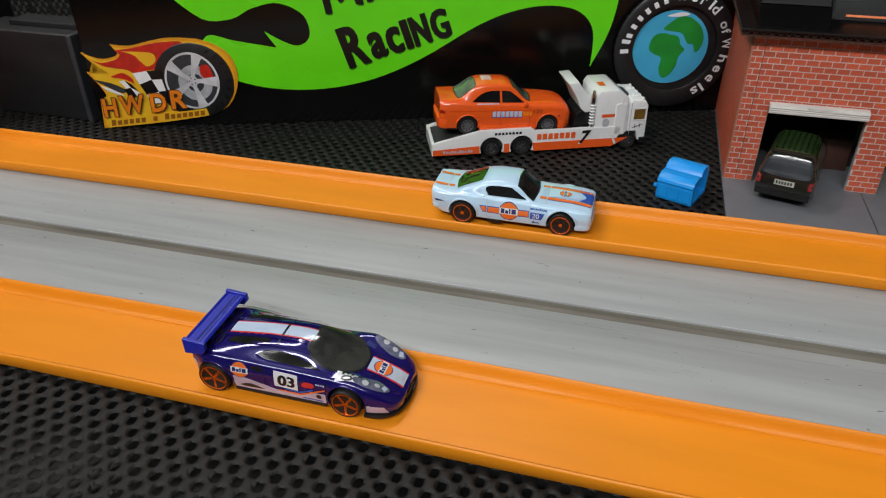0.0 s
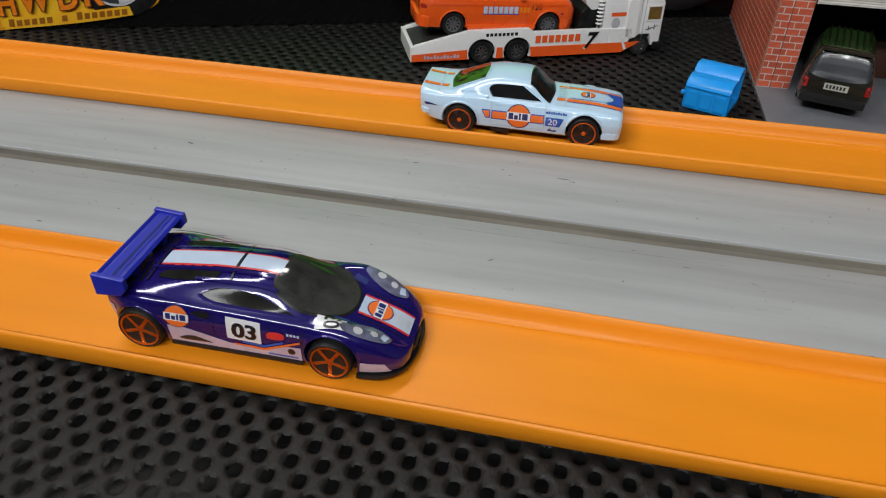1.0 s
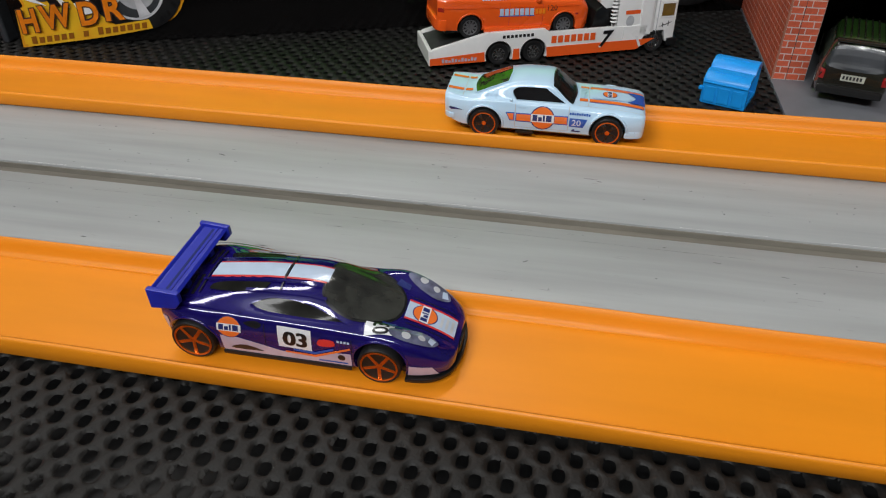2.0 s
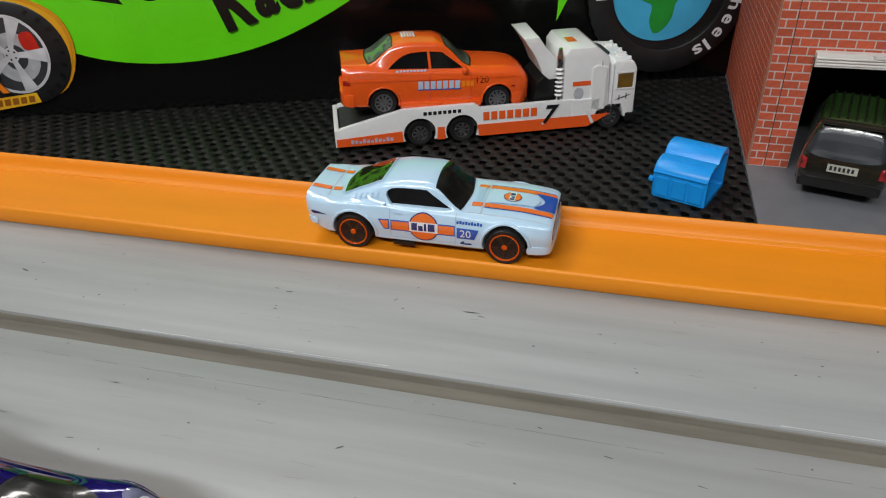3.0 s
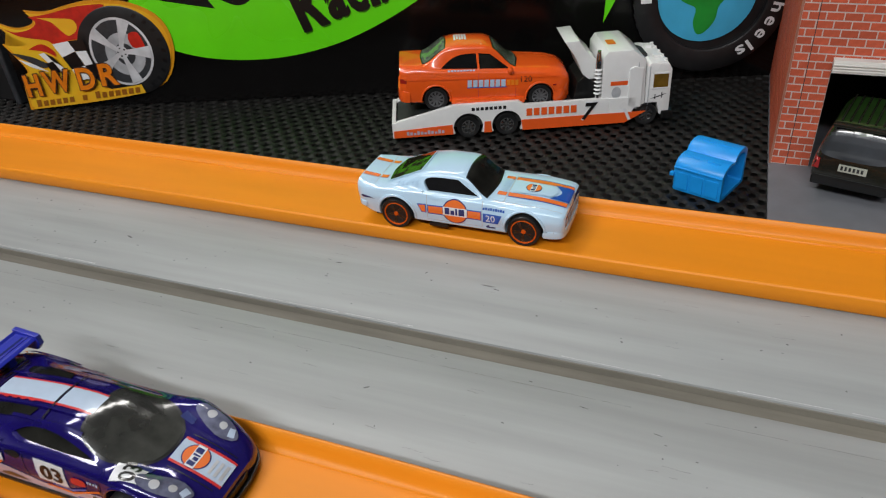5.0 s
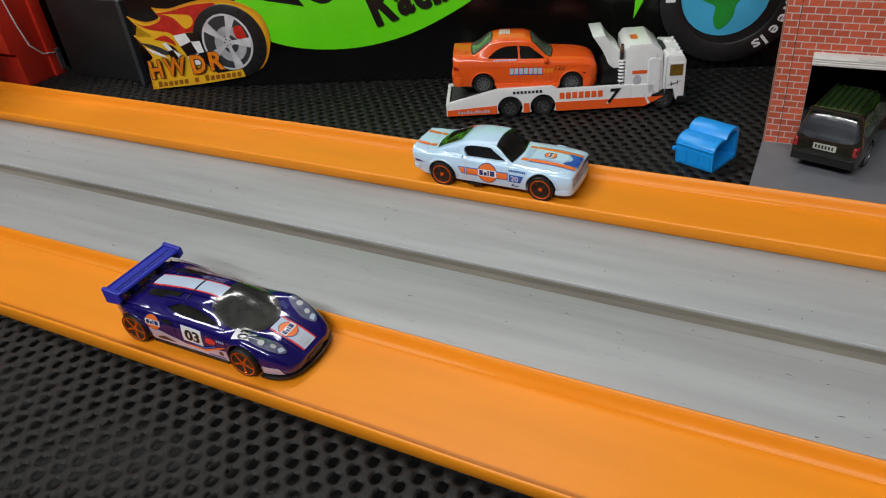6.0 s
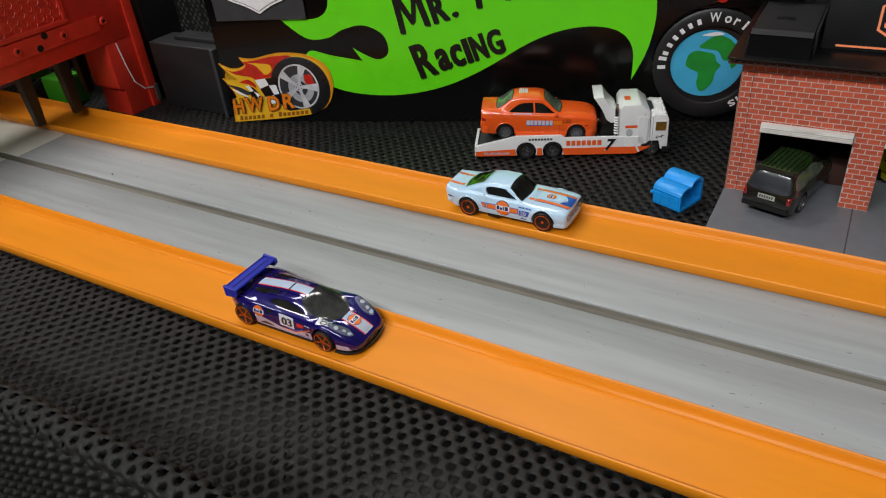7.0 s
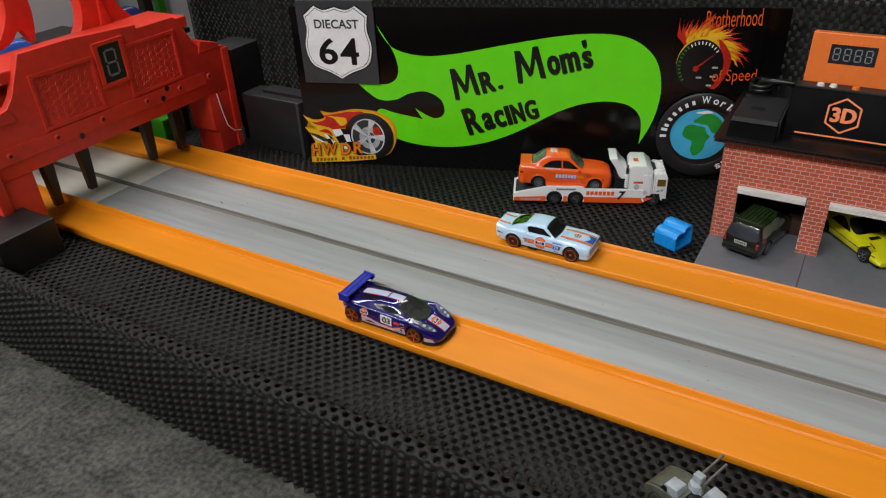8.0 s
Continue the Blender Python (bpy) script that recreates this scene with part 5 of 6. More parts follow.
def tyre_sign():
    root = sign("tyre_sign", "round tyre-shaped sign with a blue and green globe")
    # the whole disc is a little smaller than its drawing
    root.matrix_basis = root.matrix_basis @ Matrix.Translation((149.5 * MM, 0, 31.5 * MM)) @ Matrix.Scale(0.94, 4) @ Matrix.Translation((-149.5 * MM, 0, -33.5 * MM))
    cx, cz = 149.5, 33.5
    part("tyre", moved(lathe([(36.0, -2.2), (37.2, -2.8), (37.4, -4.4), (36.2, -5.2), (27, -5.4), (26.4, -5.0), (26.4, -2.2)], 72), Matrix.Translation((cx, 0, cz))), TYRE_PRINT, root, smooth=40)
    for k in range(48):
        a = 2 * math.pi * k / 48
        part("tread", moved(box(36.6, 37.4, -4.6, -2.6, -1.2, 1.2, 0.2), Matrix.Translation((cx, 0, cz)) @ Matrix.Rotation(-a, 4, "Y") @ Matrix.Rotation(0.35, 4, "X")), TYRE_PRINT, root)
    part("back", moved(lathe([(0.05, -0.4), (36, -0.4), (36, -2.4), (0.05, -2.4)], 48), Matrix.Translation((cx, 0, cz))), TYRE_PRINT, root)
    sheet("sea", [circle(cx - 2.2, cz + 0.4, 23.6, 56, 22.8)], SEA, root, 3.2, "light blue sea")
    g = lambda pts: [curve([(cx - 2.2 + x, cz + y) for x, y in pts], 4)]
    sheet("land", g([(-12, 7), (-7, 9.5), (-1, 8.4), (4, 7.0), (6, 2), (9, -1), (6, -5.5), (5, -12), (1, -17.5), (-3, -18.5), (-5.5, -13), (-5, -6), (-10, -3.2), (-13.5, 0)]), LAND, root, 3.4)
    sheet("land", g([(-6, 12), (-2, 16), (4, 19.5), (11, 18), (17, 13), (20, 6), (19, 0), (16, -3), (14, 2), (10, 3), (6, 9), (0, 10.5)]), LAND, root, 3.4)
    sheet("ice", g([(-5, 20), (4, 22), (9, 20.4), (2, 19.2)]), WHITE_PRINT, root, 3.5)

    def arc(word, start, h, step, bars=False):
        a = start
        for ch in word:
            m = shift(cx + 29.2 * math.cos(radians(a)), cz + 29.2 * math.sin(radians(a)), 0, a - 90)
            if ch != " ":
                w = {"W": 7.0, "h": 4.6, "l": 1.6, "f": 3.0, "r": 3.4}.get(ch, 4.4)
                if bars:
                    sheet("lettering_bar", [rect(-1.25, 1.25, 0, h * (0.7 + 0.3 * (ch in "Ol")))], WHITE_PRINT, root, 5.7, m=m)
                else:
                    sheet("letter", moved(letters(ch, h if ch in "WhldfW" else h * 0.74, w, bold=0.02), shift(-w / 2, 0)), WHITE_PRINT, root, 5.7, m=m)
            a -= {"W": step * 1.35, "l": step * 0.65, " ": step * 0.6}.get(ch, step)

    arc("Oliver's", 181, 5.2, 10.8, True)
    arc("World", 91, 6.2, 10.8)
    arc("of", 27, 5.6, 8)
    arc("Wheels", 5, 6.2, 12.6)
    return root


tyre_sign()


STICKER_EDGE = material("amber sticker edge", (0.72, 0.30, 0.012), 0.32)
STICKER_YELLOW = material("yellow sticker print", (0.80, 0.50, 0.02), 0.32, second=(0.82, 0.36, 0.015), scale=90)
LETTER_BROWN = material("brown print", (0.30, 0.10, 0.008), 0.35)


def club_sticker():
    root = sign("club_sticker", "die-cut sticker with flames, a wheel and orange block lettering")
    out = curve([(-187, -9, 1), (-150, -6), (-128, -3), (-112, 3), (-104.5, 18), (-107, 33), (-120, 41.5), (-138, 43.5), (-150, 42), (-162, 39.5), (-172, 40.6, 1), (-169, 36), (-172, 33.4), (-180, 32.6), (-189, 36.4, 1), (-184, 30), (-178, 25), (-182, 24.4), (-188.6, 25, 1), (-184, 18), (-181, 11), (-185, 9, 1)], 4)
    part("backing", moved(prism(out, -0.3, 0.9, "z"), frame_to("side", 0)), STICKER_EDGE, root)
    inner = [(-147 + (x + 147) * 0.965, 17.5 + (z - 17.5) * 0.945) for x, z in out]
    sheet("field", [inner], STICKER_YELLOW, root, 1.1)
    for k, (pts, mat) in enumerate((([(-170.5, 37.4, 1), (-160, 38.5), (-146, 41.2), (-132, 41.3), (-141, 36), (-146, 26, 1), (-155, 25.4), (-161, 23.2), (-165.6, 26), (-172, 27.2), (-179, 28.9), (-186, 33.4, 1), (-179.8, 30.6), (-172, 31.7), (-167.8, 34.6)], FIRE_RED),
                                    ([(-166.7, 36.8, 1), (-157, 36.2), (-149.4, 35.1), (-148.8, 30.6), (-153.7, 27.7), (-157, 30.6), (-160.2, 34.5)], STICKER_YELLOW),
                                    ([(-176, 22.1, 1), (-168.9, 24.4), (-164, 21), (-163.5, 17.6, 1), (-167.8, 20.4)], FIRE_RED),
                                    ([(-186.4, 21, 1), (-180, 17), (-172, 12.6), (-168, 14, 1), (-176, 18.4)], SIGN_GREY),
                                    ([(-183, 17.4, 1), (-176, 14.6), (-170, 10.6, 1), (-178, 13.4)], WHITE_PRINT))):
        sheet("flame" if k < 3 else "flag_tatter", [curve(pts, 4)], mat, root, 1.3 + 0.05 * k)
    # printed tyre, rim and spokes
    part("tyre", moved(lathe([(23.6, -0.9), (24.0, -1.3), (23.4, -1.6), (14.6, -1.6), (14.4, -1.2)], 56), Matrix.Translation((-129.2, 0, 18.6)) @ Matrix.Diagonal((0.93, 1, 0.92, 1))), TYRE_PRINT, root, smooth=40)
    for k in range(9):
        a = radians(-60 + k * 15)
        sheet("tread", [[(-129.2 + r * math.cos(a + d), 18.6 + r * math.sin(a + d)) for r, d in ((18.6, -0.03), (20.8, -0.05), (20.8, 0.03), (18.6, 0.05))]], INK, root, 1.75)
    sheet("rim", [circle(-130.3, 18.7, 15.4, 44, 16.8)], SPOKE_PRINT, root, 1.8)
    sheet("wheel_back", [circle(-130.3, 18.7, 14.2, 44, 15.6)], SIGN_GREY, root, 1.85)
    sheet("disc", [circle(-128.6, 17.6, 9.6, 30, 10.6)], SILVER_PRINT, root, 1.9)
    sheet("disc", [circle(-128.6, 17.6, 4.8, 30, 5.4)], SIGN_GREY, root, 1.93)
    sheet("caliper", [curve([(-124.6, 27.0), (-119.6, 27.6), (-117.6, 19.4, 1), (-124, 21.0)], 4)], FIRE_RED, root, 1.96)
    for k in range(5):
        a = radians(72 + 72 * k)
        p = lambda r, d: (-130.3 + r * math.cos(a + d), 18.7 + 1.09 * r * math.sin(a + d))
        sheet("spoke", [[p(1.0, -1.2), p(6.0, -0.22), p(14.6, -0.24), p(14.6, 0.16), p(6.0, 0.2), p(1.0, 1.2)]], SPOKE_PRINT, root, 2.0 + 0.02 * k)
    sheet("hub", [circle(-130.0, 18.7, 3.0, 20, 3.3)], SPOKE_PRINT, root, 2.12)
    for k in range(5):
        a = radians(36 + 72 * k)
        sheet("wheel_nut", [circle(-130.0 + 1.9 * math.cos(a), 18.7 + 2.0 * math.sin(a), 0.45, 8)], INK, root, 2.16)
    # waving chequered flag
    squares = ((-162.9, -154.8, -152.8, -160.2, 24.3, 25.4, 20.4, 17.6, 1), (-154.8, -147.2, -146.6, -152.8, 25.4, 26.0, 20.4, 20.4, 0), (-160.2, -152.8, -150.4, -157.5, 17.6, 20.2, 13.0, 11.4, 0), (-152.8, -147.2, -146.2, -150.2, 20.2, 20.4, 13.6, 13.0, 1), (-171.3, -168.3, -165.6, -168.3, 19.8, 20.4, 15.9, 15.3, 1), (-168.3, -164.8, -162.2, -165.6, 20.2, 18.0, 13.6, 15.9, 0), (-165.6, -162.2, -159.6, -163.0, 15.9, 13.6, 9.4, 10.6, 1), (-169.6, -165.6, -163.4, -167.6, 15.0, 15.9, 10.6, 10.0, 0), (-157.5, -150.4, -148.6, -155.6, 11.4, 13.0, 6.6, 5.6, 1), (-150.4, -146.2, -144.6, -148.6, 13.0, 13.6, 7.6, 6.6, 0))
    for q in squares:
        sheet("flag_square", [list(zip(q[:4], q[4:8]))], WHITE_PRINT if q[8] else INK, root, 2.25)
    for ch, x, z, w in (("H", -184.2, -1.8, 9.0), ("W", -173.4, -0.4, 14.6), ("D", -156.6, 0.6, 9.6), ("R", -144.8, 2.2, 9.2)):
        for name, mat, off, d, bold in (("lettering_edge", BROWN_CARD, 2.4, 0.0, 0.07), ("lettering", FIRE_ORANGE, 2.6, 0.0, 0.03)):
            sheet(name, letters(ch, 11.3 + (bold - 0.03) * 22, w + (bold - 0.03) * 22, 0.12, bold=bold), mat, root, off, m=shift(x - (bold - 0.03) * 11, z - (bold - 0.03) * 11, 0, 4))
    sheet("lettering_strip", [curve([(-184, -8.2, 1), (-150, -5.6), (-124, -2.2, 1), (-125, 2.2, 1), (-150, -0.4), (-183, -2.6, 1)], 4)], STICKER_YELLOW, root, 2.3)
    for k in range(16):
        if k not in (6, 8):
            h = 3.6 if k in (0, 9) else 2.8
            sheet("lettering_bar", [[(-181.6 + k * 3.5, -7.0 + k * 0.33), (-179.2 + k * 3.5, -6.8 + k * 0.33), (-178.8 + k * 3.5, -6.8 + h + k * 0.33), (-181.2 + k * 3.5, -7.0 + h + k * 0.33)]], LETTER_BROWN, root, 2.5)
    return root


club_sticker()


# ---------------------------------------------------------------- blocks beside the banner, blue bin
def wood_block(x0, x1, y0, y1, z1, label, turn=0.0, mat=None):
    root = part("wood_block", box(x0, x1, y0, y1, MAT_Z, z1, 1.2, segments=3), mat or BLACK_WOOD, smooth=40)
    root.matrix_basis = place(0, 0, 0, turn)
    return tagged(root, label, "block", "black blocks beside the track")


wood_block(-318, -250, 76, 102, 43, "black stained wooden block with visible grain")
wood_block(-366, -331, 86, 122, 80, "tall black wooden block behind the gate foot")
# added strip: imitates the light on top of the black block
tagged(part("lit_top_strip", box(-300, -251, 86, 101, 43, 46, 0.5), CLOCK_GREY), "added grey strip standing in for the black block's lit top", "plank")
wood_block(-250, -246.5, 72, 96, 44, "thin grey edge strip beside the banner", 0, SIGN_GREY)
wood_block(-440, -292, -190, -146, 27, "black block at the start of the near lane")


def blue_bin():
    root = thing("toy_bin", place(81, 64.0, MAT_Z, -21), "bright blue plastic toy container with rounded lids, open at one end", "toy container")
    prof = [(0.6, 0), (0, 0.6), (-0.3, 9.3), (-0.2, 10.2), (0.5, 11.3), (1.8, 12.3), (4.0, 13.0), (6.6, 13.2), (8.4, 12.8), (9.0, 12.5), (9.5, 13.2), (10.3, 14.4), (11.8, 15.4), (14.0, 15.8), (16.6, 15.6), (18.6, 14.8), (19.8, 13.4), (20, 0.6), (19.4, 0)]
    bm = bmesh.new()
    inner = [(10 + (y - 10) * 0.84, 7.4 + (z - 7.4) * 0.80) for y, z in prof]
    # from the rounded closed end over the open rim to the inner end
    loops = [(0.0, 0.94, prof), (0.3, 0.98, prof), (0.9, 1.0, prof), (17.7, 1.0, prof), (18.0, 0.985, prof), (18.0, 1.0, inner), (4.0, 1.0, inner)]
    rings = [[bm.verts.new((x, 10 + (y - 10) * k, 7.4 + (z - 7.4) * k)) for y, z in ring] for x, k, ring in loops]
    for A, B in zip(rings, rings[1:]):
        for k in range(len(prof)):
            bm.faces.new((A[k - 1], A[k], B[k], B[k - 1]))
    bm.faces.new(rings[0]), bm.faces.new(rings[-1])
    bmesh.ops.recalc_face_normals(bm, faces=bm.faces)
    part("shell", bm, BLUE_BIN, root, smooth=35)
    for x in (1.2, 6.8, 12.4):
        part("side_panel", box(x, x + 4.6, -0.5, 0.4, 1.4, 8.2, 0.4), BLUE_BIN, root)
    part("hinge", box(-1.2, 0.4, -0.8, 1.0, 6.0, 7.4, 0.3), BLUE_BIN, root)
    part("lid_rim", box(0.2, 17.8, -0.75, 0.2, 9.3, 10.0, 0.3), BLUE_BIN, root)
    for x in (3.2, 10.2):
        for y, z in ((3.4, 12.7), (13.0, 15.5)):
            part("lid_bump", box(x, x + 5.0, y, y + 1.0, z - 0.4, z + 0.45, 0.3), BLUE_BIN, root)
    return root


blue_bin()


# ---------------------------------------------------------------- garage
GX0, GX1, GY, GB, GZ0, GZ1 = 114.0, 262.0, 92.5, 198.0, MAT_Z + 1.0, 66.0
DOORS = ((127.5, 171.0), (184.8, 244.0))
DOOR_Z = 33.5
garage = thing("toy_garage", Matrix(), "brick-printed toy garage with two open doors", "toy garage")
part("slab", box(113.6, 300, 27.9, 202, MAT_Z - 1, MAT_Z + 1.0, 0.2), SLAB, garage, "grey card forecourt")
part("slab_joint", box(178, 178.5, 28, GY, MAT_Z + 0.9, MAT_Z + 1.06), SIGN_GREY, garage)
front = prism([(GX0, GZ0), (GX0, GZ1), (GX1, GZ1), (GX1, GZ0), (DOORS[1][1], GZ0), (DOORS[1][1], DOOR_Z), (DOORS[1][0], DOOR_Z), (DOORS[1][0], GZ0), (DOORS[0][1], GZ0), (DOORS[0][1], DOOR_Z), (DOORS[0][0], DOOR_Z), (DOORS[0][0], GZ0)], GY, GY + 3, "y")
wall_front = part("front_wall", front, MORTAR, garage)
wall_side = part("side_wall", box(GX0, GX0 + 3, GY + 3.01, GB, GZ0, GZ1), MORTAR, garage)
part("side_wall", box(GX1 - 3, GX1, GY + 3.01, GB, GZ0, GZ1), SIDE_CARD, garage)
# inner faces have the garage's shade put into their colour
part("back_wall", box(GX0 + 3.01, GX1 - 3.01, GB - 3, GB, GZ0, GZ1), SHADED_INSIDE, garage)
part("partition", box(176.5, 178.5, GY + 30, GB - 3.01, GZ0, GZ1), SHADED_INSIDE, garage)
part("ceiling_card", box(GX0 + 3.01, GX1 - 3.01, GY + 3.01, GB - 3.01, 40, 42), SHADED_INSIDE, garage)
part("corner_edge", box(GX0 - 0.25, GX0 + 0.5, GY - 0.3, GY + 0.4, GZ0, GZ1 - 0.2, 0.1), SIDE_CARD, garage)
for k, (a, b) in enumerate(DOORS):
    door = part("door", prism([(GY - 3.6, DOOR_Z - 3.8), (GY - 3.0, DOOR_Z + 0.4), (GY + 40, DOOR_Z + 3.2), (GY + 40, DOOR_Z + 2.0), (GY - 1.6, DOOR_Z - 1.4), (GY - 2.4, DOOR_Z - 4.2)], a - 0.2, b - 0.4, "x", 0.15), DOOR_WHITE, garage, "white up-and-over door, raised")
    for z in (-3.0, -2.0, -1.0):
        part("door_rib", box(a - 0.1, b - 0.5, GY - 3.85, GY - 3.35, DOOR_Z + z - 0.2, DOOR_Z + z + 0.2, 0.1), DOOR_WHITE, door)
    part("door_handle", prism([(a + 16, 0.6), (a + 17, -0.5), (a + 26, -0.5), (a + 27, 0.6)], GY - 4.0, GY - 3.0, "y"), DOOR_WHITE, door, m=place(0, 0, DOOR_Z))
roof = part("roof", box(107, 270, 85, 204, GZ1 + 2.4, GZ1 + 3.4, 0.2), ROOF_BLACK, garage, "black corrugated card roof")
part("roof_underside", box(107.5, 262, 85.4, 204, GZ1 + 0.05, GZ1 + 0.5), BROWN_CARD, roof)
zig = [(108 + 1.75 * k, GZ1 + (0.7 if k % 2 else 2.2)) for k in range(92)]
bm = bmesh.new()
for a, b in zip(zig, zig[1:]):
    prism([(a[0], a[1]), (b[0], b[1]), (b[0], b[1] + 0.35), (a[0], a[1] + 0.35)], 85.6, 92, "y", bm=bm)
tagged(part("flute", bm, BROWN_CARD, roof), kind="stuff")

_brick = {}


def brick_piece(length, height):
    key = (round(length, 1), round(height, 1))
    if key not in _brick:
        _brick[key] = mesh_of(box(0, key[0], -0.14, 0.12, 0, key[1], 0.06, segments=1), BRICK)
    return _brick[key]


COURSE, LONG, JOINT = 2.86, 5.5, 0.42
side_bm, far_bm = bmesh.new(), bmesh.new()
for row in range(27):
    z = GZ0 + 0.3 + row * COURSE
    h = min(COURSE - JOINT, GZ1 - 0.2 - z)
    off = (LONG / 2 if row % 2 else 0) - 2 * LONG
    if h < 0.5:
        continue
    if z + h / 2 < DOOR_Z:
        spans = [(GX0 + 0.6, DOORS[0][0] - 0.1), (DOORS[0][1] + 0.1, DOORS[1][0] - 0.1), (DOORS[1][1] + 0.1, GX1)]
        if z + h > DOOR_Z - 0.1:
            h = max(DOOR_Z - 0.2 - z, 0.4)
    else:
        spans = [(GX0 + 0.6, GX1)]
    for a, b in spans:
        x = GX0 + off
        while x < b:
            lo, hi = max(x, a), min(x + LONG - JOINT, b)
            if hi - lo > 0.7 and lo > 200:
                joined(far_bm, moved(box(0, hi - lo, -0.14, 0.12, 0, h, 0.06, segments=1), Matrix.Translation((lo, GY, z))))
            elif hi - lo > 0.7:
                ob = new("brick", brick_piece(hi - lo, h))
                ob.parent = wall_front
                ob.matrix_basis = place(lo, GY, z)
            x += LONG
    y = GY + off
    while y < GB:
        lo, hi = max(y, GY + 0.6), min(y + LONG - JOINT, GB)
        if hi - lo > 0.7:
            box(GX0 - 0.14, GX0 + 0.1, lo, hi, z, z + h, 0, side_bm)
        y += LONG
tagged(part("side_bricks", side_bm, BRICK, wall_side), kind="stuff")
tagged(part("far_bricks", far_bm, BRICK, wall_front), kind="stuff")
part("corner_fold", box(GX0 + 5.6, GX0 + 5.85, GY - 0.2, GY + 0.1, GZ0, GZ1 - 0.2), SIGN_GREY, garage, "thin folded card edge")


# cars in the garage
# the lighter of the two tones imitates a reflected highlight on the glass
SUV_GLASS = material("blue-grey window plastic with painted sheen", (0.07, 0.08, 0.095), 0.3, second=(0.012, 0.014, 0.017), scale=45, coat=0.3)
def suv():
    root = thing("toy_car", place(142.0, 83.5, MAT_Z + 1.0, 75) @ Matrix.Scale(1.045, 4), "dark green toy estate car backed by tinted windows in the garage", "toy car", "cars in the garage")
    st = [(-14.5, 5.0, 10.5, 11.6, 8, 11.2, 11.5, 9.2, 12.4, 12.6), (-13.6, 3.2, 11.6, 12.5, 8, 12.0, 13.2, 9.4, 16.0, 16.4), (-10.6, 2.8, 12.0, 12.8, 8, 12.1, 14.0, 9.2, 23.6, 24.2), (-8, 2.8, 12.0, 12.8, 8, 12.1, 14.0, 9.3, 24.2, 24.8), (14, 2.8, 12.0, 12.8, 8, 12.1, 14.0, 9.2, 24.2, 24.9), (20, 2.8, 12.0, 12.8, 8, 12.0, 14.0, 9.2, 22.6, 23.2), (29, 2.8, 12.0, 12.8, 8, 12.0, 13.8, 10.2, 15.4, 15.8), (48, 3.0, 11.6, 12.4, 8, 11.4, 12.6, 9.8, 13.6, 14.0), (51, 4.5, 10.2, 11, 7, 10.2, 10.5, 9, 11.5, 11.8)]
    car = Car(root, st, SUV_GREEN, [(0, 5.0), (38, 5.0)], 5.9, 12.6, count=64)
    for x in (0, 38):
        for s in (-1, 1):
            wheel(root, x, s * 10.9, 5.0, 5.0, 3.4, DULL_STEEL, BLACK, 6, True, s)
    # the rear faces the forecourt: x is turned backwards here

    def back(name, outlines, mat, lift=0.1, label=""):
        bm = flat(outlines, 1.2)
        moved(bm, Matrix(((0, 0, -1, 0), (-1, 0, 0, 0), (0, 1, 0, 0), (0, 0, 0, 1))))
        lost = []
        for v in bm.verts:
            hit, normal, _, _ = car.tree.ray_cast(v.co - Vector((100, 0, 0)), Vector((1, 0, 0)))
            if hit is None:
                lost.append(v)
            else:
                v.co = hit - Vector((lift, 0, 0))
        bmesh.ops.delete(bm, geom=lost, context="VERTS")
        return part(name, bm, mat, root, label)

    back("rear_window", [curve([(-10.0, 14.8), (10.0, 14.8), (8.4, 21.6), (-8.4, 21.6)], 5)], SUV_GLASS, 0.15)
    back("licence_plate", [rect(-4.2, 4.2, 10.0, 12.6)], CREAM_LABEL, 0.3)
    for k in range(6):
        back("plate_bar", [rect(-3.5 + k * 1.2, -2.8 + k * 1.2, 10.6, 12.0)], DECAL_BLACK, 0.36)
    for s in (-1, 1):
        back("tail_lamp", [rect(s * 10.9 - 0.9, s * 10.9 + 0.9, 9.8, 13.4)], LAMP_RED, 0.2)
    part("rear_bumper", box(-15.8, -12.8, -11.6, 11.6, 4.4, 7.6, 0.8), BLACK, root)
    part("roof_skin", project(flat([curve([(-8.5, -8.4), (-8.5, 8.4), (15, 8.4), (15, -8.4)], 4)], 1.5), car.tree, "top", 0.14), SUV_ROOF, root)
    for k in range(7):
        y = -7.2 + k * 2.4
        part("roof_rib", box(-8.4, 15, y - 0.35, y + 0.35, 24.6, 25.4, 0.2), SUV_GREEN, root)
    part("roof_lip", box(-12.0, -9.4, -9.0, 9.0, 23.6, 24.8, 0.4), SUV_GREEN, root)
    car.both("side_window", [curve([(-8.5, 15.2), (-7.5, 21.5), (3, 21.7), (3.5, 15.2)], 4), curve([(5, 15.2), (5, 21.7), (14, 21.4), (24, 15.2)], 4)], GREY_GLASS, 0.12)
    return root


suv()


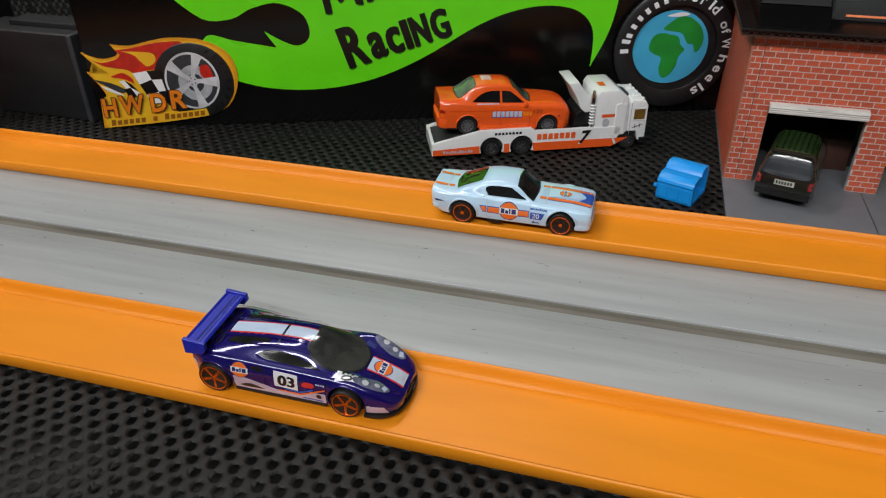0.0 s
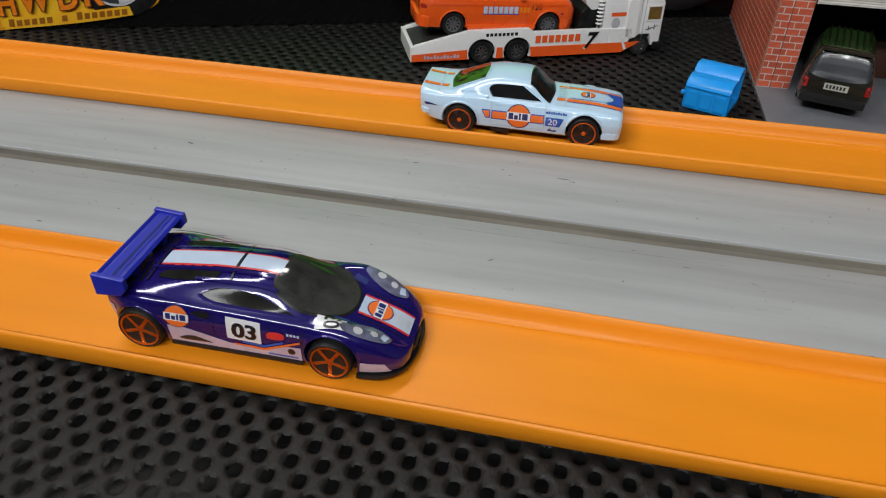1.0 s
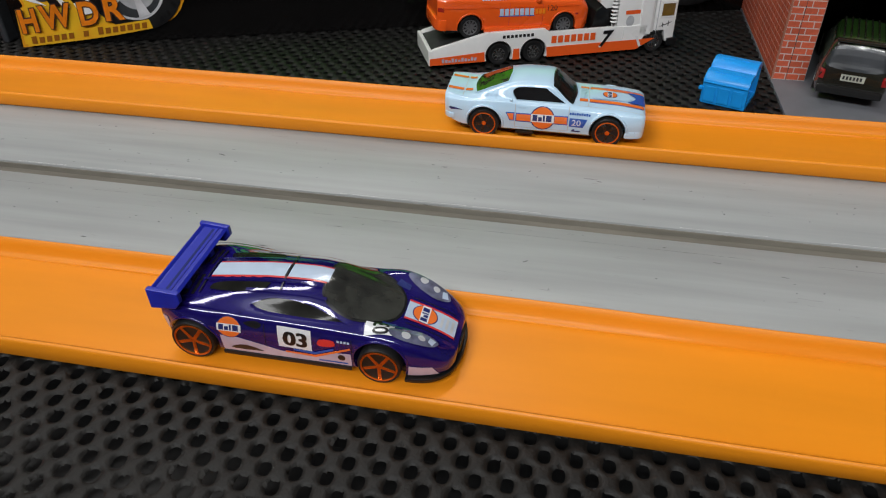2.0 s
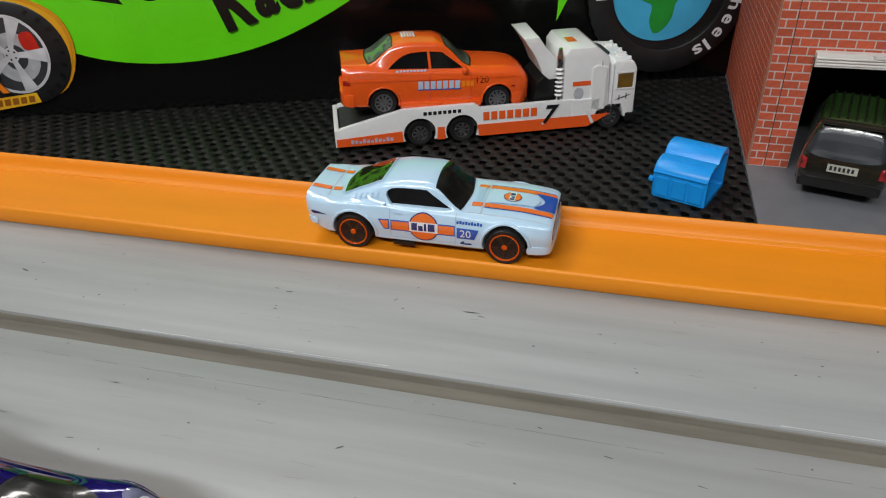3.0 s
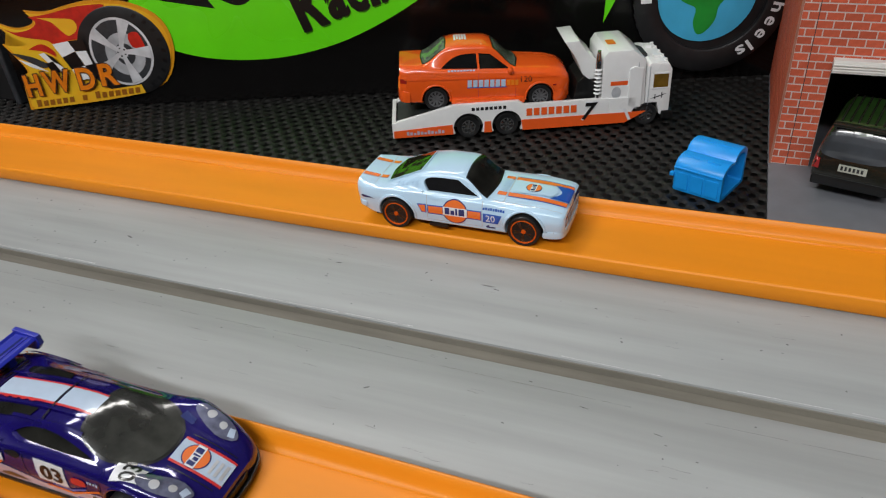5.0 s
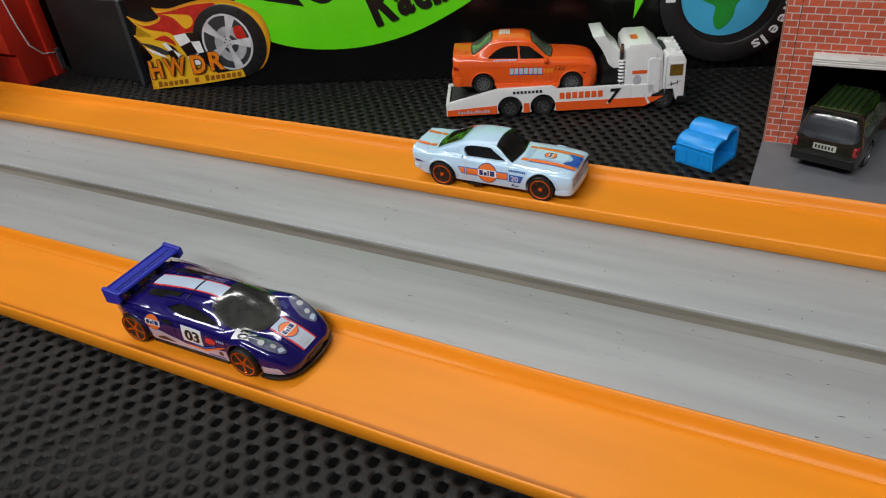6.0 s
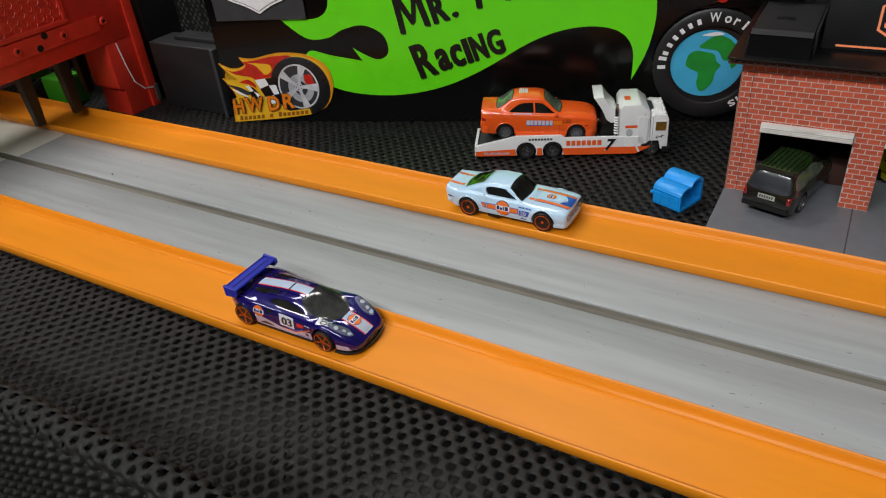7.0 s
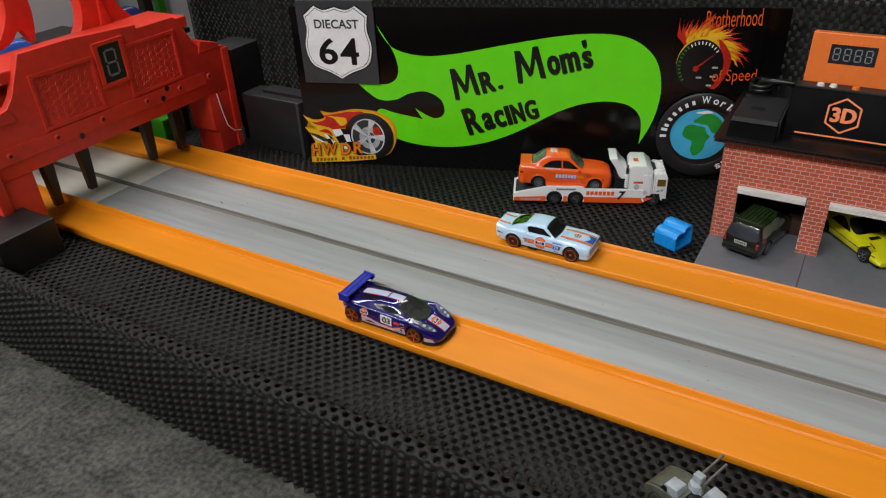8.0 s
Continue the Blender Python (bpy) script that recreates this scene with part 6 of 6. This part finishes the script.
def wedge_car():
    root = thing("toy_car", place(194, 139, MAT_Z + 1.0, -50), "bright yellow wedge-shaped toy sports car in the garage", "toy car", "cars in the garage")
    st = [(-14, 5, 10, 11.5, 8, 11, 11.5, 10, 12.4, 12.8), (-12, 3, 11.5, 12.8, 8, 12, 12.6, 10, 13.4, 13.8), (0, 2.8, 12.2, 13.2, 8, 12.2, 12.8, 9, 15.6, 16.0), (8, 2.6, 12.2, 13.0, 8, 12.0, 12.4, 8.4, 18.6, 19.0), (16, 2.6, 12.2, 13.0, 8, 12.0, 12.0, 8.4, 18.4, 18.9), (28, 2.6, 12.2, 13.0, 7.6, 11.9, 11.4, 9.8, 12.6, 13.0), (40, 2.6, 12.0, 13.0, 7, 11.6, 10.2, 9.6, 10.8, 11.1), (54, 2.8, 10.5, 11.6, 5, 10.4, 6.6, 9, 7.0, 7.2), (56, 3.4, 9.4, 10.4, 4.4, 9.4, 5.6, 8.6, 6, 6.2)]
    car = Car(root, st, YELLOW_CAR, [(0, 5.0), (42, 5.0)], 5.9, 12.8, count=64)
    for x in (0, 42):
        for s in (-1, 1):
            wheel(root, x, s * 11.2, 5.0, 5.0, 3.4, CHROME, TYRE, 6, True, s)
    part("chassis", box(-11, 53, -10, 10, 1.4, 3.2, 0.4), BLACK, root)
    car.both("side_window", [curve([(4.5, 13.0, 1), (8.5, 17.2), (15.5, 17.2), (24.5, 12.6, 1)], 5)], DARK_GLASS, 0.12)
    car.lay("windscreen", [curve([(17, -7.8), (16.6, 0), (17, 7.8), (28, 9.4), (29.2, 0), (28, -9.4)], 5)], DARK_GLASS, "top", 0.12)
    car.both("side_line", [rect(-12, 52, 7.5, 8.0)], DECAL_BLACK, 0.08)
    car.lay("bonnet_mark", [rect(38, 44, -6.5, -5.7), rect(38, 44, 5.7, 6.5), rect(33, 36, -4, 4)], DECAL_BLACK, "top", 0.1)
    return root


wedge_car()
crate = tagged(part("crate", box(161, 175, 116, 130, MAT_Z + 1.0, 8.5, 0.5), BROWN_CARD), "dark brown card box inside the garage", "box")


# ---------------------------------------------------------------- timer on the garage roof
RZ = GZ1 + 3.4


def seven(parent, x, z, w, h, t, m, off, name="segment"):
    """The seven unlit bars of one digit."""
    bars = [rect(x + t, x + w - t, z, z + t), rect(x + t, x + w - t, z + h / 2 - t / 2, z + h / 2 + t / 2), rect(x + t, x + w - t, z + h - t, z + h), rect(x, x + t, z + t * 0.7, z + h / 2 - t * 0.5), rect(x + w - t, x + w, z + t * 0.7, z + h / 2 - t * 0.5), rect(x, x + t, z + h / 2 + t * 0.5, z + h - t * 0.7), rect(x + w - t, x + w, z + h / 2 + t * 0.5, z + h - t * 0.7)]
    for r in bars:
        part(name, moved(flat([r]), m @ frame_to("side", off)), SEGMENT, parent)


def timer():
    root = thing("race_timer", place(146, 108, RZ), "black and orange race timer on the garage roof", "timer")
    W = 86
    part("base", prism([(0, 0), (13, 28.5), (22, 28.5), (60, 20), (60, 0)], 0, W, "x", 0.6), TIMER_BLACK, root)
    slope = math.degrees(math.atan2(13, 28.5))
    tilt = Matrix.Rotation(radians(-slope), 4, "X")
    lay = lambda nm, outs, mat, off, label="": part(nm, moved(moved(outs if isinstance(outs, bmesh.types.BMesh) else flat(outs), frame_to("side", -off)), tilt), mat, root, label)
    hexa = lambda r: circle(33, 16.5, r, 6, a0=90, a1=450)
    hx = [[a, b, d, c] for (a, b), (c, d) in zip(zip(hexa(11.5), hexa(11.5)[1:] + hexa(11.5)[:1]), zip(hexa(10.2), hexa(10.2)[1:] + hexa(10.2)[:1]))]
    lay("badge_frame", hx, CLOCK_ORANGE, 0.3, "orange hexagon outline")
    lay("word", moved(letters("3D", 9.5, 14.5, bold=0.03), shift(25.7, 11.8)), CLOCK_ORANGE, 0.3)
    lay("word", moved(letters("3D", 9.5, 14.5, bold=0.03), shift(26.2, 12.0)), CLOCK_ORANGE, 0.35)
    lay("line", [rect(7, 62, 2.0, 3.0)], CLOCK_ORANGE, 0.3)
    part("ledge", box(1, W - 1, 13.2, 24, 28.4, 30.0, 0.4), CLOCK_GREY, root)
    for x, mat in ((15.5, DOOR_WHITE), (23, DOOR_WHITE), (36, CLOCK_ORANGE)):
        part("button", moved(lathe([(0.05, 32.0), (2.0, 31.6), (2.4, 30.0), (0.05, 30.0)], 20, "z"), Matrix.Translation((x, 17, 0))), mat, root, smooth=40)
    face = part("clock", moved(box(4, W - 4, 0, 12, 0, 32, 0.8), Matrix.Translation((0, 23, 29.8)) @ Matrix.Rotation(radians(-9), 4, "X")), CLOCK_ORANGE, root, "orange clock housing")
    m = Matrix.Translation((0, 23, 29.8)) @ Matrix.Rotation(radians(-9), 4, "X")
    part("display", moved(flat([rect(16, 43, 13, 25)]), m @ frame_to("side", -0.15)), DISPLAY, face)
    for k in range(4):
        seven(face, 18.0 + k * 6.2, 15.0, 4.2, 8.0, 0.7, m, -0.3)
    return root


timer()
box2 = thing("cable_box", place(114, 96, RZ), "small black box on the garage roof", "box")
part("case", prism([(-8, 0), (0, 8.5), (4, 10), (52, 10), (52, 0)], 0, 30, "x", 0.6), TIMER_BLACK, box2)
part("lid", prism([(0, 8.9), (3, 10.8), (51, 10.8), (51, 10.1), (4, 10.1), (1, 8.4)], 0.6, 29.4, "x", 0.2), CLOCK_GREY, box2)
part("side_plate", box(30, 31.2, 2, 51, 0, 12, 0.3), CLOCK_GREY, box2)
part("lid_mark", box(9, 18, 20, 25, 10.7, 11.2, 0.2), BLACK, box2)
tagged(part("cable", tube([(118, 160, RZ + 14), (124, 152, RZ + 19), (134, 150, RZ + 21), (146, 152, RZ + 20), (152, 156, RZ + 22)], 2.2), BLACK, smooth=50), "coiled black cable behind the timer", "cable")
tagged(part("cable", tube([(116 + 14 * (0.5 + 0.5 * math.cos(a)), 152 + 7 * math.sin(a), RZ + 12 + 1.4 * (a / 3)) for a in np.arange(0, 16, 0.5)], 1.6), BLACK, smooth=50), "coiled black cable behind the timer", "cable")


# ---------------------------------------------------------------- red starting gate
def gate():
    root = thing("starting_gate", place(-328, -42, 0), "red plastic starting gate across both lanes", "starting gate")
    # y along the gate from its middle, z up; the front face looks along +x
    outline = [(-120, 49), (120, 49), (120, 84), (116, 88), (96, 88), (84, 98), (72, 121), (68, 124), (30, 124), (30, 127), (-30, 131), (-70, 131), (-84, 104), (-96, 92), (-120, 92)]
    part("face", prism(outline, -7, 0, "x", 0.8), GATE_RED, root, smooth=30)
    part("top_deck", box(-52, -5, -86, 86, 112, 121, 1.2), GATE_RED, root)
    part("rear_face", prism([(-120, 49), (120, 49), (120, 84), (84, 96), (70, 118), (-70, 118), (-84, 96), (-120, 90)], -58, -52, "x", 0.6), GATE_RED, root)
    for s in (-1, 1):
        part("leg", prism([(s * 88, 49), (s * 119.5, 49), (s * 119, MAT_Z), (s * 92, MAT_Z), (s * 92, 12), (s * 88, 14)], -30, -0.6, "x", 1.0), GATE_RED, root, smooth=30)
        part("leg_rib", box(-14, 1.6, s * 112, s * 119.9, MAT_Z, 86, 0.8) if s > 0 else box(-14, 1.6, -119.9, -112, MAT_Z, 86, 0.8), GATE_RED, root, smooth=30)
        part("corner_brace", prism([(s * 86, 88), (s * 110, 88), (s * 110, 92), (s * 90, 98)], -40, 1, "x", 0.5), GATE_RED, root)
        # panel of honeycomb in a raised frame
        c = s * 38 if s > 0 else -42
        for r in (rect(c - 27, c + 27, 73, 76), rect(c - 27, c + 27, 112, 115), rect(c - 27, c - 24, 76, 112), rect(c + 24, c + 27, 76, 112)):
            part("panel_frame", prism(r, -0.2, 1.6, "x", 0.5), GATE_RED, root)
        cells = bmesh.new()
        for i in range(8):
            for j in range(7):
                y, z = c - 22 + i * 6.2, 78.5 + j * 5.4 + (2.7 if i % 2 else 0)
                if z < 111 and y < c + 23:
                    own = lathe([(3.2, 0.0), (3.2, 0.25), (2.7, 0.25), (2.5, 0.03)], 6, "x", at=(0, y, z))
                    joined(cells, own)
        tagged(part("honeycomb", cells, GATE_RED, root), kind="stuff")
    # digit window
    for r in (rect(-14, 14, 88, 91), rect(-14, 14, 120, 123), rect(-14, -10, 91, 120), rect(10, 14, 91, 120)):
        part("display_frame", prism(r, -0.2, 2.4, "x", 0.5), GATE_RED, root)
    disp = part("display", prism(rect(-10, 10, 91, 120), -0.1, 0.9, "x"), DISPLAY, root, "dark digit display")
    m = Matrix(((0, -1, 0, 0.0), (1, 0, 0, 0), (0, 0, 1, 0), (0, 0, 0, 1)))
    seven(disp, -5.6, 95, 11, 21, 1.7, m, -1.1)
    # ledge with screws along the lower edge
    part("ledge", prism([(-118, 60), (88, 60), (88, 71), (60, 72), (-118, 72)], -0.3, 1.2, "x", 0.5), GATE_RED, root)
    for y in (-100, -62, -22, 22, 58, 92):
        boss = part("boss", moved(lathe([(3.2, 0.6), (2.6, 2.2), (1.5, 2.3), (1.4, 1.4), (0.05, 1.4)], 20, "x"), Matrix.Translation((0, y, 66))), GATE_RED, root, smooth=40)
        part("screw", moved(lathe([(0.05, 1.9), (1.3, 1.8), (1.3, 1.2), (0.05, 1.2)], 14, "x"), Matrix.Translation((0, y, 66))), BLACK, boss)
    for y, z in ((-43, 60), (38, 63), (44, 70)):
        part("hole", moved(lathe([(0.05, 1.5), (2.4, 1.45), (2.4, 1.2), (0.05, 1.2)], 16, "x"), Matrix.Translation((0, y, z))), BLACK, root)
    # lane gates: tapering dark pegs below the beam
    for y, x in ((30.0, -22), (58, -16), (-34, -22), (-66, -22), (92, -46), (-96, -46)):
        peg = moved(box(-4.5, 4.5, -5.0, 5.0, 0, 48, 0.8), Matrix.Translation((x, y, 6)))
        for v in peg.verts:
            k = 0.62 + 0.38 * (v.co.z - 6) / 48
            v.co.x, v.co.y = x + (v.co.x - x) * k, y + (v.co.y - y) * k
        part("peg", peg, POST_BROWN, root, "dark brown lane peg")
    part("underside", box(-50, -7.2, -118, 118, 49, 53, 0.5), LIME_PLASTIC, root, "green printed underside")
    # flared red arms on top
    fan = curve([(10, 116, 1), (17, 124), (21, 138), (20, 165), (24, 178, 1), (52, 178, 1), (50, 160), (54, 138), (64, 124), (74, 116, 1)], 5)
    part("arm", prism(fan, -62, -50, "x", 1.2), GATE_RED, root, smooth=40)
    part("arm_rib", prism(curve([(33, 118, 1), (36, 140), (36, 176, 1), (40, 176, 1), (40, 140), (46, 118, 1)], 4), -50.2, -47.5, "x", 0.6), GATE_RED, root, smooth=40)
    claw = curve([(-64, 120, 1), (-50, 132), (-40, 150), (-40, 172, 1), (-24, 172, 1), (-20, 150), (-22, 132), (-26, 122, 1), (-34, 134), (-44, 126)], 5)
    part("arm", prism(claw, -60, -50, "x", 1.0), GATE_RED, root, smooth=40)
    part("wire", tube([(1.5, 96, 48), (2.2, 98, 30), (2.2, 101, 16), (2.0, 108, 8), (1.8, 116, 6)], 0.5), WHITE_PRINT, root)
    part("latch", box(0, 2.5, 117, 120.5, -6, 8, 0.4), DULL_STEEL, root)
    return root


gate()
# things beyond the gate
tagged(part("partition_board", box(-512, -505, -120, 196, MAT_Z, 230, 1), WHITE_PANEL), "white board standing behind the starting gate", "board")
for y0, y1 in ((149, 158), (78, 94)):
    tagged(part("green_post", box(-504, -496, y0, y1, MAT_Z, 225, 1.5), LIME_PLASTIC), "bright green plastic post behind the gate", "post")
tagged(part("brown_post", box(-494, -484, 121, 132, MAT_Z, 215, 1.2), POST_BROWN), "dark brown plastic post behind the gate", "post")
tagged(part("green_block", box(-420, -395, 40, 62, MAT_Z, 16, 2), LIME_PLASTIC), "bright green plastic block beside the far lane", "block")


def far_toy(x, y, z, mat, label):
    root = thing("toy_car", place(x, y, z, 80), label, "toy car", "toys beyond the gate")
    st = [(-30, 2, 10, 12, 6, 11, 9, 8, 10, 10.5), (-12, 1, 12, 13, 6, 12, 11, 8, 20, 21), (8, 1, 12, 13, 6, 12, 11, 8, 20, 21), (18, 1, 12, 13, 6, 12, 10, 9, 11, 12), (34, 2, 10, 11, 5, 10, 8, 8, 8.5, 9)]
    car = Car(root, st, mat, [(-18, 3), (20, 3)], 6, 12, count=32, wells=False)
    for wx in (-18, 20):
        for s in (-1, 1):
            wheel(root, wx, s * 12, 3, 5, 3, CHROME, TYRE, 5, True, s)
    return root


shelf = thing("shelf", Matrix(), "black shelf behind the starting gate", "shelf")
part("shelf_board", box(-502, -418, -150, 118, 80, 85, 1), BLACK, shelf)
for y in (-145, 105):
    part("post", box(-500, -488, y, y + 12, MAT_Z, 80, 1), BLACK, shelf)
far_toy(-470, -34, 85, DECAL_BLUE, "small blue toy car on the shelf")
far_toy(-478, 92, 85, DECAL_NAVY, "small dark blue toy car on the shelf")
tagged(part("black_box", box(-485, -440, -22, 26, 85, 103, 2), BLACK), "small black box on the shelf", "box")


# ---------------------------------------------------------------- grey toy gun carriage by the near lane
def gun():
    root = thing("toy_gun_carriage", place(163.0, -163, FRONT_Z, -24) @ Matrix.Scale(0.78, 4), "small grey and olive plastic toy anti-aircraft gun on the mat", "toy vehicle")
    part("hull", prism(curve([(-22, 2, 1), (22, 2, 1), (24, 7), (19, 12.5), (0, 14), (-15, 12.5), (-24, 8)], 4), -11, 11, "y", 0.8), GUN_DARK, root, smooth=40)
    part("bonnet", prism(curve([(-23, 8, 1), (-20, 12), (-10, 15.2), (0, 16, 1), (0, 8, 1)], 4), -9.6, 9.6, "y", 0.8), GUN_DARK, root, smooth=40)
    part("cabin", prism([(-14, 12.5), (-1.5, 12.5), (-3.6, 19.6), (-11.6, 19.0)], -10.2, -1.5, "y", 0.9), GUN_GREY, root, smooth=40)
    part("cabin_window", prism([(-13.6, 13.8), (-9.4, 13.8), (-9.8, 17.4), (-12.4, 17.2)], -10.5, -9.9, "y"), BLACK, root)
    part("shield", prism([(4, 13), (17, 13), (14.6, 18.4), (6.6, 19.6)], 1.5, 9.6, "y", 0.8), GUN_GREY, root, smooth=40)
    part("seat_well", box(-1, 14, -9.0, 1.2, 12.8, 15.0, 0.5), BLACK, root)
    turret = part("turret", lathe([(0.05, 19.4), (3.6, 19.0), (4.4, 16.6), (4.6, 13.5), (0.05, 13.5)], 24, "z", at=(-1, 3.5, 0)), GUN_GREY, root, smooth=40)
    part("gun_mount", box(-4.2, 1.6, 3.4, 8.0, 18.6, 24.0, 0.8), GUN_GREY, turret)
    part("mount_neck", lathe([(0.05, 20), (1.6, 19.8), (1.9, 16), (0.05, 16)], 14, "z", at=(2.4, 4.6, 0)), GUN_DARK, turret, smooth=40)
    for x, y, z in ((-1.4, 6.5, 22.6), (2.6, 4.6, 19.8)):
        part("barrel", tube([(x, y, z), (x + 0.4, y + 9, z + 2.4), (x + 0.8, y + 18, z + 4.6)], [1.0, 0.75, 0.85], segments=10), BARREL_GREY, turret, smooth=50)
    for x in (-15, 15):
        for y in (-11, 11):
            wheel(root, x, y, 4.2, 4.2, 3, GUN_DARK, BLACK, 5, True, 1 if y > 0 else -1)
    return root


gun()

# ---------------------------------------------------------------- scuffs on the planks
rng = random.Random(11)
scuffs = bmesh.new()
for k in range(240):
    x, y = rng.uniform(-320, 300), rng.uniform(-89, -13)
    if -52.5 < y < -44.5:
        continue
    a, b, t = rng.choice((0.15, 0.2, 0.25, 0.3, 0.45, 0.9)), rng.uniform(0.06, 0.18), rng.uniform(-0.35, 0.2)
    own = flat([[(a * (1 + 0.3 * rng.random()) * math.cos(q), b * (1 + 0.5 * rng.random()) * math.sin(q)) for q in np.arange(0, 6.2, 0.8)]])
    joined(scuffs, moved(own, Matrix.Translation((x, y, 0.06)) @ Matrix.Rotation(t, 4, "Z")))
tagged(part("scuff_marks", scuffs, SPECK), "small dark scuffs and grit on the planks", "scuffs", kind="stuff")
streaks = bmesh.new()
for k in range(170):
    x, y = rng.uniform(-300, 280), -54 - 38 * rng.random() ** 0.7 if k % 3 else rng.uniform(-42, -12)
    n, run, w = 5, rng.uniform(1, 6), rng.uniform(0.04, 0.12)
    low = [(x + run * i / n, y + 0.25 * math.sin(i * 0.9 + k) * 0.5 - w * rng.random() * (i not in (0, n))) for i in range(n + 1)]
    top = [(px, py + w * rng.uniform(0.4, 1.0) + 0.02) for px, py in low]
    joined(streaks, moved(flat([low + top[::-1]]), Matrix.Translation((0, 0, 0.05))))
tagged(part("scratch_streaks", streaks, SPECK_PALE), "fine grey scratches along the planks", "scratches", kind="stuff")
for x, y, r, t in ((-9.6, -23.4, 1.0, 0.2), (-13.5, -22.6, 0.7, 0), (18.5, -21, 0.7, 1.0), (-11, -47.0, 0.9, -0.15), (22, -70, 0.9, 0.6), (-86, -29, 1.4, -0.3), (-240, -40, 2.4, -0.5)):
    tagged(part("scuff", moved(flat([circle(0, 0, r, 10, r * 0.2)]), Matrix.Translation((x, y, 0.1)) @ Matrix.Rotation(t, 4, "Z")), SPECK), "dark scuff on the grey plank", "scuff")

for name, y, w, mat, label in (("scratch_line", -57.6, 0.16, SPECK_PALE, "thin grey scratch along the plank"), ("worn_edge", -45.3, 0.22, SPOKE_PRINT, "chipped pale rim along the plank")):
    own = bmesh.new()
    x = -320.0
    while x < 300:
        run = rng.uniform(6, 26)
        if rng.random() < 0.8:
            n = 6
            low = [(x + run * k / n, y + 0.12 * math.sin((x + run * k / n) * 0.05) - w * rng.uniform(0.1, 0.6)) for k in range(n + 1)]
            top = [(px, py + w * rng.uniform(0.3, 1.0)) for px, py in low]
            joined(own, moved(flat([low + top[::-1]]), Matrix.Translation((0, 0, 0.05))))
        x += run + rng.uniform(0, 7)
    tagged(part(name, own, mat), label, "scratches", kind="stuff")

# ceiling lamps' bodies
for x, y in ((-700, 500), (-200, -1550)):
    lamp = tagged(part("ceiling_light", box(x - 1240, x + 1240, y - 110, y + 110, 1600, 1699, 4), CEILING_PAINT), "flat white ceiling light panel", "ceiling light")
